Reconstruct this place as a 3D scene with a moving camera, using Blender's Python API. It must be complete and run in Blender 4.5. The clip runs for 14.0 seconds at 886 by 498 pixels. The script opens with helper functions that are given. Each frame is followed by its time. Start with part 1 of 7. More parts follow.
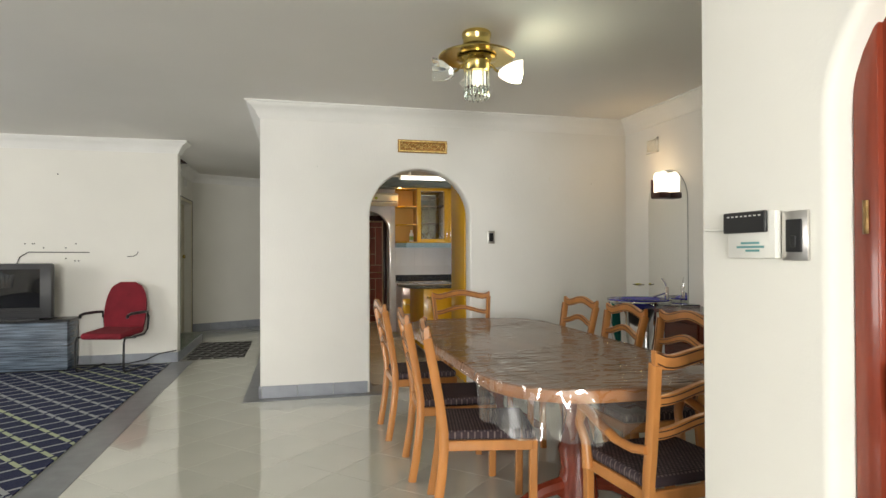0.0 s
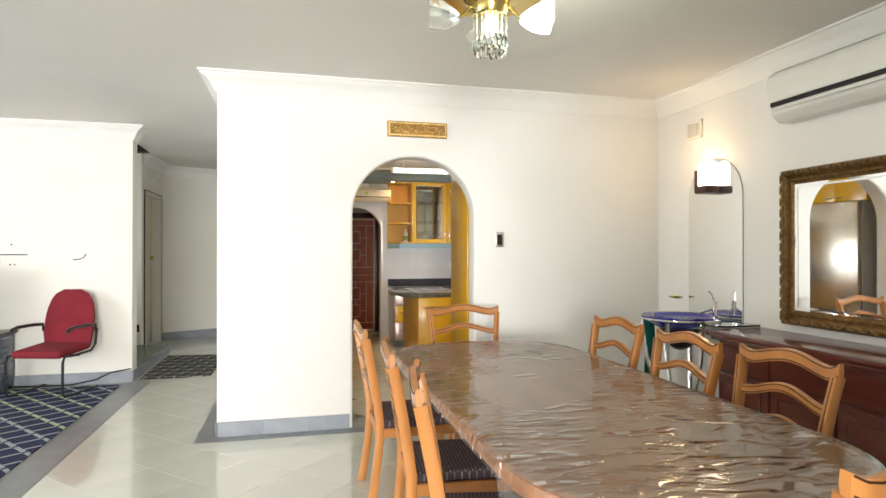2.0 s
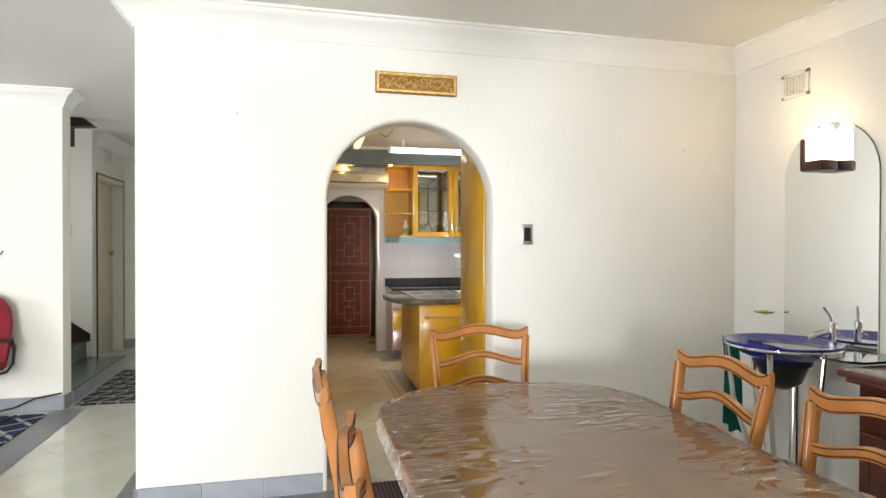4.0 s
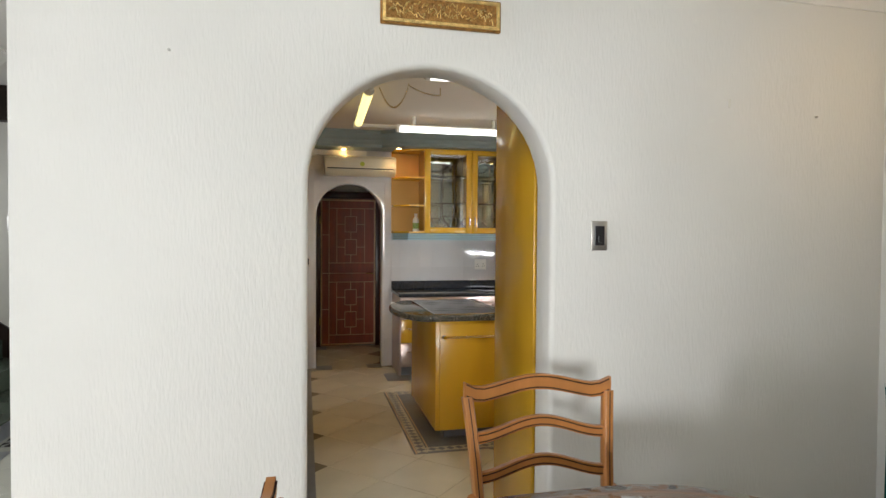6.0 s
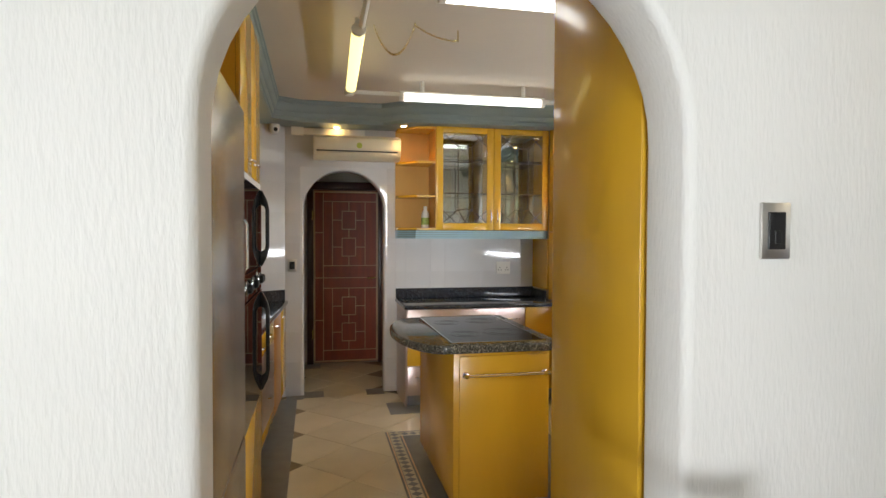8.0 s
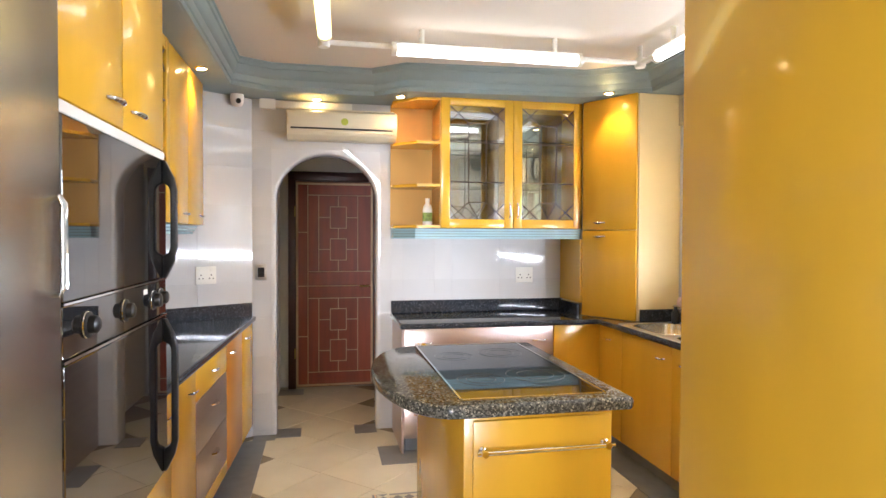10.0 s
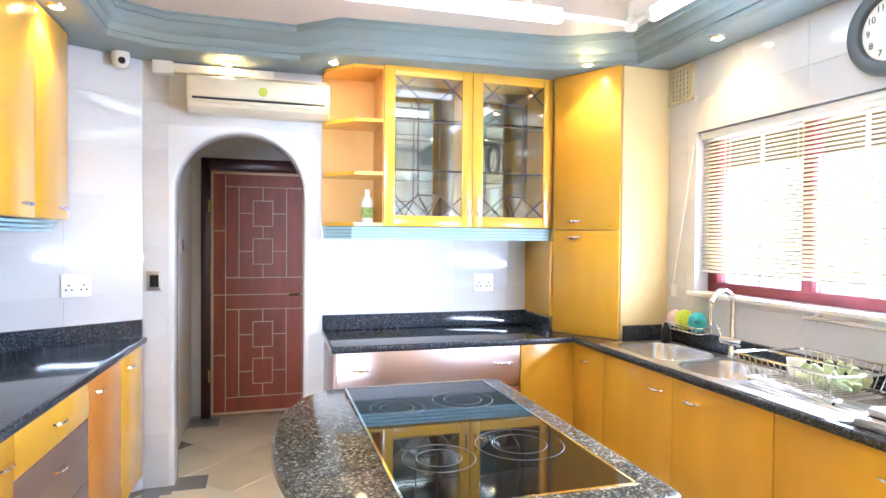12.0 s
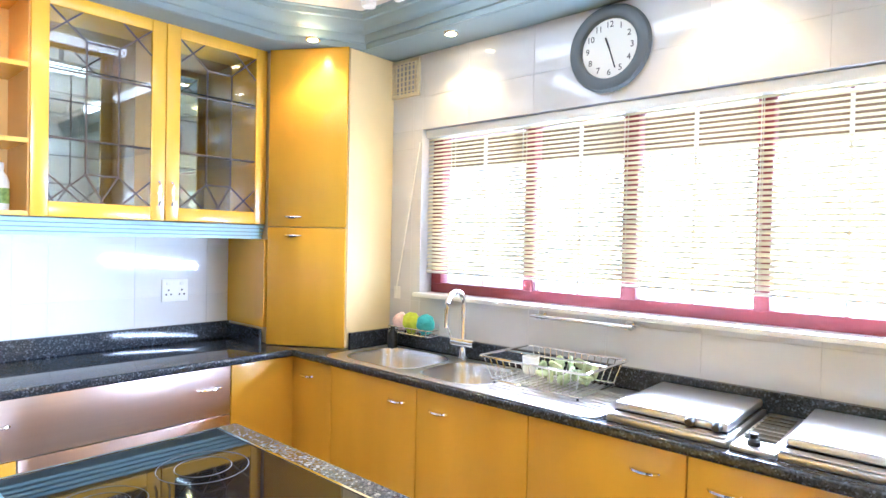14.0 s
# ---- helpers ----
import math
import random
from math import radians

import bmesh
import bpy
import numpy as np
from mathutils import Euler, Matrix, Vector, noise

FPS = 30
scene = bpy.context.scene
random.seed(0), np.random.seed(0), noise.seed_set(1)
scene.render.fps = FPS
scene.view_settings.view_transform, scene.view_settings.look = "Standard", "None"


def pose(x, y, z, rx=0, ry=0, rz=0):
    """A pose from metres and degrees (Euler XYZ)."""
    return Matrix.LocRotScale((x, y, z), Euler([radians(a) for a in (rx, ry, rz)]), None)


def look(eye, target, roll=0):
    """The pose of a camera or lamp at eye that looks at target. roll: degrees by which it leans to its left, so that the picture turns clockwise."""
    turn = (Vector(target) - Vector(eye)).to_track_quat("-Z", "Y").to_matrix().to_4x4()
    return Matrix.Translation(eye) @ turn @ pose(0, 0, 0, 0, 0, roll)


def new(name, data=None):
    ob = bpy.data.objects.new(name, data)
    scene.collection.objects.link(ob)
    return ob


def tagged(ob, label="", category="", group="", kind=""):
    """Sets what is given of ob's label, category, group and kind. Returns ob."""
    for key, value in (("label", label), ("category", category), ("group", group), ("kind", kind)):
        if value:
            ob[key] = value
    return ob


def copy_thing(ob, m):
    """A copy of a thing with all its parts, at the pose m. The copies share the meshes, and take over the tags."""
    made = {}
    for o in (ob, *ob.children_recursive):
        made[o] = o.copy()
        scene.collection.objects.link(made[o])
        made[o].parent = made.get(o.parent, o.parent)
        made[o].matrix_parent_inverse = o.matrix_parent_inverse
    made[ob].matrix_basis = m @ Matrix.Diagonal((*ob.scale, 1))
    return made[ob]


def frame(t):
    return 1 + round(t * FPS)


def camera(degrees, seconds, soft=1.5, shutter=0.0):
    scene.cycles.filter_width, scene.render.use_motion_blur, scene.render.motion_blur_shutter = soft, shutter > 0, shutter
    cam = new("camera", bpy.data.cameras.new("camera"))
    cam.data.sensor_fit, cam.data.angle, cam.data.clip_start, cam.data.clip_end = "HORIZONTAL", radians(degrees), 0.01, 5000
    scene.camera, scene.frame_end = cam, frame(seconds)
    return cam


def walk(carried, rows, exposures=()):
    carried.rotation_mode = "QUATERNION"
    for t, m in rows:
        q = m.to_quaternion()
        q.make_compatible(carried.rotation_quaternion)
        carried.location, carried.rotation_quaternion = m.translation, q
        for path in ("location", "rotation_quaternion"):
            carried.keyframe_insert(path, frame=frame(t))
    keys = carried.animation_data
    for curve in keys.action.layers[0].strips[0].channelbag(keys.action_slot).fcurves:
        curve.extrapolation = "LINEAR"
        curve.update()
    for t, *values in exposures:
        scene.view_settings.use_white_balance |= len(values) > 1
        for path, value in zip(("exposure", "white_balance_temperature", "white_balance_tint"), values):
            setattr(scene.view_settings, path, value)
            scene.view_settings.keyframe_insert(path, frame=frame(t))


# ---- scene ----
cam = camera(73.7, 14.0)
PATH = [
    (0, (1.401, 1.294, 1.355), (1.876, 3.236, 1.373), -0.2),
    (0.5, (1.394, 1.484, 1.406), (1.879, 3.424, 1.413), -0.2),
    (1, (1.487, 1.734, 1.396), (1.966, 3.676, 1.41), -0.2),
    (1.5, (1.547, 1.994, 1.415), (2.033, 3.934, 1.423), -0.1),
    (2, (1.628, 2.301, 1.426), (2.115, 4.241, 1.435), -0.0),
    (2.5, (1.713, 2.605, 1.455), (2.201, 4.544, 1.455), -0.0),
    (3, (1.806, 2.93, 1.446), (2.288, 4.871, 1.442), 0.0),
    (5.5, (2.024, 4.463, 1.523), (2.485, 6.409, 1.48), 0.4),
    (6, (2.074, 4.736, 1.524), (2.529, 6.683, 1.48), 0.4),
    (6.5, (2.137, 5.041, 1.523), (2.59, 6.988, 1.475), 0.3),
    (7, (2.182, 5.351, 1.529), (2.631, 7.3, 1.481), 0.2),
    (7.5, (2.246, 5.661, 1.527), (2.682, 7.612, 1.476), 0.2),
    (9.8, (2.51, 6.923, 1.49), (2.907, 8.883, 1.446), 0.2),
    (10, (2.55, 7.034, 1.492), (2.945, 8.994, 1.45), 0.2),
    (10.5, (2.616, 7.251, 1.503), (3.013, 9.21, 1.46), 0.2),
    (11, (2.666, 7.476, 1.487), (3.064, 9.436, 1.446), 0.3),
    (11.5, (2.694, 7.645, 1.499), (3.143, 9.593, 1.458), 0.4),
    (12, (2.729, 7.808, 1.491), (3.297, 9.725, 1.452), 0.5),
    (12.5, (2.741, 7.969, 1.471), (3.516, 9.813, 1.442), 0.7),
    (13, (2.726, 8.121, 1.46), (3.759, 9.834, 1.44), 1.0),
    (13.5, (2.704, 8.246, 1.476), (4.008, 9.763, 1.455), 1.1),
    (14, (2.695, 8.35, 1.49), (4.189, 9.678, 1.46), 1.2),
]
# seconds, stops, kelvin, tint
EXPOSURES = [
    (0.0, -0.14, 6950, 10), (0.5, 0.06, 6950, 10), (1.0, 0.20, 6900, 10), (1.5, 0.54, 6800, 10), (2.0, 0.70, 6750, 10),
    (2.5, 0.88, 6750, 10), (3.2, 1.04, 6750, 10), (4.2, 0.55, 6550, 10), (5.3, 0.18, 6500, 10), (6.5, 0.08, 6450, 10),
    (7.7, 0.20, 6400, 10), (8.8, 0.95, 6050, 11), (9.8, 1.42, 6000, 14), (11.0, 1.66, 5650, 15), (11.5, 1.92, 5300, 14),
    (12.0, 2.20, 5080, 13), (13.0, 2.30, 4940, 13), (14.0, 2.05, 4820, 12),
]
walk(cam, [(t, look(eye, target, roll)) for t, eye, target, roll in PATH], EXPOSURES)

# ---- world and lamps ----
world = bpy.data.worlds.new("sky")
scene.world = world
world.use_nodes = True
wn = world.node_tree
sky = wn.nodes.new("ShaderNodeTexSky")
sky.sky_type = "NISHITA"
sky.sun_disc = False
sky.sun_elevation, sky.sun_rotation = radians(50), radians(200)
wn.links.new(sky.outputs[0], wn.nodes["Background"].inputs[0])
wn.nodes["Background"].inputs[1].default_value = 0.12


def lamp(name, kind, m, power, color, size=0.1, size_y=0.0, spot=90):
    data = bpy.data.lights.new(name, kind)
    data.energy, data.color = power, color
    if kind == "AREA":
        data.shape, data.size, data.size_y = "RECTANGLE", size, size_y or size
    elif kind == "SPOT":
        data.spot_size, data.spot_blend, data.shadow_soft_size = radians(spot), 0.6, size
    elif kind == "SUN":
        data.angle = size
    else:
        data.shadow_soft_size = size
    ob = new(name, data)
    ob.matrix_world = m
    return ob


lamp("sun", "SUN", look((-3, -6, 9), (0, 0, 0)), 2.5, (1, 0.95, 0.88), radians(0.6))
DAY = (0.95, 0.98, 1.0)
lamp("daylight_front", "AREA", look((0.0, -4.82, 1.45), (0.0, 4, 1.3)), 540, DAY, 2.9, 1.5)
lamp("daylight_side_a", "AREA", look((-5.22, 1.6, 1.45), (0, 1.6, 1.2)), 8, DAY, 2.9, 1.5)
lamp("daylight_side_b", "AREA", look((-5.22, 5.2, 1.45), (0, 5.6, 1.2)), 130, DAY, 2.9, 1.5)
lamp("daylight_kitchen", "AREA", look((7.0, 9.24, 1.55), (3.2, 9.24, 1.25)), 82, (0.92, 0.96, 1.0), 3.6, 1.3)
lamp("daylight_kitchen_low", "AREA", look((5.022, 9.0, 1.226), (4.2, 9.0, 1.32)), 25, (0.92, 0.96, 1.0), 2.1, 0.04)
# added lamp in an unseen stair window, to brighten the hall
lamp("daylight_stair", "AREA", look((-1.90, 10.45, 1.85), (0.6, 11.2, 0.8)), 10, DAY, 1.1, 1.2)
WARM = (1.0, 0.60, 0.22)
SPOTS = [(3.09, 11.28, 2.485), (4.50, 10.87, 2.485), (2.50, 11.50, 2.485), (1.83, 10.82, 2.485), (4.87, 10.26, 2.485), (4.87, 9.0, 2.485), (1.83, 9.6, 2.485)]
for sx, sy, sz in SPOTS:
    lamp("downlight_beam", "SPOT", look((sx, sy, sz - 0.012), (sx, sy, 0)), 5.2, WARM, 0.03, spot=120)

# ---- materials ----
def shade(name, col, rough=0.5, metal=0.0, var=0.06, scale=4.0, stretch=(1, 1, 1), bump=0.0, bump_scale=60.0, bump_stretch=None,
          coat=0.0, trans=0.0, ior=1.45, emit=0.0, rough_var=0.0, random_tint=0.0):
    """A surface with a slow tone variation, fine relief and an uneven gloss."""
    m = bpy.data.materials.new(name)
    m.use_nodes = True
    nt = m.node_tree
    n, ln = nt.nodes, nt.links
    b = n["Principled BSDF"]
    b.inputs["Roughness"].default_value, b.inputs["Metallic"].default_value = rough, metal
    b.inputs["Coat Weight"].default_value, b.inputs["Coat Roughness"].default_value = coat, 0.08
    b.inputs["Transmission Weight"].default_value, b.inputs["IOR"].default_value = trans, ior
    tc = n.new("ShaderNodeTexCoord")
    mp = n.new("ShaderNodeMapping")
    mp.inputs["Scale"].default_value = stretch
    ln.new(tc.outputs["Object"], mp.inputs[0])
    a = n.new("ShaderNodeTexNoise")
    a.inputs["Scale"].default_value, a.inputs["Detail"].default_value = scale, 5
    ln.new(mp.outputs[0], a.inputs["Vector"])
    ramp = n.new("ShaderNodeValToRGB")
    ramp.color_ramp.elements[0].position, ramp.color_ramp.elements[1].position = 0.3, 0.7
    ramp.color_ramp.elements[0].color = (*[min(1, c * (1 - var)) for c in col], 1)
    ramp.color_ramp.elements[1].color = (*[min(1, c * (1 + var)) for c in col], 1)
    ln.new(a.outputs["Fac"], ramp.inputs[0])
    out = ramp.outputs[0]
    if random_tint:
        oi = n.new("ShaderNodeObjectInfo")
        hsv = n.new("ShaderNodeHueSaturation")
        mr = n.new("ShaderNodeMapRange")
        mr.inputs[3].default_value, mr.inputs[4].default_value = 1 - random_tint, 1 + random_tint
        ln.new(oi.outputs["Random"], mr.inputs[0])
        ln.new(mr.outputs[0], hsv.inputs["Value"])
        ln.new(out, hsv.inputs["Color"])
        out = hsv.outputs[0]
    ln.new(out, b.inputs["Base Color"])
    if rough_var:
        mr = n.new("ShaderNodeMapRange")
        mr.inputs[3].default_value, mr.inputs[4].default_value = max(0, rough - rough_var), min(1, rough + rough_var)
        ln.new(a.outputs["Fac"], mr.inputs[0])
        ln.new(mr.outputs[0], b.inputs["Roughness"])
    if bump:
        mp2 = n.new("ShaderNodeMapping")
        mp2.inputs["Scale"].default_value = bump_stretch or (1, 1, 1)
        ln.new(tc.outputs["Object"], mp2.inputs[0])
        f = n.new("ShaderNodeTexNoise")
        f.inputs["Scale"].default_value, f.inputs["Detail"].default_value = bump_scale, 4
        ln.new(mp2.outputs[0], f.inputs["Vector"])
        bp = n.new("ShaderNodeBump")
        bp.inputs["Strength"].default_value, bp.inputs["Distance"].default_value = bump, 0.01
        ln.new(f.outputs["Fac"], bp.inputs["Height"])
        ln.new(bp.outputs[0], b.inputs["Normal"])
    if emit:
        b.inputs["Emission Color"].default_value = (*col, 1)
        b.inputs["Emission Strength"].default_value = emit
    return m


def speckled(name, dark, mid, light, scale, rough):
    """Polished granite: three tones of grain."""
    m = shade(name, mid, rough, var=0.1)
    n, ln = m.node_tree.nodes, m.node_tree.links
    tc = n.new("ShaderNodeTexCoord")
    v = n.new("ShaderNodeTexVoronoi")
    v.inputs["Scale"].default_value = scale
    ln.new(tc.outputs["Object"], v.inputs["Vector"])
    bw = n.new("ShaderNodeSeparateColor")
    ln.new(v.outputs["Color"], bw.inputs[0])
    r = n.new("ShaderNodeValToRGB")
    r.color_ramp.interpolation = "CONSTANT"
    e = r.color_ramp.elements
    e[0].color, e[1].color, e[1].position = (*dark, 1), (*mid, 1), 0.42
    x = e.new(0.78)
    x.color = (*light, 1)
    x = e.new(0.88)
    x.color = (*[c * 0.6 for c in mid], 1)
    ln.new(bw.outputs[0], r.inputs[0])
    ln.new(r.outputs[0], n["Principled BSDF"].inputs["Base Color"])
    return m


PLASTER = shade("brushed_plaster", (0.80, 0.785, 0.75), 0.46, var=0.025, scale=1.5, bump=0.22, bump_scale=120, bump_stretch=(1, 1, 0.20))
PAINT = shade("wall_paint", (0.80, 0.78, 0.72), 0.7, var=0.03, scale=1.2, bump=0.06, bump_scale=90)
CEILING = shade("ceiling_paint", (0.78, 0.76, 0.72), 0.8, var=0.03, scale=0.8, bump=0.04, bump_scale=40)
CORNICE = shade("cornice_plaster", (0.84, 0.83, 0.80), 0.6, var=0.02, bump=0.05)
FLOORTILE = shade("polished_tile", (0.60, 0.605, 0.535), 0.07, var=0.04, scale=1.6, rough_var=0.03, random_tint=0.01, coat=0.5)
KTILE = shade("kitchen_floor_tile", (0.74, 0.70, 0.56), 0.12, var=0.06, scale=3, rough_var=0.05, random_tint=0.04)
GROUT = shade("grout", (0.56, 0.555, 0.49), 0.9, var=0.1)
KGROUT = shade("kitchen_grout", (0.24, 0.21, 0.16), 0.9, var=0.1)
GREYTILE = shade("grey_tile", (0.19, 0.20, 0.21), 0.3, var=0.12, scale=9, random_tint=0.06)
SKIRT = shade("skirting_tile", (0.30, 0.32, 0.36), 0.3, var=0.08, scale=8, random_tint=0.08)
WALLTILE = shade("glazed_wall_tile", (0.61, 0.61, 0.62), 0.07, var=0.07, scale=2.2, stretch=(1, 1, 0.6), random_tint=0.015)
MAPLE = shade("maple_veneer", (0.69, 0.39, 0.026), 0.26, var=0.10, scale=2.5, stretch=(1.2, 1.2, 0.25), coat=0.35, bump=0.02, bump_scale=30, bump_stretch=(1, 1, 0.1))
MAPLE_IN = shade("maple_inside", (0.62, 0.35, 0.07), 0.4, var=0.10, scale=3, stretch=(1, 1, 0.3))
CREAM = shade("cream_panel", (0.72, 0.58, 0.30), 0.35, var=0.06, scale=2)
TEAL = shade("teal_moulding", (0.23, 0.285, 0.285), 0.45, var=0.05)
TEAL_TRIM = shade("teal_trim", (0.36, 0.55, 0.62), 0.35, var=0.05)
GRANITE = speckled("granite", (0.045, 0.046, 0.042), (0.125, 0.125, 0.11), (0.29, 0.28, 0.23), 185, 0.10)
GRANITE_DARK = speckled("granite_dark", (0.022, 0.026, 0.034), (0.042, 0.048, 0.060), (0.085, 0.10, 0.125), 170, 0.07)
STEEL = shade("brushed_steel", (0.60, 0.58, 0.55), 0.32, 1.0, var=0.05, scale=4, stretch=(0.2, 0.2, 14), bump=0.02, bump_scale=80, bump_stretch=(0.1, 0.1, 3))
CHROME = shade("chrome", (0.82, 0.82, 0.83), 0.08, 1.0, var=0.02)
BRASS = shade("polished_brass", (0.62, 0.48, 0.17), 0.18, 1.0, var=0.08)
FRIDGE_STEEL = shade("fridge_steel", (0.58, 0.55, 0.50), 0.26, 1.0, var=0.05, scale=2, stretch=(0.2, 9, 0.2), bump=0.03, bump_scale=60, bump_stretch=(0.1, 4, 0.1))
BLACKGLASS = shade("black_glass", (0.008, 0.008, 0.009), 0.03, var=0.02)
OVENGLASS = shade("oven_glass", (0.010, 0.009, 0.009), 0.02, var=0.02, ior=2.7)
BLACK = shade("black_plastic", (0.012, 0.012, 0.013), 0.28, var=0.1)
WHITE = shade("white_plastic", (0.78, 0.77, 0.72), 0.35, var=0.03)
REDWOOD = shade("mahogany_door", (0.20, 0.034, 0.016), 0.24, var=0.30, scale=4, stretch=(4, 4, 0.4), coat=0.3, bump=0.04, bump_scale=40, bump_stretch=(2, 2, 0.1))
# mahogany red with a raised colour, in place of light missing in the passage
REDDOOR = shade("inlaid_door_brightened", (0.30, 0.058, 0.022), 0.42, var=0.28, scale=4, stretch=(4, 4, 0.4), coat=0.0, bump=0.04, bump_scale=40, bump_stretch=(2, 2, 0.1))
CREAMPLASTIC = shade("cream_plastic", (0.72, 0.66, 0.50), 0.35, var=0.04)
CABMIRROR = shade("smoked_mirror", (0.52, 0.52, 0.49), 0.03, 1.0, var=0.04)
REDWOOD_DARK = shade("mahogany_frame", (0.045, 0.010, 0.007), 0.3, var=0.25, scale=5, stretch=(4, 4, 0.4))
INLAY = shade("pale_inlay", (0.72, 0.52, 0.30), 0.4, var=0.1)
CHAIRWOOD = shade("honey_beech", (0.50, 0.205, 0.058), 0.3, var=0.16, scale=5, stretch=(2, 2, 0.35), coat=0.25, bump=0.02, bump_scale=40)
TABLEWOOD = shade("table_veneer", (0.46, 0.21, 0.062), 0.3, var=0.22, scale=3, stretch=(2.5, 0.5, 1), bump=0.02)
SEATFAB = shade("seat_fabric", (0.055, 0.036, 0.042), 0.9, var=0.3, scale=60, bump=0.4, bump_scale=180)
sn, sl = SEATFAB.node_tree.nodes, SEATFAB.node_tree.links
weave, scoord, smix = sn.new("ShaderNodeTexBrick"), sn.new("ShaderNodeTexCoord"), sn.new("ShaderNodeMix")
weave.inputs["Scale"].default_value, weave.inputs["Mortar Size"].default_value, weave.inputs["Mortar Smooth"].default_value = 22, 0.12, 0.4
weave.inputs["Brick Width"].default_value, weave.inputs["Row Height"].default_value = 0.42, 0.36
weave.inputs["Color1"].default_value, weave.inputs["Color2"].default_value, weave.inputs["Mortar"].default_value = (0.24, 0.19, 0.17, 1), (0.14, 0.10, 0.105, 1), (0.045, 0.03, 0.036, 1)
smix.data_type = "RGBA"
smix.inputs["Factor"].default_value = 0.75
sl.new(scoord.outputs["Object"], weave.inputs["Vector"])
sl.new(sn["Principled BSDF"].inputs["Base Color"].links[0].from_socket, smix.inputs["A"])
sl.new(weave.outputs["Color"], smix.inputs["B"])
sl.new(smix.outputs["Result"], sn["Principled BSDF"].inputs["Base Color"])
REDFAB = shade("red_fabric", (0.20, 0.012, 0.022), 0.9, var=0.12, scale=8, bump=0.3, bump_scale=220)
CREAMDOOR = shade("cream_door_paint", (0.66, 0.61, 0.46), 0.45, var=0.06)
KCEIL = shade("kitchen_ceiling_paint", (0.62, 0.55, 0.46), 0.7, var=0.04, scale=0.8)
MIRROR = shade("mirror_glass", (0.90, 0.91, 0.90), 0.015, 1.0, var=0.0)
GILT = shade("antique_gilt", (0.17, 0.095, 0.032), 0.40, 0.6, var=0.4, scale=30, bump=0.4, bump_scale=60)
BLUEGLASS = shade("cobalt_glass", (0.012, 0.010, 0.30), 0.05, var=0.1, coat=0.6)
CLEARGLASS = shade("clear_glass", (0.92, 0.97, 0.95), 0.02, var=0.0, trans=1.0)
TUBE = shade("tube_glow", (1.0, 0.98, 0.92), 0.4, var=0.0, emit=2.6)
TUBE_WARM = shade("tube_glow_warm", (1.0, 0.85, 0.34), 0.4, var=0.0, emit=1.5)
BULB = shade("bulb_glow", (1.0, 0.66, 0.25), 0.4, var=0.0, emit=32)
SHADE_GLOW = shade("glass_shade_glow", (1.0, 0.90, 0.74), 0.4, var=0.0, emit=2.8)
SIDEBOARD = shade("dark_cherry", (0.10, 0.018, 0.010), 0.22, var=0.2, scale=4, stretch=(3, 0.5, 3), coat=0.3)

# ---- small builders ----
def box(x0, x1, y0, y1, z0, z1, bev=0.0, bm=None, seg=2):
    """A box, with rounded edges where bev is given, added to bm."""
    tmp = bmesh.new()
    bmesh.ops.create_cube(tmp, size=1.0)
    for v in tmp.verts:
        v.co = ((x0 + x1) / 2 + v.co.x * (x1 - x0), (y0 + y1) / 2 + v.co.y * (y1 - y0), (z0 + z1) / 2 + v.co.z * (z1 - z0))
    if bev:
        bmesh.ops.bevel(tmp, geom=tmp.edges[:], offset=bev, segments=seg, profile=0.5, affect="EDGES")
    return merge(bm, tmp)


def merge(bm, tmp):
    if bm is None:
        return tmp
    me = bpy.data.meshes.new("tmp")
    tmp.to_mesh(me)
    tmp.free()
    bm.from_mesh(me)
    bpy.data.meshes.remove(me)
    return bm


def prism(pts, axis, a, b, bm=None):
    """A flat outline, extruded along an axis from a to b. Outline in the two other axes, in order x, y, z."""
    tmp = bmesh.new()

    def at(p, w):
        return {"x": (w, p[0], p[1]), "y": (p[0], w, p[1]), "z": (p[0], p[1], w)}[axis]
    lo = [tmp.verts.new(at(p, a)) for p in pts]
    hi = [tmp.verts.new(at(p, b)) for p in pts]
    tmp.faces.new(lo)
    tmp.faces.new(hi)
    for i in range(len(pts)):
        j = (i + 1) % len(pts)
        tmp.faces.new((lo[i], lo[j], hi[j], hi[i]))
    bmesh.ops.recalc_face_normals(tmp, faces=tmp.faces[:])
    return merge(bm, tmp)


def tube(points, r, bm=None, n=10, taper=None, closed=False, squash=1.0):
    """A round bar along points; taper: one radius factor per point."""
    tmp = bmesh.new()
    P = [Vector(p) for p in points]
    rings = []
    up = Vector((0, 0, 1))
    for i, p in enumerate(P):
        if closed:
            d = P[(i + 1) % len(P)] - P[i - 1]
        else:
            d = P[min(i + 1, len(P) - 1)] - P[max(i - 1, 0)]
        d.normalize()
        ref = up if abs(d.dot(up)) < 0.95 else Vector((1, 0, 0))
        s = d.cross(ref).normalized()
        u = s.cross(d).normalized()
        k = r * (taper[i] if taper else 1.0)
        rings.append([tmp.verts.new(p + s * (k * math.cos(2 * math.pi * j / n)) + u * (k * squash * math.sin(2 * math.pi * j / n))) for j in range(n)])
    m = len(rings)
    for i in range(m if closed else m - 1):
        q, w = rings[i], rings[(i + 1) % m]
        for j in range(n):
            tmp.faces.new((q[j], q[(j + 1) % n], w[(j + 1) % n], w[j]))
    if not closed:
        tmp.faces.new(rings[0])
        tmp.faces.new(rings[-1])
    bmesh.ops.recalc_face_normals(tmp, faces=tmp.faces[:])
    return merge(bm, tmp)


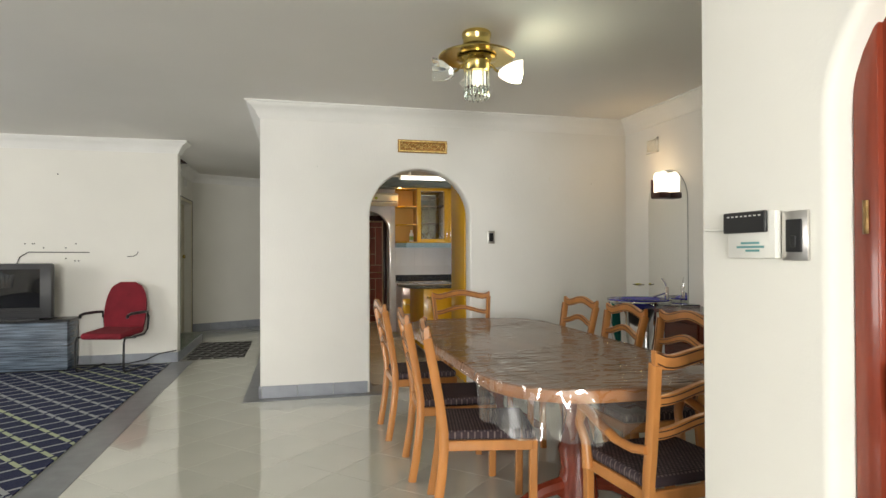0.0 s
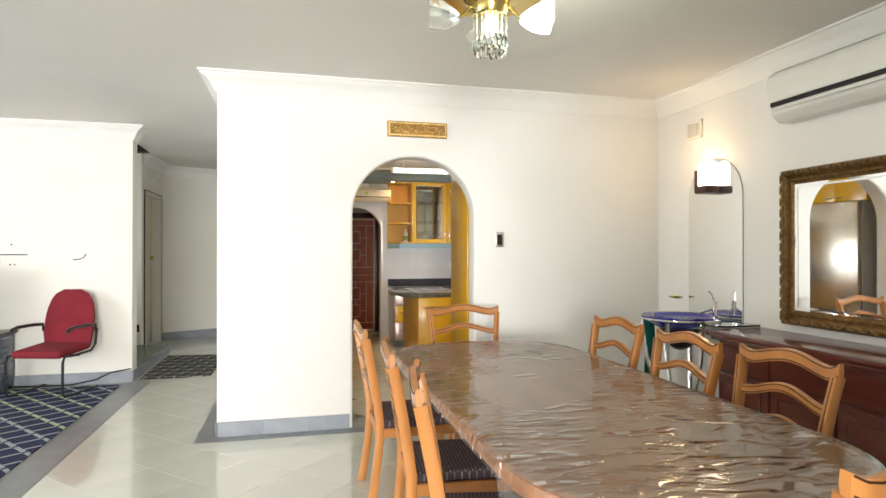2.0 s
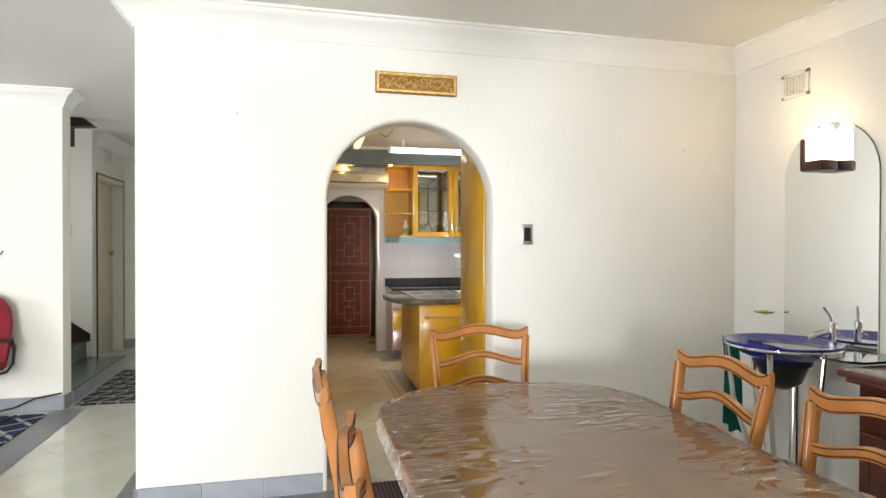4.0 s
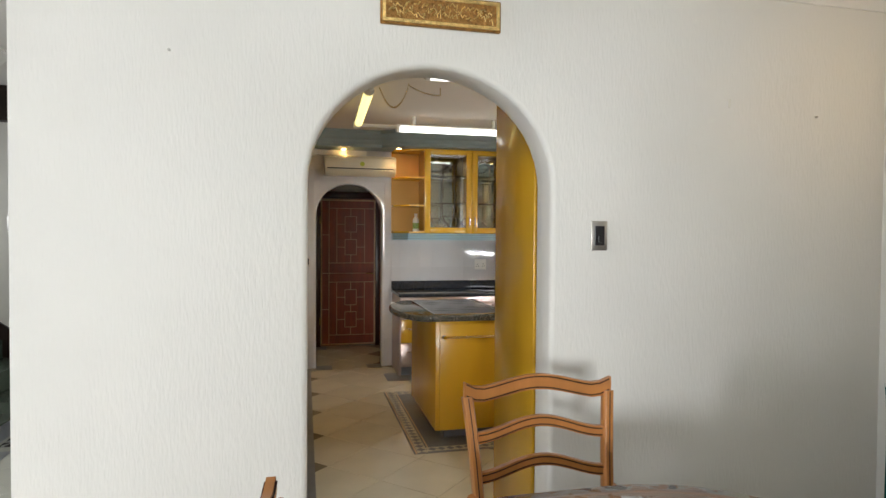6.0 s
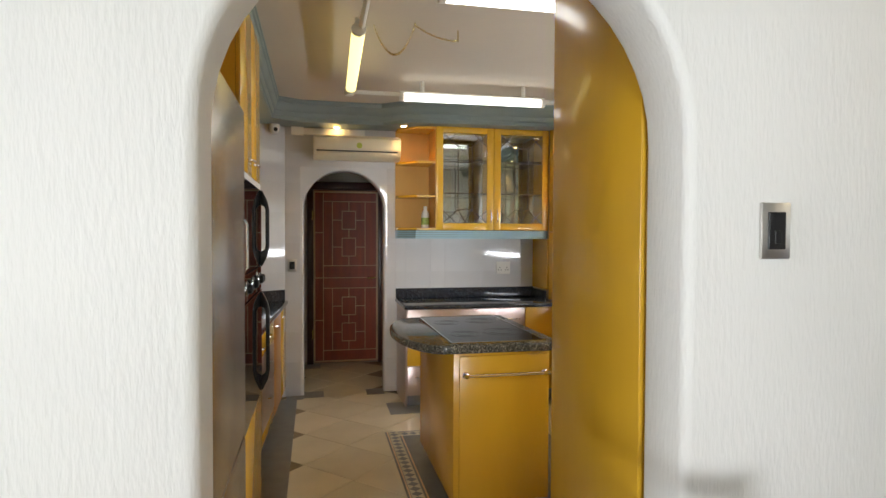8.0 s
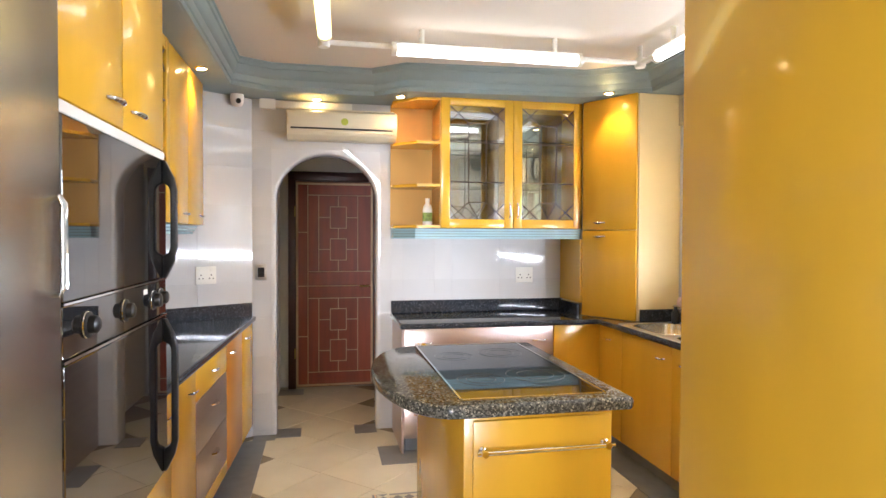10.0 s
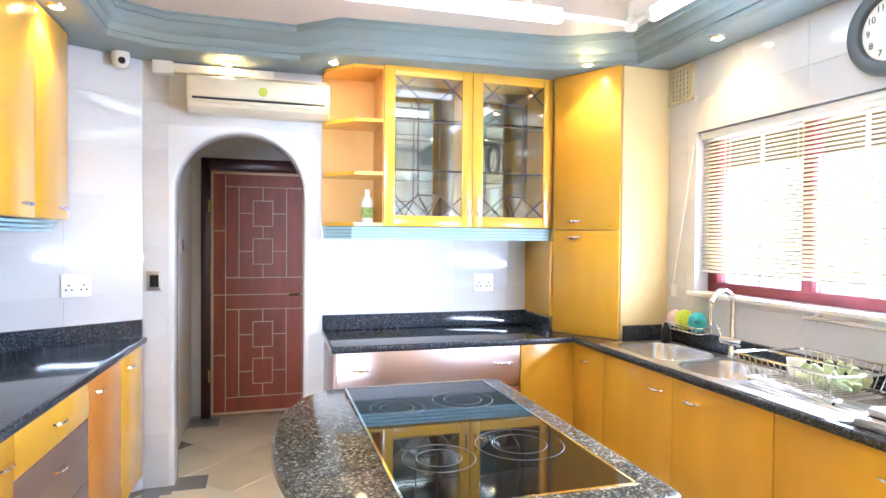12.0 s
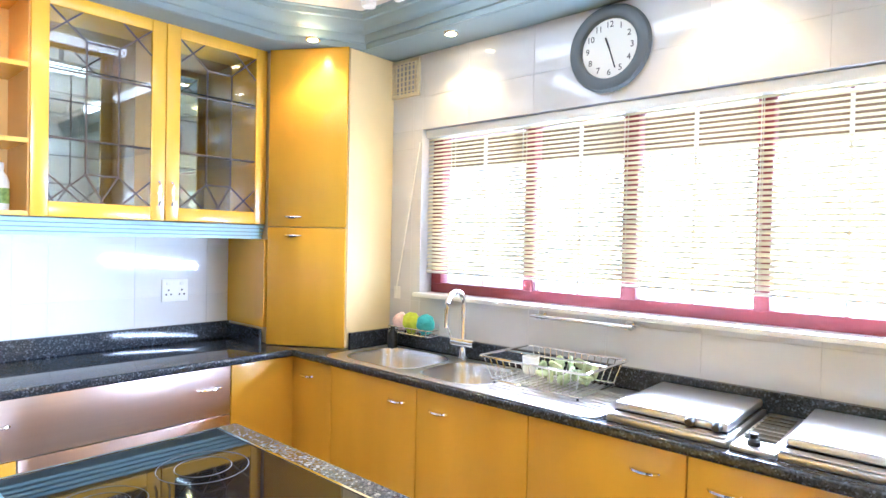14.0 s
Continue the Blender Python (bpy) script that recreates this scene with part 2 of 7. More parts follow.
def lathe(profile, centre, bm=None, n=24, axis="z", loop=False):
    """A turned shape: profile rows of (radius, height)."""
    tmp = bmesh.new()
    c = Vector(centre)
    rings = []
    for r, h in profile:
        ring = []
        for j in range(n):
            a = 2 * math.pi * j / n
            q = {"z": (r * math.cos(a), r * math.sin(a), h), "x": (h, r * math.cos(a), r * math.sin(a)), "y": (r * math.cos(a), h, r * math.sin(a))}[axis]
            ring.append(tmp.verts.new(c + Vector(q)))
        rings.append(ring)
    for q, w in zip(rings, rings[1:]):
        for j in range(n):
            tmp.faces.new((q[j], q[(j + 1) % n], w[(j + 1) % n], w[j]))
    if loop:
        for j in range(n):
            tmp.faces.new((rings[-1][j], rings[-1][(j + 1) % n], rings[0][(j + 1) % n], rings[0][j]))
    else:
        tmp.faces.new(rings[0])
        tmp.faces.new(rings[-1])
    bmesh.ops.recalc_face_normals(tmp, faces=tmp.faces[:])
    return merge(bm, tmp)


def cut(ob, cutter_bm):
    """Cuts a hole of the cutter's shape out of a mesh object, for good."""
    me = bpy.data.meshes.new("cutter")
    cutter_bm.to_mesh(me)
    cutter_bm.free()
    tool = new("cutter", me)
    mod = ob.modifiers.new("cut", "BOOLEAN")
    mod.object, mod.operation, mod.solver = tool, "DIFFERENCE", "EXACT"
    bpy.context.view_layer.update()
    made = bpy.data.meshes.new_from_object(ob.evaluated_get(bpy.context.evaluated_depsgraph_get()))
    ob.modifiers.clear()
    ob.data = made
    bpy.data.objects.remove(tool)


def weigh_normals(me):
    """Vertex normals weighted by face area, so that broad faces between rounded edges stay flat."""
    if any(e.use_edge_sharp for e in me.edges):
        return
    total = [Vector() for v in me.vertices]
    for p in me.polygons:
        for i in p.vertices:
            total[i] += p.normal * p.area
    me.normals_split_custom_set_from_vertices([n.normalized() if n.length > 1e-12 else Vector((0, 0, 1)) for n in total])


def part(name, bm, material, parent=None, label="", smooth=False):
    """One mesh object; smooth: round faces under 40 degrees."""
    me = bpy.data.meshes.new(name)
    bm.to_mesh(me)
    bm.free()
    me.materials.append(material)
    if smooth:
        me.polygons.foreach_set("use_smooth", [True] * len(me.polygons))
        me.set_sharp_from_angle(angle=radians(40))
        weigh_normals(me)
    ob = new(name, me)
    if parent is not None:
        ob.parent = parent
        ob.matrix_parent_inverse = parent.matrix_basis.inverted()
    if label:
        ob["label"] = label
    return ob


def thing(name, place, label, category, group=""):
    """An empty at a thing's base, which its parts hang under."""
    ob = new(name)
    ob.empty_display_size = 0.1
    ob.location = place
    return tagged(ob, label, category, group)


def setting(name, bm, material, label="", smooth=False):
    return tagged(part(name, bm, material, None, label, smooth), kind="structure")


def arc(cx, cz, r, a0, a1, n, rz=None):
    return [(cx + r * math.cos(radians(a0 + (a1 - a0) * i / n)), cz + (rz or r) * math.sin(radians(a0 + (a1 - a0) * i / n))) for i in range(n + 1)]

# ---- the large structure ----
H1, H2 = 2.80, 2.68          # ceilings of the dining room and of the kitchen
AY, AB = 7.13, 7.31          # faces of the wall between them
A_L, A_R, A_S, A_T = 2.085, 3.115, 1.74, 2.215   # its arch


def arch_outline(x0, x1, z1, l, r, spring, top, n=24):
    c = (l + r) / 2
    return [(x0, 0), (l, 0)] + [(c - (r - l) / 2 * math.cos(math.pi * i / n), spring + (top - spring) * math.sin(math.pi * i / n)) for i in range(n + 1)] + [(r, 0), (x1, 0), (x1, z1), (x0, z1)]


def bevelled(bm, width, pick):
    edges = [e for e in bm.edges if pick(e)]
    bmesh.ops.bevel(bm, geom=edges, offset=width, segments=3, profile=0.5, affect="EDGES")
    return bm


def arch_edge(e, l, r, faces, axis):
    k = 1 if axis == "y" else 0
    a, b = e.verts[0].co, e.verts[1].co
    o = 0 if axis == "y" else 1
    return abs(a[k] - b[k]) < 1e-6 and l - 1e-4 <= a[o] <= r + 1e-4 and l - 1e-4 <= b[o] <= r + 1e-4 and (a[2] > 0.001 or b[2] > 0.001) and max(a[2], b[2]) < 2.5


wall_arch = setting("wall_arch", bevelled(prism(arch_outline(1.05, 4.90, H1, A_L, A_R, A_S, A_T), "y", AY, AB), 0.025, lambda e: arch_edge(e, A_L, A_R, None, "y")), PLASTER, "white brushed plaster wall with an arched opening", True)
setting("wall_hall_right", box(1.05, 1.20, AB, 13.6, 0, H1), PAINT)
setting("wall_hall_end", prism([(-0.44, 12.57), (1.05, 13.32), (1.05, 13.50), (-0.44, 12.75)], "z", 0, H1), PAINT, "off-white painted hall wall")
setting("wall_living", box(-5.4, -0.095, 9.41, 9.60, 0, H1), PAINT, "off-white painted wall with old screw holes")
setting("wall_hall_left", box(-0.60, -0.44, 11.30, 12.75, 0, H1), PAINT)
setting("wall_stair_back", box(-1.7, -0.60, 11.30, 11.45, 0, H1), PAINT)

setting("wall_dining_right", box(4.90, 5.10, 3.0, AB, 0, H1), PLASTER, "white plaster wall")
setting("wall_dining_near", box(2.655, 5.10, 2.76, 2.918, 0, H1), PAINT)


def wall_with_holes(name, axis, w0, w1, a0, a1, z1, holes, material, label=""):
    """A wall along an axis, with square window holes (from, to, sill, head)."""
    bm = None
    at = a0

    def piece(p, q, lo, hi):
        nonlocal bm
        if q - p > 1e-4 and hi - lo > 1e-4:
            bm = box(w0, w1, p, q, lo, hi, bm=bm) if axis == "y" else box(p, q, w0, w1, lo, hi, bm=bm)
    for p, q, lo, hi in sorted(holes):
        piece(at, p, 0, z1)
        piece(p, q, 0, lo)
        piece(p, q, hi, z1)
        at = q
    piece(at, a1, 0, z1)
    return setting(name, bm, material, label)


wall_with_holes("wall_living_side", "y", -5.40, -5.20, -5.0, 9.6, H1, [(0.1, 3.1, 0.7, 2.2), (3.7, 6.7, 0.7, 2.2)], PAINT)
wall_with_holes("wall_living_front", "x", -5.00, -4.80, -5.4, 3.0, H1, [(-1.5, 1.5, 0.7, 2.2)], PAINT)
# window hole assumed out of view, for the added stair lamp
wall_with_holes("wall_stair_left", "y", -1.85, -1.70, 9.60, 11.45, H1, [(9.9, 11.0, 1.25, 2.45)], PAINT)
E_X = 2.65
outline = [(y, z) for y, z in arch_outline(-5.0, 2.92, H1, 1.588, 2.459, 1.69, 2.073)]
wall_entrance = setting("wall_entrance", bevelled(prism(outline, "x", E_X, E_X + 0.20), 0.03, lambda e: arch_edge(e, 1.588, 2.459, None, "x")), PAINT, "white plaster wall with an arched doorway", True)

# kitchen shell
K_L, K_R, K_F = 1.38, 5.03, 11.60
setting("wall_kitchen_left", box(1.20, K_L, AB, 11.2, 0, H1), WALLTILE)
setting("wall_kitchen_corner", prism([(1.20, 11.2), (K_L, 11.2), (2.03, 11.60), (2.03, 11.78), (1.20, 11.78)], "z", 0, H1), WALLTILE, "pale grey glazed tiles on a splayed corner")
k_arch = arch_outline(2.03, 5.23, H1, 2.20, 2.945, 1.76, 2.11)
wall_far = setting("wall_kitchen_far", bevelled(prism(k_arch, "y", K_F, K_F + 0.18), 0.02, lambda e: arch_edge(e, 2.20, 2.945, None, "y")), WALLTILE, "wall of pale glazed tiles with an arched doorway", True)
wall_with_holes("wall_kitchen_window", "y", K_R, K_R + 0.22, AB, K_F, H1, [(7.9, 10.59, 1.20, 2.09)], WALLTILE, "pale glazed tiles round a wide window")
setting("wall_passage_left", box(2.03, 2.13, K_F + 0.18, 13.2, 0, H1), PAINT)
setting("wall_passage_right", box(3.15, 3.25, K_F + 0.18, 13.2, 0, H1), PAINT)
setting("wall_passage_end", box(2.03, 3.25, 13.02, 13.2, 0, H1), PAINT)

setting("floor", box(-5.4, 5.3, -5.0, 13.6, -0.12, -0.006), GROUT, "tiled floor")
setting("ceiling_dining", box(-5.4, 5.1, -5.0, AB, H1, H1 + 0.12), CEILING)
setting("ceiling_living_back", box(-5.4, 1.2, AB, 13.6, H1, H1 + 0.12), CEILING)
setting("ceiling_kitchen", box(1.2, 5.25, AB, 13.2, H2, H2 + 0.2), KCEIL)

# ---- cornices, skirtings, soffit ----
COVE = [(0.0, 0.0), (0.0, -0.15), (0.012, -0.15), (0.016, -0.135), (0.03, -0.12), (0.045, -0.085), (0.075, -0.05), (0.11, -0.03), (0.115, -0.018), (0.13, -0.014), (0.13, 0.0)]


def cornice(name, path, top, profile, material, closed=False, flip=1):
    """A moulding swept along a level path with mitred corners; the profile stands off to the path's left."""
    bm = bmesh.new()
    P = [Vector((x, y)) for x, y in path]
    n = len(P)
    rings = []
    for i, p in enumerate(P):
        a = (P[i] - P[i - 1]).normalized() if i else (P[1] - P[0]).normalized()
        b = (P[i + 1] - P[i]).normalized() if i < n - 1 else a
        na, nb = Vector((-a.y, a.x)), Vector((-b.y, b.x))
        m = (na + nb).normalized()
        m = m / max(0.3, m.dot(na))
        rings.append([bm.verts.new((p.x + m.x * u * flip, p.y + m.y * u * flip, top + v)) for u, v in profile])
    k = len(profile)
    for q, w in zip(rings, rings[1:]):
        for j in range(k):
            bm.faces.new((q[j], q[(j + 1) % k], w[(j + 1) % k], w[j]))
    bm.faces.new(rings[0])
    bm.faces.new(rings[-1])
    bmesh.ops.recalc_face_normals(bm, faces=bm.faces[:])
    return setting(name, bm, material, "", True)


cornice("cornice_dining", [(1.05, 12.9), (1.05, AY), (4.90, AY), (4.90, 2.92), (2.65, 2.92), (2.65, -4.8)], H1, COVE, CORNICE, flip=-1)
cornice("cornice_living", [(-5.2, 9.41), (-0.095, 9.41), (-0.095, 9.60)], H1, COVE, CORNICE, flip=-1)
cornice("cornice_hall", [(-0.44, 11.4), (-0.44, 12.57), (1.05, 13.32)], H1, COVE, CORNICE, flip=-1)

skirt_mesh = {}


def piece_mesh(key, maker, material):
    """Mesh data shared between alike pieces."""
    if key not in skirt_mesh:
        bm = maker()
        me = bpy.data.meshes.new("piece")
        bm.to_mesh(me)
        bm.free()
        me.materials.append(material)
        skirt_mesh[key] = me
    return skirt_mesh[key]


def piece(name, mesh, m, parent):
    ob = new(name, mesh)
    ob.parent = parent
    ob.matrix_basis = m
    return ob


def skirting(name, a, b, height, material=None):
    """Skirting tiles from a to b; they stand off to the left of that line."""
    a, b = Vector(a), Vector(b)
    d = b - a
    yaw = math.degrees(math.atan2(d.y, d.x))
    root = setting(name, box(0, d.length, 0.0, 0.006, 0, height - 0.004), GROUT)
    root.matrix_basis = pose(a.x, a.y, 0, 0, 0, yaw)
    at = 0.0
    while at < d.length - 0.005:
        w = min(0.333, d.length - at)
        me = piece_mesh(("skirt", round(w, 3), height), lambda: box(0.0015, w - 0.0015, 0.0, 0.014, 0, height, 0.003, seg=1), material or SKIRT)
        piece("skirting_tile", me, pose(at, 0, 0), root)
        at += 0.333
    return root


skirting("baseboard_pier", (2.06, AY), (1.05 - 0.014, AY), 0.115)
skirting("baseboard_pier_side", (1.05, AY - 0.014), (1.05, 9.0), 0.115)
skirting("baseboard_arch_right", (4.89, AY), (3.14, AY), 0.115)
skirting("baseboard_living", (-0.081, 9.41), (-4.0, 9.41), 0.125)
skirting("baseboard_living_end", (-0.095, 9.60), (-0.095, 9.396), 0.125)
skirting("baseboard_hall", (1.04, 13.31), (-0.44, 12.57), 0.13)
skirting("baseboard_entrance", (2.65, 2.49), (2.65, 2.92), 0.115)

SOFFIT = [(1.93, AB), (1.93, 11.19), (2.18, 11.33), (2.91, 11.33), (3.13, 11.14), (4.39, 11.05), (4.80, 10.80), (4.80, AB)]
outer = [(K_R, AB), (K_R, K_F), (2.03, K_F), (K_L, 11.2), (K_L, AB)]
setting("ceiling_soffit", prism(SOFFIT + outer, "z", 2.50, H2 + 0.004), TEAL, "grey-green lowered soffit above the cabinets")
FASCIA = [(0.0, 0.0), (0.0, -0.178), (0.014, -0.178), (0.014, -0.150), (0.024, -0.146), (0.030, -0.128), (0.030, -0.105), (0.038, -0.100), (0.052, -0.075), (0.060, -0.045), (0.070, -0.040), (0.070, -0.012), (0.078, -0.008), (0.078, 0.0)]
cornice("cornice_kitchen", SOFFIT, H2, FASCIA, TEAL, flip=-1)

# ---- floors: tiles laid diagonally, borders ----
TILE = 0.430
floor_ob = bpy.data.objects["floor"]


def lay(x0, x1, y0, y1, cx, cy, material, key, skip=None, gap=0.0009):
    me = piece_mesh(("tile", key), lambda: box(-TILE / 2 + gap, TILE / 2 - gap, -TILE / 2 + gap, TILE / 2 - gap, -0.008, 0.0, 0.0008, seg=1), material)
    s = TILE / math.sqrt(2)
    for i in range(-40, 60):
        for j in range(-40, 60):
            x, y = cx + (i + j) * s, cy + (i - j) * s
            if x0 <= x <= x1 and y0 <= y <= y1 and not (skip and skip(x, y)):
                piece("floor_tile", me, pose(x, y, 0, 0, 0, 45), floor_ob)
    

def strip(name, x0, x1, y0, y1, material=None, z=0.003):
    return setting(name, box(x0, x1, y0, y1, -0.004, z), material or GREYTILE)


strip("floor_border_rug", -0.15, 0.09, -4.78, 9.40)
strip("floor_border_pier", 0.90, 2.23, 7.00, AY)
strip("floor_border_pier_side", 0.90, 1.05, AY, 12.6)
strip("floor_border_arch", 2.99, 4.88, 7.0, AY)
strip("floor_border_kitchen_left", 1.9, 2.14, AB, 11.48)
strip("floor_border_kitchen_end", 2.04, 2.20, 11.48, 11.60)
strip("floor_square_left", 2.20, 2.38, 11.52, 11.72)
strip("floor_square_right", 2.78, 2.945, 11.52, 11.72)
strip("floor_border_far", 2.92, 4.45, 10.86, 11.2)
strip("floor_border_right", 4.38, 4.60, AB, 10.86)
strip("floor_border_passage", 2.13, 2.36, 12.72, 12.92)
island_ground = strip("floor_inlay", 2.96, 3.9, 8.90, 10.28)
band = strip("floor_inlay_band", 2.82, 4.04, 8.76, 10.42, GREYTILE, 0.002)
tri_mesh = piece_mesh("mosaic", lambda: prism([(-0.033, -0.033), (0.033, -0.033), (0.0, 0.004)], "z", 0.0, 0.0022), KTILE)
tri_mesh2 = piece_mesh("mosaic2", lambda: prism([(-0.033, 0.040), (0.033, 0.040), (0.0, 0.006)], "z", 0.0, 0.0022), KTILE)
for k in range(24):
    y = 8.80 + k * 0.069
    for me in (tri_mesh, tri_mesh2):
        piece("mosaic_chip", me, pose(2.885, y, 0.002, 0, 0, 90), band)
        if k < 17:
            piece("mosaic_chip", me, pose(2.93 + k * 0.066, 8.825, 0.002, 0, 0, 0), band)
            piece("mosaic_chip", me, pose(2.93 + k * 0.066, 10.355, 0.002, 0, 0, 0), band)
for nm, a, b, c, d in (("floor_line_a", 2.833, 2.842, 8.76, 10.42), ("floor_line_b", 2.932, 2.941, 8.86, 10.32)):
    strip(nm, a, b, c, d, INLAY, 0.0034)

# ---- carpets ----
def carpet(name, x0, x1, y0, y1, ground, line_a, line_b, kind):
    m = shade(name + "_pile", ground, 0.95, var=0.15, scale=30, bump=0.5, bump_scale=260)
    n, ln = m.node_tree.nodes, m.node_tree.links
    tc = n.new("ShaderNodeTexCoord")
    sep = n.new("ShaderNodeSeparateXYZ")
    ln.new(tc.outputs["Object"], sep.inputs[0])

    def math_node(op, a, b=None):
        q = n.new("ShaderNodeMath")
        q.operation = op
        for k, v in enumerate((a, b)):
            if v is None:
                continue
            if isinstance(v, (int, float)):
                q.inputs[k].default_value = v
            else:
                ln.new(v, q.inputs[k])
        return q.outputs[0]

    def lin(p, q, c):
        return math_node("ADD", math_node("ADD", math_node("MULTIPLY", sep.outputs[0], p), math_node("MULTIPLY", sep.outputs[1], q)), c)

    def under(expr, width):
        return math_node("LESS_THAN", math_node("FRACT", expr), width)
    (ux, uy), (vx, vy), (px, py), lean, dash_w, thin_w = kind
    det = ux * vy - vx * uy
    along = lin(vy / det, -vx / det, 0.5 - (vy * px - vx * py) / det)
    rows = lin(-uy / det, ux / det, dash_w / 2 - (ux * py - uy * px) / det)
    dash = math_node("MULTIPLY", under(rows, dash_w), under(math_node("ADD", along, 0.42), 0.84))
    thin = under(math_node("SUBTRACT", along, math_node("MULTIPLY", math_node("FRACT", rows), lean)), thin_w)
    green = math_node("LESS_THAN", math_node("FRACT", math_node("DIVIDE", math_node("ADD", math_node("FLOOR", rows), 2.5), 7.0)), 0.43)
    pick = n.new("ShaderNodeMix")
    pick.data_type = "RGBA"
    ln.new(green, pick.inputs["Factor"])
    pick.inputs["A"].default_value, pick.inputs["B"].default_value = (*line_b, 1), (*line_a, 1)
    col = n["Principled BSDF"].inputs["Base Color"].links[0].from_socket
    for fac in (thin, dash):
        mx = n.new("ShaderNodeMix")
        mx.data_type = "RGBA"
        ln.new(fac, mx.inputs["Factor"])
        ln.new(col, mx.inputs["A"])
        mx.inputs["B"].default_value = (*line_b, 1)
        if fac is dash:
            ln.new(pick.outputs["Result"], mx.inputs["B"])
        col = mx.outputs["Result"]
    ln.new(col, n["Principled BSDF"].inputs["Base Color"])
    return part(name, box(x0, x1, y0, y1, 0.002, 0.012, 0.003, seg=1), m)


tagged(carpet("carpet", -5.0, -0.16, -4.6, 9.27, (0.012, 0.018, 0.060), (0.42, 0.47, 0.30), (0.34, 0.36, 0.38), ((0.120, -0.147), (0.115, 0.18), (-0.56, 6.527), 0.40, 0.17, 0.13)), "navy blue carpet with a pale green diagonal lattice", "carpet")
tagged(carpet("hall_mat", -0.04, 0.70, 9.50, 11.0, (0.030, 0.026, 0.024), (0.34, 0.34, 0.32), (0.34, 0.34, 0.32), ((0.15, -0.02), (0.06, 0.20), (0.0, 10.0), 0.45, 0.15, 0.14)), "dark hall mat with pale zigzag lines", "mat")

# ---- dining room ----
def bar(pts, w, t, bm=None, wide="x"):
    """A flat bar through points in the plane across its width: w wide, t thick, with softened edges."""
    tmp = bmesh.new()
    P = [Vector(p) for p in pts]
    rings = []
    for i, p in enumerate(P):
        d = (P[min(i + 1, len(P) - 1)] - P[max(i - 1, 0)]).normalized()
        s = Vector((1, 0, 0)) if wide == "x" else Vector((0, 1, 0))
        u = d.cross(s).normalized()
        c = 0.28
        ring = []
        for a, b in ((-1, -1 + c), (-1 + c, -1), (1 - c, -1), (1, -1 + c), (1, 1 - c), (1 - c, 1), (-1 + c, 1), (-1, 1 - c)):
            ring.append(tmp.verts.new(p + s * (a * w / 2) + u * (b * t / 2)))
        rings.append(ring)
    for q, r in zip(rings, rings[1:]):
        for j in range(8):
            tmp.faces.new((q[j], q[(j + 1) % 8], r[(j + 1) % 8], r[j]))
    tmp.faces.new(rings[0])
    tmp.faces.new(rings[-1])
    bmesh.ops.recalc_face_normals(tmp, faces=tmp.faces[:])
    return merge(bm, tmp)


LINE = shade("dark_inlay", (0.045, 0.014, 0.008), 0.4, var=0.1)


def back_y(z):
    """How far behind the seat the leaning back stands at a height."""
    if z < 0.45:
        return -0.225 - 0.055 * ((0.45 - z) / 0.45) ** 1.6
    return -0.225 - 0.095 * ((z - 0.45) / 0.55) ** 1.25


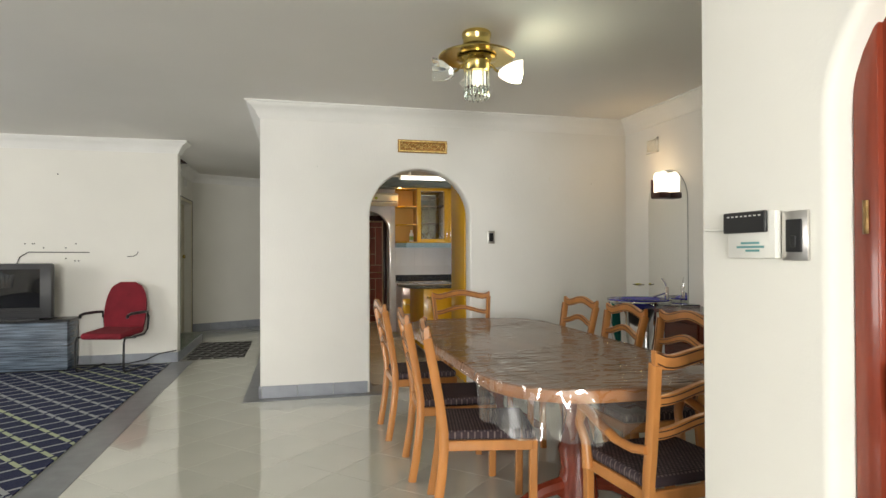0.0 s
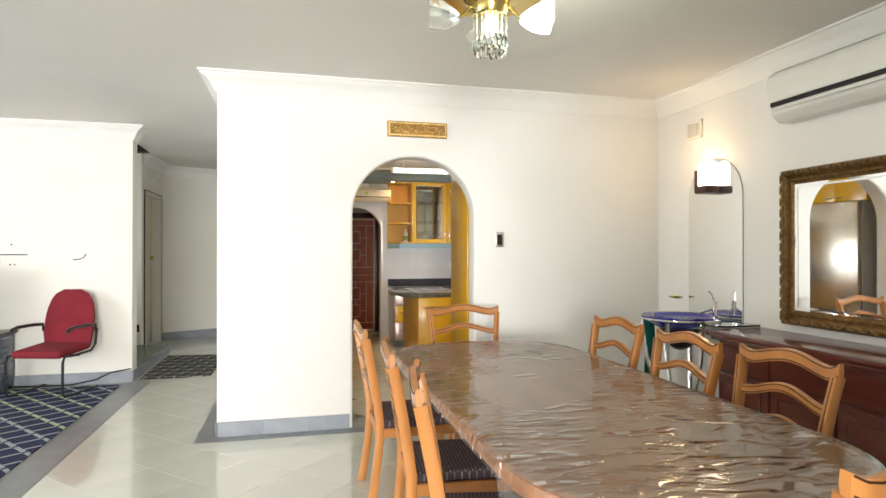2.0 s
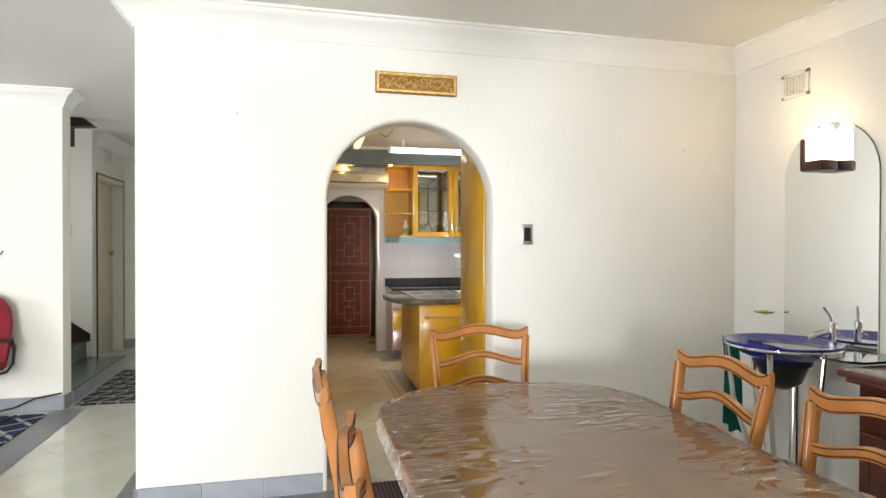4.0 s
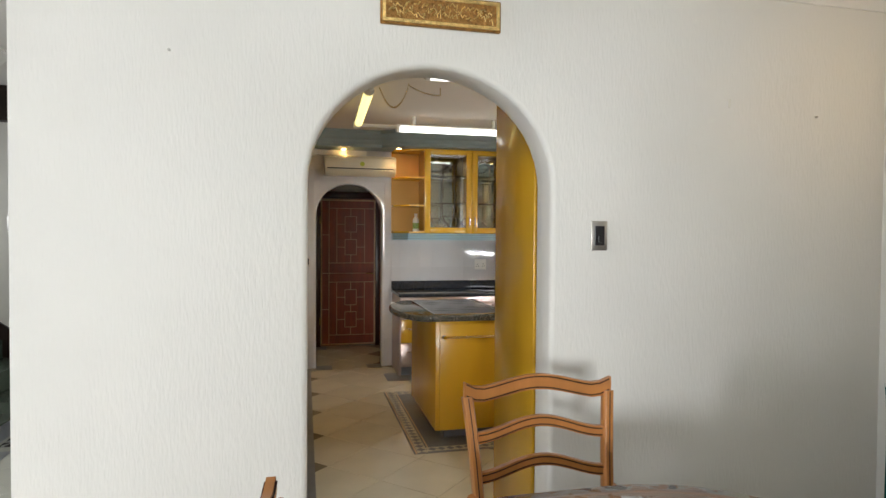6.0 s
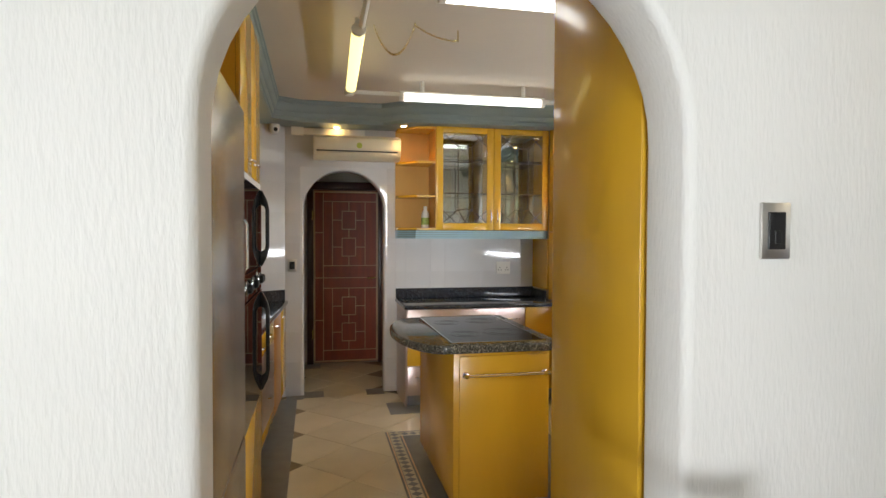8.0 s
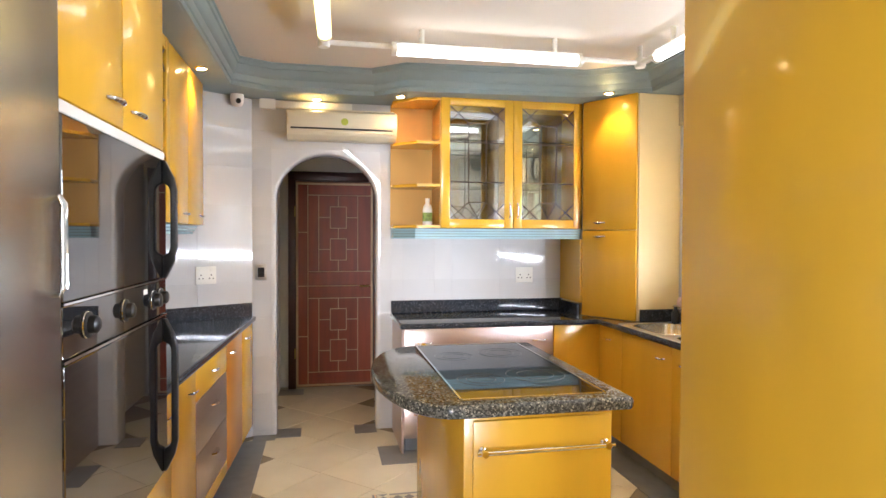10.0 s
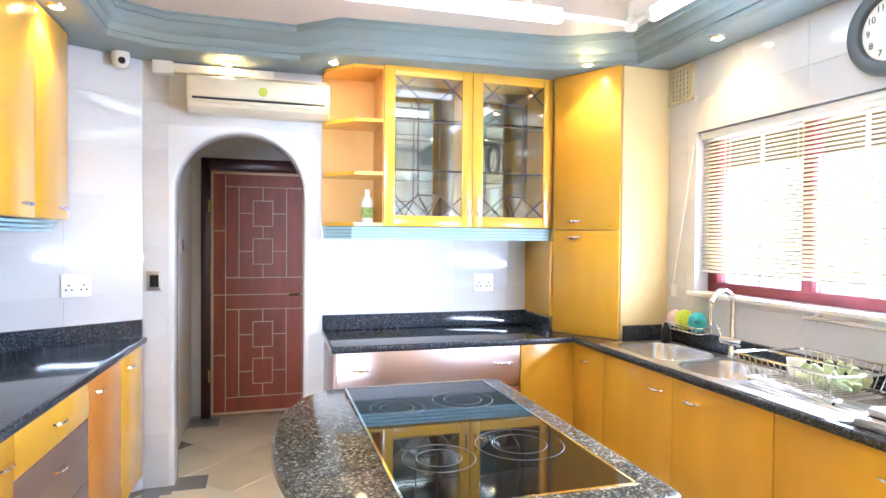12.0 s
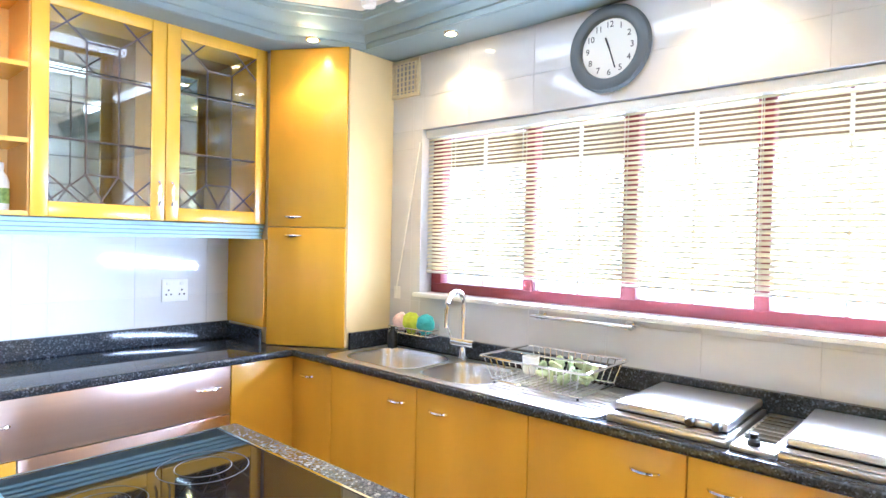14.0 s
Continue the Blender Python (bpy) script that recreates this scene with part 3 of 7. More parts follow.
def dining_chair(arms=False):
    """A ladder-back chair that faces +y, with three wavy rails."""
    c = thing("dining_armchair" if arms else "dining_chair", (0, 0, 0), "", "chair")
    hw = 0.225 if not arms else 0.248
    bm = box(-hw + 0.005, hw - 0.005, -0.215, 0.235, 0.435, 0.485, 0.02, seg=3)
    for v in bm.verts:
        if v.co.z > 0.45:
            v.co.z += 0.018 * (1 - (v.co.x / hw) ** 2) * (1 - (v.co.y / 0.24) ** 2)
    part("seat", bm, SEATFAB, c, "dark checked woven fabric seat", True)
    bm = box(-hw, hw, 0.215, 0.24, 0.385, 0.437, 0.004, seg=1)
    box(-hw, hw, -0.235, -0.21, 0.385, 0.437, 0.004, bm, 1)
    box(-hw, -hw + 0.025, -0.21, 0.215, 0.385, 0.437, 0.004, bm, 1)
    box(hw - 0.025, hw, -0.21, 0.215, 0.385, 0.437, 0.004, bm, 1)
    part("seat_frame", bm, CHAIRWOOD, c)
    for s in (-1, 1):
        part("front_leg", bar([(s * (hw - 0.022), 0.218, 0.43), (s * (hw - 0.024), 0.218, 0.2), (s * (hw - 0.028), 0.216, 0.0)], 0.04, 0.04), CHAIRWOOD, c, "", True)
        leg = bpy.data.objects[c.children[-1].name]
        part("leg_line", bar([(s * (hw - 0.022), 0.2405, 0.40), (s * (hw - 0.026), 0.238, 0.03)], 0.004, 0.003), LINE, leg)
        zs = [0.0, 0.12, 0.25, 0.38, 0.48, 0.60, 0.72, 0.84, 0.91, 0.945]
        post = part("back_post", bar([(s * (hw - 0.005 + (0.030 * (max(0, z - 0.55) / 0.4) ** 1.5)), back_y(z), z) for z in zs], 0.036, 0.046), CHAIRWOOD, c, "", True)
        part("post_line", bar([(s * (hw - 0.005 + (0.030 * (max(0, z - 0.55) / 0.4) ** 1.5)), back_y(z) + 0.0235, z) for z in zs[4:]], 0.004, 0.003), LINE, post)
    for k, (zc, h) in enumerate(((0.962, 0.056), (0.825, 0.040), (0.69, 0.040))):
        n = 16
        half = hw + (0.036 if k == 0 else -0.004)
        tmp = bmesh.new()
        rows = []
        for i in range(n + 1):
            u = -1 + 2 * i / n
            wave = 0.024 * math.cos(u * math.pi) + (0.012 * abs(u) ** 3 + 0.020 * max(0, abs(u) - 0.82) / 0.18 if k == 0 else 0)
            z0, z1 = zc + wave - h / 2, zc + wave + h / 2
            y = back_y(zc) - 0.018 * (1 - u * u)
            rows.append([tmp.verts.new((u * half, y + d, z)) for d, z in ((0.010, z0), (0.013, (z0 + z1) / 2), (0.010, z1), (-0.010, z1), (-0.013, (z0 + z1) / 2), (-0.010, z0))])
        for q, r in zip(rows, rows[1:]):
            for j in range(6):
                tmp.faces.new((q[j], q[(j + 1) % 6], r[(j + 1) % 6], r[j]))
        tmp.faces.new(rows[0])
        tmp.faces.new(rows[-1])
        bmesh.ops.recalc_face_normals(tmp, faces=tmp.faces[:])
        rail = part("top_rail" if k == 0 else "back_rail", tmp, CHAIRWOOD, c, "", True)
        lines = None
        for side in (0.0125, -0.0125):
            for e in (h / 2 - 0.008, -h / 2 + 0.008):
                pts = []
                for i in range(n + 1):
                    u = -1 + 2 * i / n
                    wave = 0.024 * math.cos(u * math.pi) + (0.012 * abs(u) ** 3 + 0.020 * max(0, abs(u) - 0.82) / 0.18 if k == 0 else 0)
                    pts.append((u * half * 0.97, back_y(zc) - 0.018 * (1 - u * u) + side * 0.95, zc + wave + e))
                lines = tube(pts, 0.0027, lines, n=5)
        part("rail_line", lines, LINE, rail)
    if arms:
        for s in (-1, 1):
            x = s * (hw + 0.012)
            pts = [(x, back_y(0.60), 0.605), (x + s * 0.012, -0.17, 0.592), (x + s * 0.02, -0.08, 0.598), (x + s * 0.02, 0.04, 0.63), (x + s * 0.015, 0.14, 0.662), (x + s * 0.008, 0.205, 0.668)]
            part("armrest", tube(pts, 0.024, n=10, squash=0.75), CHAIRWOOD, c, "", True)
            part("arm_post", tube([(x + s * 0.008, 0.195, 0.66), (x + s * 0.014, 0.215, 0.59), (x, 0.185, 0.51), (x - s * 0.004, 0.175, 0.40)], 0.024, n=10, taper=[1.1, 0.85, 0.9, 1.15]), CHAIRWOOD, c, "", True)
    return c


chair = dining_chair()
tagged(chair, "honey beech ladder-back dining chair tucked under the table", "chair", "chairs round the dining table")
chair.matrix_basis = pose(2.36, 4.30, 0, 0, 0, -101)
for cx, cy, turn in ((2.355, 4.97, -95), (2.315, 5.80, -90), (3.34, 4.38, 90), (3.275, 4.96, 88), (3.295, 5.65, 92)):
    copy_thing(chair, pose(cx, cy, 0, 0, 0, turn))
armchair = dining_chair(True)
tagged(armchair, "honey beech armchair with curved arms at the table's end", "chair", "chairs round the dining table")
armchair.matrix_basis = pose(2.93, 3.57, 0, 0, 0, 5)
tagged(copy_thing(armchair, pose(2.905, 6.46, 0, 0, 0, 178)), "honey beech armchair at the table's end beside the arch")

T_X0, T_X1, T_Y0, T_Y1, T_Z = 2.235, 3.41, 3.53, 6.30, 0.785


def table_outline(grow=0.0, n=64):
    cx, cy = (T_X0 + T_X1) / 2, (T_Y0 + T_Y1) / 2
    a, b = (T_X1 - T_X0) / 2 + grow, (T_Y1 - T_Y0) / 2 + grow
    out = []
    r = 0.48
    for qx, qy, a0 in ((1, 1, 0), (-1, 1, 90), (-1, -1, 180), (1, -1, 270)):
        for i in range(n // 4):
            t = radians(a0 + 90 * i / (n // 4 - 1))
            ca, sa = math.cos(t), math.sin(t)
            out.append((cx + qx * (a - r) + r * math.copysign(abs(ca) ** 0.85, ca), cy + qy * (b - r) + r * math.copysign(abs(sa) ** 0.85, sa)))
    return out


table = thing("dining_table", (2.82, 4.85, 0), "long brown wooden dining table with rounded ends", "table")
bm = prism(table_outline(-0.03), "z", T_Z - 0.03, T_Z)
part("tabletop", bm, TABLEWOOD, table, "brown veneered top")
rim = bmesh.new()
o0, o1 = table_outline(-0.031), table_outline(0)
prof = [(0.0, -0.055), (0.75, -0.055), (1.0, -0.040), (1.0, -0.018), (0.85, -0.004), (0.4, 0.002), (0.0, 0.002)]
rings = [[rim.verts.new((p[0] + (q[0] - p[0]) * f, p[1] + (q[1] - p[1]) * f, T_Z + z)) for f, z in prof] for p, q in zip(o0, o1)]
for i in range(len(rings)):
    q, w = rings[i], rings[(i + 1) % len(rings)]
    for j in range(len(prof)):
        rim.faces.new((q[j], q[(j + 1) % len(prof)], w[(j + 1) % len(prof)], w[j]))
bmesh.ops.recalc_face_normals(rim, faces=rim.faces[:])
part("edge_moulding", rim, CHAIRWOOD, table, "honey coloured rounded edge", True)
part("apron", box(2.55, 3.10, 3.85, 5.85, T_Z - 0.12, T_Z - 0.03, 0.004, seg=1), CHAIRWOOD, table)
for cy in (4.15, 5.55):
    ped = part("pedestal", lathe([(0.10, T_Z - 0.12), (0.09, 0.6), (0.055, 0.52), (0.075, 0.42), (0.10, 0.34), (0.085, 0.24), (0.10, 0.18), (0.11, 0.10), (0.09, 0.08)], (2.82, cy, 0), n=20), REDWOOD, table, "turned reddish pedestal", True)
    for s in (-1, 1):
        part("foot", tube([(2.82 + s * 0.06, cy, 0.16), (2.82 + s * 0.2, cy, 0.13), (2.82 + s * 0.33, cy, 0.06), (2.82 + s * 0.40, cy, 0.025)], 0.036, n=8, taper=[1.2, 1.1, 0.9, 0.65]), REDWOOD, ped, "", True)

# clear plastic cover
FILM = bpy.data.materials.new("clear_plastic_film")
FILM.use_nodes = True
fn, fl = FILM.node_tree.nodes, FILM.node_tree.links
fn.remove(fn["Principled BSDF"])
clear, gloss, mixer, fres = fn.new("ShaderNodeBsdfTransparent"), fn.new("ShaderNodeBsdfGlossy"), fn.new("ShaderNodeMixShader"), fn.new("ShaderNodeFresnel")
clear.inputs[0].default_value, gloss.inputs["Roughness"].default_value, fres.inputs[0].default_value = (0.96, 0.96, 0.95, 1), 0.025, 2.4
ftc, fmap, fno, fw, fb1, fb2 = fn.new("ShaderNodeTexCoord"), fn.new("ShaderNodeMapping"), fn.new("ShaderNodeTexNoise"), fn.new("ShaderNodeTexNoise"), fn.new("ShaderNodeBump"), fn.new("ShaderNodeBump")
fmap.inputs["Scale"].default_value, fmap.inputs["Rotation"].default_value = (1.2, 3.0, 1.0), (0, 0, radians(24))
fno.inputs["Scale"].default_value, fno.inputs["Detail"].default_value, fno.inputs["Distortion"].default_value = 1.6, 2.5, 2.6
fw.inputs["Scale"].default_value, fw.inputs["Detail"].default_value = 5, 2
fb1.inputs["Strength"].default_value, fb1.inputs["Distance"].default_value = 0.12, 0.02
fb2.inputs["Strength"].default_value, fb2.inputs["Distance"].default_value = 1.0, 0.034
fl.new(ftc.outputs["Object"], fmap.inputs[0]), fl.new(fmap.outputs[0], fno.inputs["Vector"]), fl.new(ftc.outputs["Object"], fw.inputs["Vector"])
crease, patch, crumple, cmap = fn.new("ShaderNodeTexNoise"), fn.new("ShaderNodeMapRange"), fn.new("ShaderNodeMath"), fn.new("ShaderNodeMapping")
cmap.inputs["Scale"].default_value, cmap.inputs["Rotation"].default_value = (3.0, 9.0, 1.0), (0, 0, radians(-32))
crease.noise_type = "RIDGED_MULTIFRACTAL"
crease.inputs["Scale"].default_value, crease.inputs["Detail"].default_value, crease.inputs["Distortion"].default_value = 1.3, 2.0, 1.4
fl.new(ftc.outputs["Object"], cmap.inputs[0]), fl.new(cmap.outputs[0], crease.inputs["Vector"])
fw.inputs["Scale"].default_value = 2.1
patch.inputs[1].default_value, patch.inputs[2].default_value = 0.40, 0.56
fl.new(fw.outputs["Fac"], patch.inputs[0])
crumple.operation = "MULTIPLY"
fl.new(crease.outputs["Fac"], crumple.inputs[0]), fl.new(patch.outputs[0], crumple.inputs[1])
fl.new(fno.outputs["Fac"], fb1.inputs["Height"]), fl.new(crumple.outputs[0], fb2.inputs["Height"]), fl.new(fb1.outputs[0], fb2.inputs["Normal"])
fl.new(fb2.outputs[0], gloss.inputs["Normal"]), fl.new(fb2.outputs[0], fres.inputs["Normal"])
fl.new(fres.outputs[0], mixer.inputs[0]), fl.new(clear.outputs[0], mixer.inputs[1]), fl.new(gloss.outputs[0], mixer.inputs[2])
# pale diffuse veil that paints the bright wall's reflection onto the film
sheen_veil, veiled = fn.new("ShaderNodeBsdfDiffuse"), fn.new("ShaderNodeMixShader")
sheen_veil.inputs[0].default_value = (0.80, 0.78, 0.74, 1)
veiled.inputs[0].default_value = 0.06
fl.new(mixer.outputs[0], veiled.inputs[1]), fl.new(sheen_veil.outputs[0], veiled.inputs[2])
fl.new(veiled.outputs[0], fn["Material Output"].inputs[0])
film = bmesh.new()
rim_pts = table_outline(0.004, 128)
cx0, cy0 = (T_X0 + T_X1) / 2, (T_Y0 + T_Y1) / 2
levels = []
for f in (0.0, 0.2, 0.4, 0.55, 0.7, 0.8, 0.9, 0.96, 1.0):
    ring = []
    for x, y in rim_pts:
        px, py = cx0 + (x - cx0) * f, cy0 + (y - cy0) * f
        h = noise.noise(Vector((px * 2.2 + py, py * 6 - px, 0.3))) * 0.003 + noise.noise(Vector((px * 9, py * 13, 2))) * 0.0015
        ring.append(film.verts.new((px, py, T_Z + 0.0065 + max(-0.002, h))))
    levels.append(ring)
for d, z in ((0.006, -0.01), (0.010, -0.045), (0.014, -0.09), (0.018, -0.13)):
    ring = []
    for i, (x, y) in enumerate(rim_pts):
        v = Vector((x - cx0, y - cy0)).normalized()
        w = d + (0.022 if y < 4.0 and x < 2.75 else 0.012) * (-z / 0.13) * math.sin(i * 0.9 + 2 * math.sin(i * 0.21)) 
        drop = z * (1.0 + 0.55 * noise.noise(Vector((i * 0.15, 4.0, 0)))) * (1.6 if y < 4.0 and x < 2.75 else 0.35)
        ring.append(film.verts.new((x + v.x * w, y + v.y * w, T_Z + drop)))
    levels.append(ring)
m = len(rim_pts)
for q, w in zip(levels, levels[1:]):
    for j in range(m):
        if q is levels[0]:
            if j % 1 == 0:
                film.faces.new((q[0], w[j], w[(j + 1) % m]))
        else:
            film.faces.new((q[j], q[(j + 1) % m], w[(j + 1) % m], w[j]))
bmesh.ops.delete(film, geom=[v for v in film.verts if not v.link_faces], context="VERTS")
bmesh.ops.recalc_face_normals(film, faces=film.faces[:])
cover = tagged(part("table_cover", film, FILM, None, "", True), "clear wrinkled plastic cover draped over the table", "table cover")
cover.visible_shadow = False


def ceiling_lamp():
    c = Vector((2.53, 4.97, H1))
    L = thing("chandelier", tuple(c), "brass ceiling light with glass shades and crystal drops", "ceiling light")
    part("ceiling_cup", lathe([(0.088, 0.0), (0.096, -0.010), (0.096, -0.03), (0.088, -0.042), (0.09, -0.085), (0.075, -0.09)], c, n=28), BRASS, L, "", True)
    part("crystal_band", lathe([(0.086, -0.090), (0.094, -0.095), (0.094, -0.145), (0.086, -0.15)], c, n=28, loop=True), CLEARGLASS, L, "", True)
    part("disc", lathe([(0.09, -0.148), (0.245, -0.156), (0.25, -0.163), (0.245, -0.168), (0.10, -0.162)], c, n=40), BRASS, L, "round polished brass plate", True)
    part("collar", lathe([(0.10, -0.163), (0.128, -0.170), (0.130, -0.182), (0.112, -0.190), (0.090, -0.196), (0.086, -0.25), (0.080, -0.258)], c, n=28), BRASS, L, "", True)
    for k in range(16):
        a = 2 * math.pi * k / 16
        p = c + Vector((0.072 * math.cos(a), 0.072 * math.sin(a), 0))
        part("glass_rod", tube([p + Vector((0, 0, -0.24)), p + Vector((0, 0, -0.36))], 0.009, n=6), CLEARGLASS, L)
        part("crystal_drop", lathe([(0.002, -0.36), (0.016, -0.385), (0.018, -0.40), (0.012, -0.425), (0.002, -0.44)], p, n=6), CLEARGLASS, L)
    part("bulb", lathe([(0.01, -0.245), (0.03, -0.26), (0.032, -0.33), (0.01, -0.35)], c, n=12), SHADE_GLOW, L, "lit bulb", True)
    for a, lit in ((-12, True), (78, False), (168, False)):
        d = Vector((math.cos(radians(a)), math.sin(radians(a)), 0))
        arm = part("arm", tube([c + d * 0.08 + Vector((0, 0, -0.20)), c + d * 0.13 + Vector((0, 0, -0.25)), c + d * 0.155 + Vector((0, 0, -0.262))], 0.008, n=8), BRASS, L, "", True)
        tmp = bmesh.new()
        rows = []
        for i in range(7):
            s = i / 6
            r = 0.022 + 0.058 * math.sin(s * 1.9) ** 0.8 + 0.006 * s
            mid = c + d * (0.145 + 0.145 * s) + Vector((0, 0, -0.268 + 0.020 * s))
            side = Vector((-d.y, d.x, 0))
            rows.append([tmp.verts.new(mid + side * (r * (1 + 0.16 * s * math.cos(5 * t)) * math.cos(t)) + Vector((0, 0, 1)) * (r * 0.80 * (1 + 0.16 * s * math.cos(5 * t)) * math.sin(t))) for t in [2 * math.pi * j / 20 for j in range(20)]])
        for q, w in zip(rows, rows[1:]):
            for j in range(20):
                tmp.faces.new((q[j], q[(j + 1) % 20], w[(j + 1) % 20], w[j]))
        tmp.faces.new(rows[0])
        part("shade", tmp, SHADE_GLOW if lit else FROST, arm, "lit tulip glass shade" if lit else "frosted tulip glass shade", True)
    return L


FROST = shade("clear_shade_glass", (0.92, 0.95, 0.90), 0.12, var=0.05, trans=0.95)
ceiling_lamp()
lamp("chandelier_light", "POINT", Matrix.Translation((2.80, 4.91, 2.46)), 6, (0.84, 1.0, 0.80), 0.06)

# plaque with illegible raised script, light switches
plaque = thing("wall_plaque", (2.62, AY, 2.44), "gilt relief plaque with raised script above the arch", "plaque")
PLATE = shade("orange_gold_plate", (0.34, 0.17, 0.045), 0.4, 0.6, var=0.4, scale=60, bump=0.6, bump_scale=120)
GOLD = shade("worn_gold", (0.72, 0.52, 0.20), 0.32, 0.8, var=0.35, scale=40, bump=0.6, bump_scale=90)
part("plate", box(2.366, 2.872, AY - 0.018, AY - 0.001, 2.375, 2.505, 0.004, seg=1), PLATE, plaque)
part("frame", prism([(2.375, 2.384), (2.863, 2.384), (2.863, 2.496), (2.375, 2.496), (2.375, 2.484), (2.851, 2.484), (2.851, 2.396), (2.387, 2.396), (2.387, 2.484), (2.375, 2.484)], "y", AY - 0.026, AY - 0.018), GOLD, plaque)
rng = random.Random(5)
for k in range(52):
    x = 2.40 + (k // 2) * 0.0168
    z = (2.455 if k % 2 else 2.425) + rng.uniform(-0.010, 0.010)
    part("stroke", tube([(x, AY - 0.02, z), (x + 0.010, AY - 0.022, z + rng.uniform(-0.018, 0.018)), (x + rng.uniform(0.008, 0.022), AY - 0.02, z + rng.uniform(-0.020, 0.020))], 0.0034, n=5), GOLD, plaque)


def wall_switch(m, label, w=0.078, h=0.130):
    s = thing("light_switch", (0, 0, 0), label, "light switch")
    part("plate", box(-w / 2, w / 2, -0.010, 0, -h / 2, h / 2, 0.003), STEEL, s, "steel plate", True)
    part("rocker", box(-w / 2 + 0.016, w / 2 - 0.016, -0.014, -0.009, -h / 2 + 0.022, h / 2 - 0.022, 0.002), BLACK, s, "black rocker")
    part("button", box(-0.008, 0.010, -0.017, -0.013, -0.03, 0.0, 0.002), BLACK, s)
    s.matrix_basis = m
    return s


wall_switch(pose(3.340, AY, 1.530), "steel and black light switch on the plaster wall")
wall_switch(pose(2.65, 2.5562, 1.4001, 0, 0, -90), "steel and black light switch beside the front door", 0.082, 0.129)
pad = thing("alarm_keypad", (2.65, 2.6931, 1.40), "white alarm keypad with a dark flap and label", "keypad")
part("housing", box(2.626, 2.649, 2.6038, 2.7824, 1.3406, 1.4697, 0.006), WHITE, pad, "", True)
flap = part("flap", box(2.615, 2.626, 2.6268, 2.7883, 1.412, 1.4714, 0.004), BLACK, pad, "dark flap")
for k in range(8):
    part("key_mark", box(2.6135, 2.6152, 2.6421 + k * 0.017, 2.6498 + k * 0.017, 1.457, 1.4604), WHITE, flap)
INKC = shade("teal_ink", (0.12, 0.34, 0.33), 0.5)
for k, (a, b, z) in enumerate(((2.6591, 2.7271, 1.3805), (2.6421, 2.7441, 1.3695), (2.6591, 2.7101, 1.3593))):
    part("label_bar", box(2.6245, 2.6262, a, b, z, z + 0.006), INKC, pad)
part("cable", tube([(2.642, 2.785, 1.427), (2.645, 2.85, 1.424), (2.646, 2.905, 1.427)], 0.004, n=6), WHITE, pad)
for x, z in ((1.58, 2.21), (4.484, 2.112)):
    tagged(part("nail", lathe([(0.005, 0), (0.005, -0.012), (0.003, -0.014)], (x, AY, z), n=8, axis="y"), STEEL), "small steel nail in the plaster wall", "nail", "nails in the arch wall")
tagged(part("plaster_chip", box(3.99, 4.005, AY - 0.006, AY - 0.001, 2.13, 2.17, 0.003), PAINT), "raised blob of filler on the plaster", "filler")

# front door in its arch
fd = thing("front_door", (2.77, 2.02, 0), "glossy dark red wooden front door in an arch", "door")
part("leaf", box(2.732, 2.775, 1.59, 2.43, 0.005, 2.075, 0.004, seg=1), REDWOOD, fd, "", True)
part("frame_post", box(2.715, 2.81, 2.39, 2.456, 0.0, 2.075, 0.006), REDWOOD, fd, "", True)
for z in (0.35, 1.40, 1.86):
    part("hinge", tube([(2.712, 2.42, z), (2.712, 2.42, z + 0.08)], 0.007, n=8), GILT, fd)
part("lock", box(2.71, 2.732, 2.32, 2.36, 0.98, 1.10, 0.006), BRASS, fd)

# washstand
wash = thing("washbasin", (4.62, 6.30, 0), "cobalt blue glass basin on a chrome stand with a glass shelf", "washbasin")
bc = (4.57, 6.36, 0)
part("bowl", lathe([(0.02, 0.80), (0.13, 0.815), (0.22, 0.86), (0.285, 0.912), (0.295, 0.918), (0.295, 0.926), (0.28, 0.924), (0.21, 0.875), (0.12, 0.835), (0.01, 0.825)], bc, n=40), BLUEGLASS, wash, "round cobalt blue glass bowl", True)
part("glass_shelf", prism([(4.885, 5.88), (4.885, 6.60), (4.55, 6.60), (4.50, 6.10), (4.54, 5.92), (4.60, 5.88)], "z", 0.885, 0.897), CLEARGLASS, wash, "clear glass shelf")
part("ring", tube([(bc[0] + 0.288 * math.cos(t), bc[1] + 0.288 * math.sin(t), 0.905) for t in [2 * math.pi * k / 40 for k in range(40)]], 0.009, n=8, closed=True), CHROME, wash, "", True)
part("drain_cup", lathe([(0.15, 0.80), (0.16, 0.86), (0.10, 0.70), (0.04, 0.66)], bc, n=20), BLACK, wash, "", True)
part("waste_pipe", tube([(4.66, 6.36, 0.70), (4.66, 6.36, 0.10)], 0.028, n=12), CHROME, wash, "", True)
for a in (150, 215, 270, 80):
    dx, dy = math.cos(radians(a)), math.sin(radians(a))
    part("leg", tube([(bc[0] + 0.28 * dx, bc[1] + 0.28 * dy, 0.89), (bc[0] + 0.25 * dx, bc[1] + 0.25 * dy, 0.6), (bc[0] + 0.16 * dx, bc[1] + 0.16 * dy, 0.3), (bc[0] + 0.20 * dx, bc[1] + 0.20 * dy, 0.0)], 0.014, n=8), CHROME, wash, "", True)
tap = part("tap", tube([(4.80, 6.25, 0.897), (4.80, 6.25, 1.04)], 0.02, n=12), CHROME, wash, "", True)
part("spout", tube([(4.80, 6.25, 0.99), (4.74, 6.28, 0.965), (4.69, 6.30, 0.945)], 0.012, n=8), CHROME, tap, "", True)
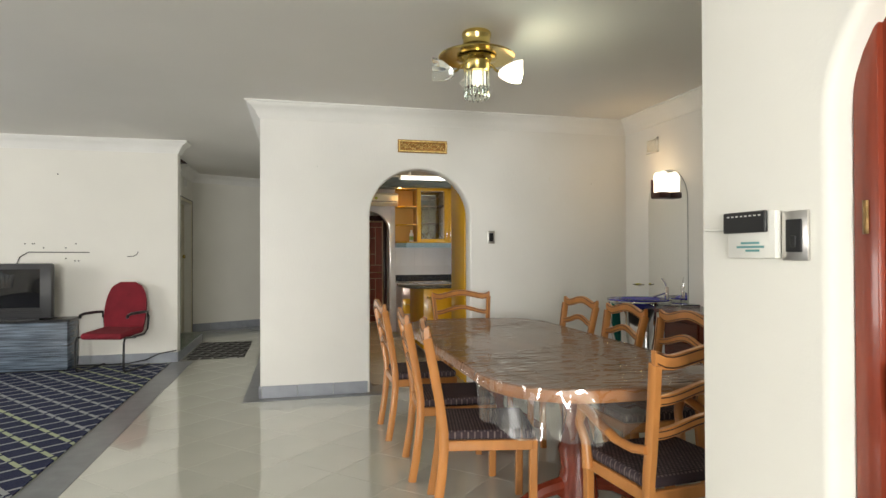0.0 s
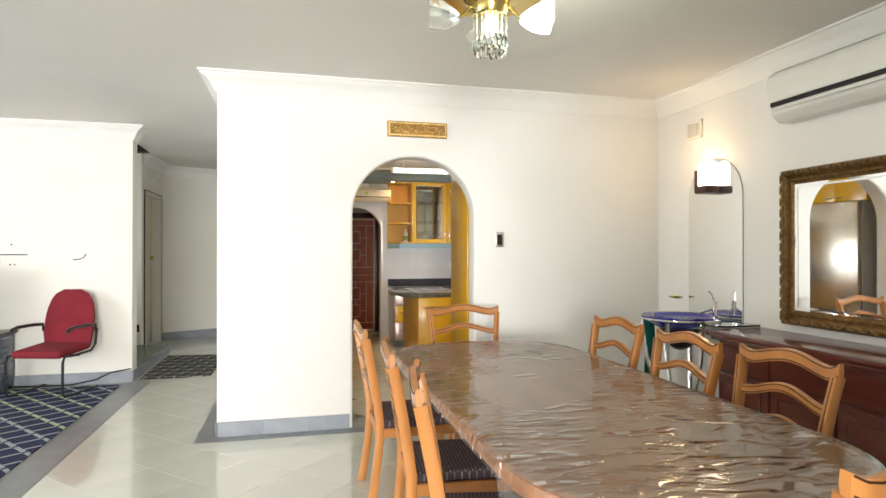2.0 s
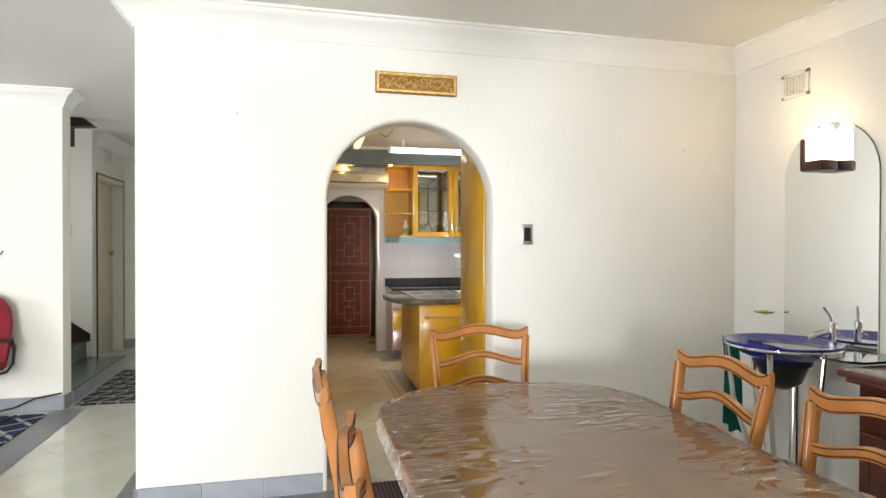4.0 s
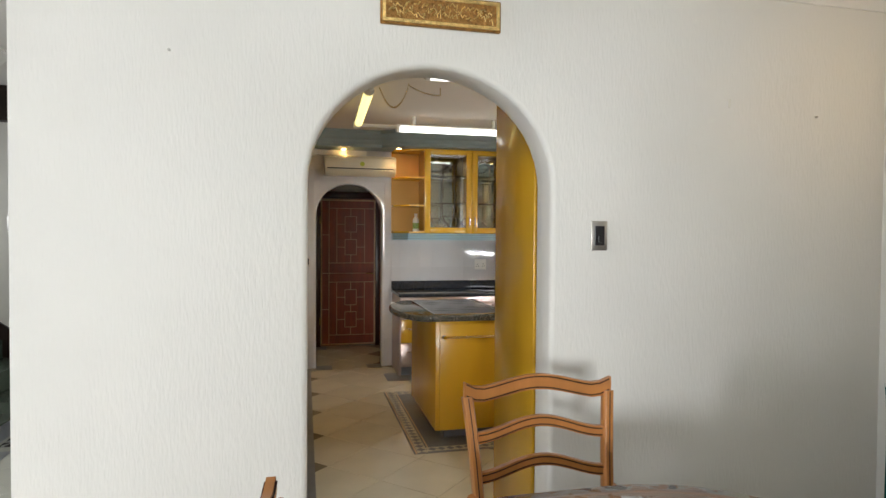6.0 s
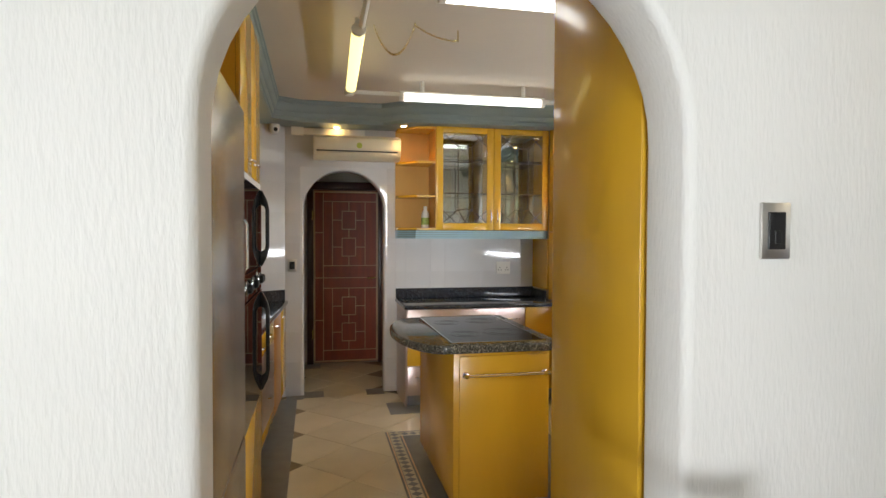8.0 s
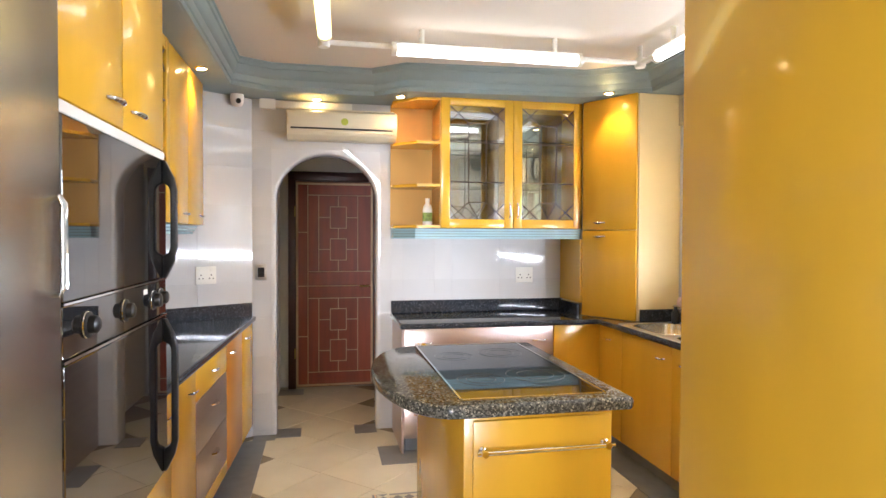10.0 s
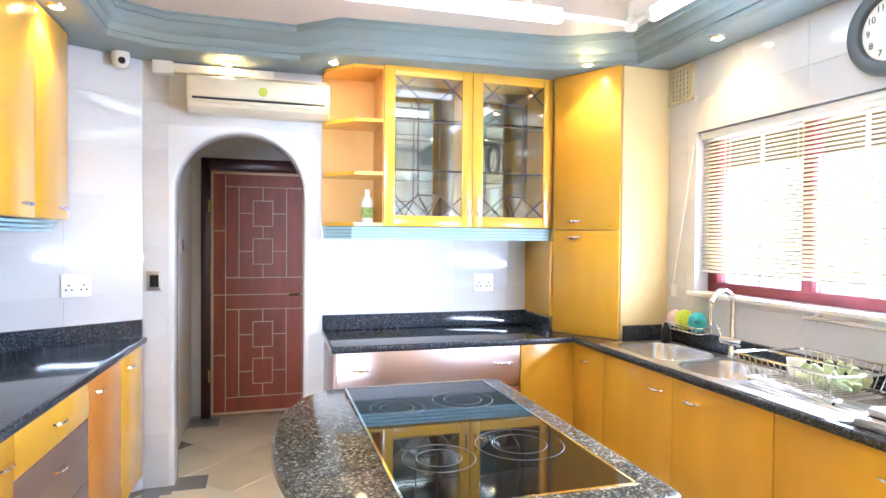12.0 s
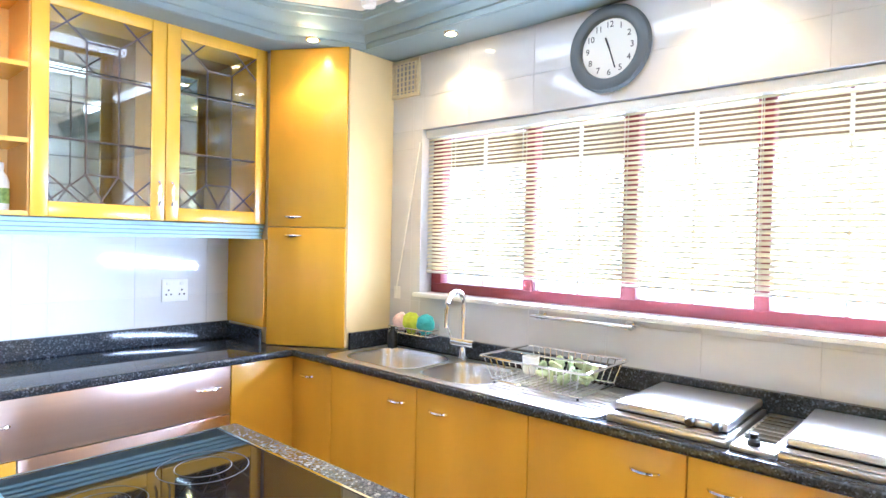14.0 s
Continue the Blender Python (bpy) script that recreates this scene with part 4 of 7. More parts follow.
part("lever", tube([(4.80, 6.25, 1.04), (4.79, 6.26, 1.08), (4.77, 6.28, 1.12)], 0.008, n=8), CHROME, tap, "", True)
GREENCLOTH = shade("green_cloth", (0.0, 0.13, 0.10), 0.9, var=0.2, bump=0.3, bump_scale=120)
tmp = bmesh.new()
rows = [[tmp.verts.new((4.52 + 0.016 * math.sin(j * 1.7 + i * 0.3), 6.64 + 0.15 * j / 8 - 0.03 * i / 10, 0.88 - 0.55 * i / 10 + 0.02 * math.sin(j))) for j in range(9)] for i in range(11)]
for q, w in zip(rows, rows[1:]):
    for j in range(8):
        tmp.faces.new((q[j], q[j + 1], w[j + 1], w[j]))
bmesh.ops.solidify(tmp, geom=tmp.faces[:], thickness=0.006)
tagged(part("hand_towel", tmp, GREENCLOTH, None, "", True), "green hand towel hanging from the washstand", "towel")
dish = thing("soap_dish", (4.88, 6.74, 1.02), "small glass soap dish with yellow soap on the wall", "soap dish")
part("tray", lathe([(0.01, 0), (0.055, 0.012), (0.06, 0.02), (0.05, 0.018), (0.01, 0.008)], (4.83, 6.78, 1.02), n=16), CLEARGLASS, dish, "", True)
part("soap", box(4.80, 4.855, 6.76, 6.80, 1.028, 1.046, 0.008), shade("yellow_soap", (0.55, 0.50, 0.05), 0.5), dish, "yellow bar of soap", True)
part("arm", tube([(4.895, 6.78, 1.025), (4.83, 6.78, 1.02)], 0.006, n=6), CHROME, dish)

mir = thing("arched_mirror", (4.89, 6.37, 0.93), "tall frameless wall mirror with an arched top", "mirror")
prof = [(6.06, 0.90), (6.68, 0.90)] + [(6.37 + 0.31 * math.cos(math.pi * i / 24), 1.86 + 0.31 * math.sin(math.pi * i / 24)) for i in range(25)]
part("glass", prism(prof, "x", 4.888, 4.896), MIRROR, mir)
prof2 = [(6.37 + (y - 6.37) * 1.004, 1.5 + (z - 1.5) * 1.002) for y, z in prof]
part("backing", prism(prof2, "x", 4.896, 4.8995), BLACK, mir)
sconce = thing("wall_lamp", (4.88, 6.37, 1.9), "wall lamp with two glowing white shades on a dark bracket", "wall lamp")
part("bracket", box(4.762, 4.888, 6.30, 6.445, 1.890, 1.950, 0.012), REDWOOD_DARK, sconce, "", True)
part("bracket_arm", box(4.762, 4.782, 6.415, 6.445, 1.90, 2.08, 0.008), REDWOOD_DARK, sconce, "", True)
for dy in (-0.048, 0.048):
    part("shade", lathe([(0.01, 2.150), (0.028, 2.142), (0.038, 2.115), (0.041, 2.09), (0.041, 1.965), (0.037, 1.957)], (4.825, 6.37 + dy, 0), n=20), SHADE_GLOW, sconce, "glowing white glass shade", True)
lamp("sconce_light", "POINT", Matrix.Translation((4.62, 6.47, 2.24)), 2.1, (1.0, 0.66, 0.30), 0.06)

big = thing("framed_mirror", (4.88, 4.95, 0.93), "large wall mirror in an ornate antique gilt frame", "mirror")
F0, F1, G0, G1 = 4.25, 5.66, 0.935, 1.975
part("glass", box(4.872, 4.88, F0 + 0.10, F1 - 0.10, G0 + 0.10, G1 - 0.10), MIRROR, big)
bev = bmesh.new()
ins = [(F0 + 0.10, G0 + 0.10), (F1 - 0.10, G0 + 0.10), (F1 - 0.10, G1 - 0.10), (F0 + 0.10, G1 - 0.10)]
inn = [(F0 + 0.125, G0 + 0.125), (F1 - 0.125, G0 + 0.125), (F1 - 0.125, G1 - 0.125), (F0 + 0.125, G1 - 0.125)]
va = [bev.verts.new((4.8735, y, z)) for y, z in ins]
vb = [bev.verts.new((4.8705, y, z)) for y, z in inn]
for i in range(4):
    bev.faces.new((va[i], va[(i + 1) % 4], vb[(i + 1) % 4], vb[i]))
part("bevel", bev, MIRROR, big)
FR = [(0.0, 0.0), (0.0, 0.035), (0.012, 0.055), (0.035, 0.06), (0.05, 0.045), (0.06, 0.03), (0.075, 0.034), (0.085, 0.024), (0.10, 0.018), (0.10, 0.0)]
fr = bmesh.new()
rings = []
for (y, z), (sy, sz) in zip(((F0, G0), (F1, G0), (F1, G1), (F0, G1)), ((1, 1), (-1, 1), (-1, -1), (1, -1))):
    rings.append([fr.verts.new((4.897 - d, y + sy * u, z + sz * u)) for u, d in FR])
for i in range(4):
    q, w = rings[i], rings[(i + 1) % 4]
    for j in range(len(FR)):
        fr.faces.new((q[j], q[(j + 1) % len(FR)], w[(j + 1) % len(FR)], w[j]))
bmesh.ops.recalc_face_normals(fr, faces=fr.faces[:])
frame_ob = part("frame", fr, GILT, big, "carved antique gilt frame")
leaf = piece_mesh("carved_leaf", lambda: lathe([(0.001, -0.03), (0.010, -0.018), (0.015, 0.0), (0.010, 0.018), (0.001, 0.03)], (0, 0, 0), n=6), GILT)
def leaf_row(a, b, count):
    for k in range(count):
        p = Vector(a).lerp(Vector(b), (k + 0.5) / count)
        d = Vector(b) - Vector(a)
        ang = math.degrees(math.atan2(d.z, d.y))
        ob = piece("carved_leaf", leaf, pose(p.x, p.y, p.z, 0 if abs(d.z) > abs(d.y) else 90, 0, 0) @ pose(0, 0, 0, 28 if k % 2 else -28), frame_ob)
leaf_row((4.838, F1 - 0.024, G0 + 0.02), (4.838, F1 - 0.024, G1 - 0.02), 26)
leaf_row((4.838, F0 + 0.02, G0 + 0.024), (4.838, F1 - 0.02, G0 + 0.024), 34)
leaf_row((4.838, F0 + 0.02, G1 - 0.024), (4.838, F1 - 0.02, G1 - 0.024), 34)


def split_ac(name, m, label, w, h, d, dark_slot, skin):
    """A wall air conditioner that faces -y, hung from its top back edge."""
    a = thing(name, (0, 0, 0), label, "air conditioner")
    prof = [(0.0, 0.0), (0.0, -h), (-d * 0.55, -h), (-d * 0.85, -h * 0.86), (-d, -h * 0.62), (-d, -h * 0.12), (-d * 0.9, -0.012), (-d * 0.7, 0.0)]
    part("housing", bevelled(prism(prof, "x", -w / 2, w / 2), 0.008, lambda e: True), skin, a, "", True)
    part("front_panel", box(-w / 2 + 0.01, w / 2 - 0.01, -d - 0.006, -d + 0.004, -h * 0.60, -h * 0.14, 0.003), skin, a, "", True)
    part("air_slot", box(-w / 2 + 0.03, w / 2 - 0.03, -d - 0.004, -d * 0.86, -h * (0.72 if dark_slot else 0.685), -h * 0.63, 0.004), BLACK, a, "dark air outlet")
    flap_ = part("louvre", box(-w / 2 + 0.035, w / 2 - 0.035, -0.006, 0.006, -0.028, 0.0, 0.003), skin, a, "", True)
    flap_.matrix_basis = pose(0, -d * 0.93, -h * (0.72 if dark_slot else 0.655), -22)
    for k in range(3):
        part("grille_slat", box(-w / 2 + 0.02, w / 2 - 0.02, -d * 0.85 + k * 0.045, -d * 0.85 + 0.02 + k * 0.045, -0.002, 0.004, 0.001, seg=1), skin, a)
    a.matrix_basis = m
    return a


split_ac("air_conditioner", pose(4.897, 5.11, 2.620, 0, 0, -90), "white split air conditioner high on the dining wall", 1.0, 0.33, 0.20, True, WHITE)


def air_vent(m, w, h, label, bars, material=None):
    v = thing("air_vent", (0, 0, 0), label, "vent", "wall vents")
    mt = material or WHITE
    bm = box(-w / 2, w / 2, -0.016, 0, h / 2 - 0.02, h / 2, 0.002, seg=1)
    box(-w / 2, w / 2, -0.016, 0, -h / 2, -h / 2 + 0.02, 0.002, bm, 1)
    box(-w / 2, -w / 2 + 0.02, -0.016, 0, -h / 2, h / 2, 0.002, bm, 1)
    box(w / 2 - 0.02, w / 2, -0.016, 0, -h / 2, h / 2, 0.002, bm, 1)
    part("frame", bm, mt, v)
    # grey sheet that stands in for the shade inside the vent's holes
    part("backing", box(-w / 2 + 0.01, w / 2 - 0.01, -0.004, -0.001, -h / 2 + 0.01, h / 2 - 0.01), SKIRT, v)
    for k in range(bars):
        x = -w / 2 + 0.02 + (w - 0.04) * (k + 0.5) / bars
        part("upright_bar", box(x - 0.0028, x + 0.0028, -0.014, -0.004, -h / 2 + 0.015, h / 2 - 0.015), mt, v)
        z = -h / 2 + 0.02 + (h - 0.04) * (k + 0.5) / bars
        part("cross_bar", box(-w / 2 + 0.015, w / 2 - 0.015, -0.012, -0.004, z - 0.0028, z + 0.0028), mt, v)
    v.matrix_basis = m
    return v


air_vent(pose(4.90, 6.61, 2.45, 0, 0, -90), 0.20, 0.15, "white slotted wall vent above the mirror", 7)

side = thing("sideboard", (4.63, 4.9, 0), "glossy dark cherry sideboard under the framed mirror", "sideboard")
part("body", box(4.47, 4.88, 3.92, 5.80, 0.0, 0.82, 0.005, seg=1), SIDEBOARD, side)
part("top", box(4.41, 4.888, 3.86, 5.87, 0.845, 0.885, 0.012), SIDEBOARD, side, "polished top with a moulded edge", True)
part("top_moulding", box(4.435, 4.885, 3.89, 5.84, 0.82, 0.846, 0.008), SIDEBOARD, side, "", True)
for k in range(4):
    a, b = 3.95 + k * 0.462, 3.95 + (k + 1) * 0.462
    dr = part("drawer", box(4.455, 4.472, a + 0.012, b - 0.012, 0.62, 0.79, 0.004, seg=1), SIDEBOARD, side)
    dd = part("cupboard_door", box(4.455, 4.472, a + 0.012, b - 0.012, 0.07, 0.60, 0.004, seg=1), SIDEBOARD, side)
    part("raised_panel", box(4.447, 4.458, a + 0.07, b - 0.07, 0.13, 0.54, 0.008), SIDEBOARD, dd)

# ---- living room end and hall ----
tv_unit = thing("tv_stand", (-1.9, 9.2, 0), "low television stand wrapped in stretched plastic film", "tv stand")
WRAP = shade("stretch_film_grey", (0.10, 0.13, 0.17), 0.16, var=0.75, scale=3.5, stretch=(0.8, 0.8, 16), bump=0.9, bump_scale=7, bump_stretch=(0.6, 0.6, 9))
part("body", box(-2.75, -1.21, 9.02, 9.38, 0.03, 0.585, 0.01), WRAP, tv_unit, "cabinet in wrinkled plastic film", True)
part("top_board", box(-2.78, -1.18, 9.0, 9.39, 0.585, 0.615, 0.005), BLACK, tv_unit, "dark top board")
part("plinth", box(-2.72, -1.24, 9.05, 9.36, 0.0, 0.03), BLACK, tv_unit)
tvset = thing("television", (-1.75, 9.15, 0.615), "dark grey tube television on the stand", "television")
TVG = shade("tv_plastic", (0.035, 0.035, 0.037), 0.4, var=0.08)
bm = box(-2.16, -1.36, 8.98, 9.08, 0.635, 1.265, 0.02)
part("bezel", bm, TVG, tvset, "", True)
back = box(-2.10, -1.42, 9.08, 9.38, 0.66, 1.24, 0.02)
for v in back.verts:
    if v.co.y > 9.2:
        v.co.x = -1.76 + (v.co.x + 1.76) * 0.75
        v.co.z = 0.95 + (v.co.z - 0.95) * 0.8
part("tube_housing", back, TVG, tvset, "", True)
scr = bmesh.new()
rows = [[scr.verts.new((-2.08 + 0.60 * i / 10, 8.977 - 0.012 * (1 - ((i - 5) / 5) ** 2) * (1 - ((j - 4) / 4) ** 2), 0.76 + 0.44 * j / 8)) for i in range(11)] for j in range(9)]
for q, w in zip(rows, rows[1:]):
    for j in range(10):
        scr.faces.new((q[j], q[j + 1], w[j + 1], w[j]))
part("screen", scr, BLACKGLASS, tvset, "dark bulging glass screen", True)
for z in (0.70, 0.72):
    part("speaker_slot", box(-2.1, -1.45, 8.974, 8.984, z, z + 0.008), BLACK, tvset)
part("foot", box(-2.0, -1.5, 9.02, 9.3, 0.615, 0.64), TVG, tvset)

red = thing("red_chair", (0, 0, 0), "red upholstered chair with black tubular frame and arms", "chair")
seat = box(-0.25, 0.25, -0.24, 0.24, 0.40, 0.475, 0.035, seg=3)
for v in seat.verts:
    v.co.z += 0.02 * (v.co.y / 0.24) ** 2 * (1 if v.co.y > 0 else -0.9)
part("seat", seat, REDFAB, red, "deep red fabric seat", True)
bk = bmesh.new()
rows = []
for i in range(13):
    s = i / 12
    z = 0.43 + 0.60 * s
    wd = 0.262 * (0.90 + 0.10 * math.sin(math.pi * min(1.0, s * 1.25))) * (1 - max(0.0, (s - 0.3) / 0.72) ** 6) ** 0.5
    yy = 0.21 + 0.10 * s ** 1.3
    rows.append([bk.verts.new((wd * u, yy - 0.035 * (1 - u * u), z)) for u in [-1 + 2 * j / 12 for j in range(13)]])
for q, w in zip(rows, rows[1:]):
    for j in range(12):
        bk.faces.new((q[j], q[j + 1], w[j + 1], w[j]))
bmesh.ops.recalc_face_normals(bk, faces=bk.faces[:])
bmesh.ops.solidify(bk, geom=bk.faces[:], thickness=0.045)
part("backrest", bk, REDFAB, red, "deep red fabric backrest", True)
for s in (-1, 1):
    x = s * 0.285
    part("side_frame", tube([(x, 0.28, 0.02), (x, 0.0, 0.018), (x, -0.22, 0.02), (x, -0.25, 0.06), (x, -0.245, 0.36), (x, -0.22, 0.41), (x, -0.1, 0.40), (x * 0.9, 0.22, 0.40), (x * 0.95, 0.27, 0.46), (x, 0.27, 0.62)], 0.0125, n=8), BLACK, red, "black tubular frame", True)
    part("armrest", tube([(x, 0.26, 0.60), (x, 0.24, 0.665), (x, 0.1, 0.675), (x, -0.10, 0.675), (x, -0.17, 0.66), (x, -0.18, 0.63)], 0.017, n=8), BLACK, red, "black plastic armrest", True)
part("cross_bar", tube([(-0.28, 0.0, 0.388), (0.28, 0.0, 0.388)], 0.011, n=8), BLACK, red)
red.matrix_basis = pose(-0.735, 9.03, 0, 0, 0, -17)
for x, z in ((-1.80, 1.50), (-1.72, 1.50), (-1.70, 1.50), (-1.25, 1.50), (-1.60, 1.45), (-1.36, 1.45), (-1.36, 1.32), (-1.26, 1.29), (-1.22, 1.29), (-1.45, 2.35)):
    tagged(part("screw_hole", lathe([(0.009, -0.003), (0.007, -0.004), (0.002, -0.002)], (x, 9.41, z), n=8, axis="y"), BLACK), "small dark screw hole in the painted wall", "screw hole", "holes in the living room wall")
tagged(part("wall_cable", tube([(-1.88, 9.395, 1.26), (-1.85, 9.40, 1.34), (-1.76, 9.402, 1.40), (-1.5, 9.402, 1.396), (-1.10, 9.402, 1.394)], 0.006, n=6), BLACK, None, "", True), "dark cable hanging along the wall above the television", "cable")
tagged(part("loose_wire", tube([(-0.55, 9.40, 1.40), (-0.56, 9.39, 1.37), (-0.60, 9.385, 1.345), (-0.67, 9.39, 1.34)], 0.005, n=6), BLACK, None, "", True), "short loose wire end sticking out of the wall", "cable")
tagged(part("floor_cable", tube([(-1.25, 9.36, 0.02), (-0.9, 9.30, 0.02), (-0.65, 9.32, 0.02), (-0.45, 9.36, 0.05), (-0.3, 9.38, 0.12), (-0.10, 9.385, 0.15)], 0.008, n=6), BLACK, None, "", True), "black cable lying along the skirting", "cable")

# stair foot and hall door
STEP = shade("green_step_tile", (0.10, 0.13, 0.10), 0.25, var=0.15)
STRINGER = shade("dark_stair_wood", (0.030, 0.014, 0.010), 0.45, var=0.2)
steps = thing("stair", (-0.6, 10.4, 0), "low tiled stair foot leading off the hall", "stair")
part("tread", box(-1.69, -0.085, 9.605, 11.295, 0.0, 0.13, 0.004, seg=1), STEP, steps, "dark green tiled landing")
part("tread", box(-1.69, -0.50, 9.605, 11.295, 0.13, 0.31, 0.004, seg=1), STEP, steps)
part("riser_tile", box(-0.085, -0.078, 9.605, 11.295, 0.0, 0.115), SKIRT, steps)
part("stringer", prism([(-0.462, 0.40), (-0.462, 0.312), (-1.69, 0.312), (-1.69, 1.30), (-0.76, 0.62)], "y", 11.268, 11.298), STRINGER, steps, "dark brown sloping stair skirting")
part("tread", box(-1.69, -0.78, 9.605, 11.268, 0.31, 0.49, 0.004, seg=1), STEP, steps)
flight = thing("stair_flight", (-0.8, 10.65, 2.5), "dark brown edge of the upper stair flight under the ceiling", "stair")
part("edge_board", prism([(-1.69, H1), (-0.317, H1), (-0.199, 2.715), (-0.43, 2.70), (-0.43, 2.50), (-1.69, 2.50)], "y", 10.60, 10.72), STRINGER, flight)
wall_switch(pose(-0.70, 11.298, 1.615), "dark light switch on the stair wall", 0.085, 0.14)
cut(bpy.data.objects["wall_hall_left"], box(-0.66, -0.40, 11.50, 12.50, -0.05, 2.25))
hd = thing("hall_door", (-0.56, 12.0, 0.0), "pale cream hall door set deep in its frame with a small lock", "door")
lf = part("leaf", box(-0.592, -0.556, 11.505, 12.495, 0.012, 2.24, 0.004), CREAMDOOR, hd, "", True)
part("lock", box(-0.556, -0.515, 12.34, 12.40, 1.30, 1.36, 0.006), BRASS, lf, "brass lock", True)
for y0, y1 in ((11.452, 11.498), (12.502, 12.55)):
    part("frame_post", box(-0.4385, -0.428, y0, y1, 0, 2.298, 0.003, seg=1), CREAMDOOR, hd)
part("frame_head", box(-0.4385, -0.428, 11.498, 12.502, 2.252, 2.298, 0.003, seg=1), CREAMDOOR, hd)
part("frame_line", box(-0.4385, -0.424, 11.438, 11.4515, 0, 2.312), LINE, hd, "dark painted outline")
part("frame_line", box(-0.4385, -0.424, 12.551, 12.562, 0, 2.312), LINE, hd)
part("frame_line", box(-0.4385, -0.424, 11.452, 12.551, 2.299, 2.312), LINE, hd)
air_vent(pose(-0.44, 11.9, 2.56, 0, 0, 90), 0.22, 0.16, "small white vent above the hall door", 5)

# ---- kitchen ----
def crescent(m, parent, w=0.10, material=None):
    """A half-moon pull handle on a face that looks along -y."""
    tmp = bmesh.new()
    rows = []
    for i in range(11):
        u = -1 + 2 * i / 10
        d = 0.026 * math.sqrt(max(0.0, 1 - u * u)) + 0.002
        h = 0.012 * (1 - 0.6 * u * u)
        x = u * w / 2
        rows.append([tmp.verts.new(p) for p in ((x, 0, 0.0), (x, -d, 0.002), (x, -d - 0.002, -0.004), (x, -d * 0.8, -h), (x, 0, -h * 0.4))])
    for q, r in zip(rows, rows[1:]):
        for j in range(5):
            tmp.faces.new((q[j], q[(j + 1) % 5], r[(j + 1) % 5], r[j]))
    bmesh.ops.recalc_face_normals(tmp, faces=tmp.faces[:])
    tmp.transform(m)
    return part("handle", tmp, material or CHROME, parent, "", True)


FACE = {"-y": 0, "+x": 90, "-x": -90}


def front(cab, face, at, a0, a1, z0, z1, material, handle=None, name="door", th=0.018):
    """A door or drawer front on a unit; face: where it looks, at: its plane, a0 to a1 along the unit; handle: (along, height)."""
    g = 0.0022
    a0, a1, z0, z1 = a0 + g, a1 - g, z0 + g, z1 - g
    if face == "-y":
        bm = box(a0, a1, at, at + th, z0, z1, 0.0035)
        m = lambda a, z: pose(a, at, z)
    elif face == "+x":
        bm = box(at - th, at, a0, a1, z0, z1, 0.0035)
        m = lambda a, z: pose(at, a, z, 0, 0, 90)
    else:
        bm = box(at, at + th, a0, a1, z0, z1, 0.0035)
        m = lambda a, z: pose(at, a, z, 0, 0, -90)
    d = part(name, bm, material, cab, "", True)
    if handle:
        crescent(m(*handle), d)
    return d


ALU = shade("satin_aluminium", (0.52, 0.42, 0.38), 0.32, 0.85, var=0.05, scale=3, stretch=(0.3, 0.3, 8))

# left wall: fridge, oven tower, base units, wall units
fridge = thing("refrigerator", (1.7, 7.93, 0), "tall brushed steel refrigerator beside the oven tower", "refrigerator")
part("cabinet", box(1.385, 1.985, 7.55, 8.355, 0.02, 2.0, 0.008), FRIDGE_STEEL, fridge, "", True)
dr = part("door", box(1.985, 2.035, 7.555, 8.352, 0.74, 1.995, 0.014), FRIDGE_STEEL, fridge, "brushed steel door", True)
part("freezer_door", box(1.985, 2.035, 7.555, 8.352, 0.08, 0.732, 0.014), FRIDGE_STEEL, fridge, "", True)
part("handle", tube([(2.034, 8.335, 1.37), (2.045, 8.335, 1.385), (2.045, 8.335, 1.555), (2.034, 8.335, 1.57)], 0.006, n=8), CHROME, dr, "", True)
part("kick_plate", box(1.40, 1.97, 7.56, 8.35, 0.0, 0.08), BLACK, fridge)
over = thing("fridge_cupboard", (1.7, 7.93, 2.0), "maple cupboard above the refrigerator", "cabinet")
part("body", box(1.385, 1.90, 7.55, 8.36, 2.01, 2.495), MAPLE, over)
for a, b, h in ((7.55, 7.955, 7.88), (7.955, 8.36, 8.03)):
    front(over, "+x", 1.918, a, b, 2.01, 2.495, MAPLE, (h, 2.06))

tower = thing("oven_tower", (1.7, 8.78, 0), "tall maple unit with a black glass double oven", "oven")
part("body", box(1.385, 2.0, 8.366, 9.187, 0.10, 2.495, 0.003, seg=1), MAPLE, tower)
part("kick_plate", box(1.40, 1.95, 8.37, 9.18, 0.0, 0.10), GREYTILE, tower)
for a, b, h in ((8.366, 8.777, 8.70), (8.777, 9.187, 8.89)):
    front(tower, "+x", 2.019, a, b, 1.775, 2.495, MAPLE, (h, 1.84), "top_door")
front(tower, "+x", 2.019, 8.366, 9.187, 0.10, 0.695, MAPLE, None, "bottom_panel")
part("white_trim", box(2.0, 2.022, 8.37, 9.184, 1.745, 1.772, 0.002, seg=1), WHITE, tower)
od = part("upper_oven_door", box(2.0, 2.026, 8.372, 9.182, 1.352, 1.743, 0.004), OVENGLASS, tower, "black glass oven door")
pn = part("control_panel", box(2.0, 2.024, 8.372, 9.182, 1.232, 1.345, 0.003), OVENGLASS, tower, "black control panel with knobs")
ld = part("lower_oven_door", box(2.0, 2.026, 8.372, 9.182, 0.70, 1.222, 0.004), OVENGLASS, tower, "black glass oven door")
part("steel_strip", box(2.0, 2.028, 8.372, 9.182, 1.224, 1.230), CHROME, tower)
part("steel_strip", box(2.0, 2.028, 8.372, 9.182, 1.346, 1.351), CHROME, tower)
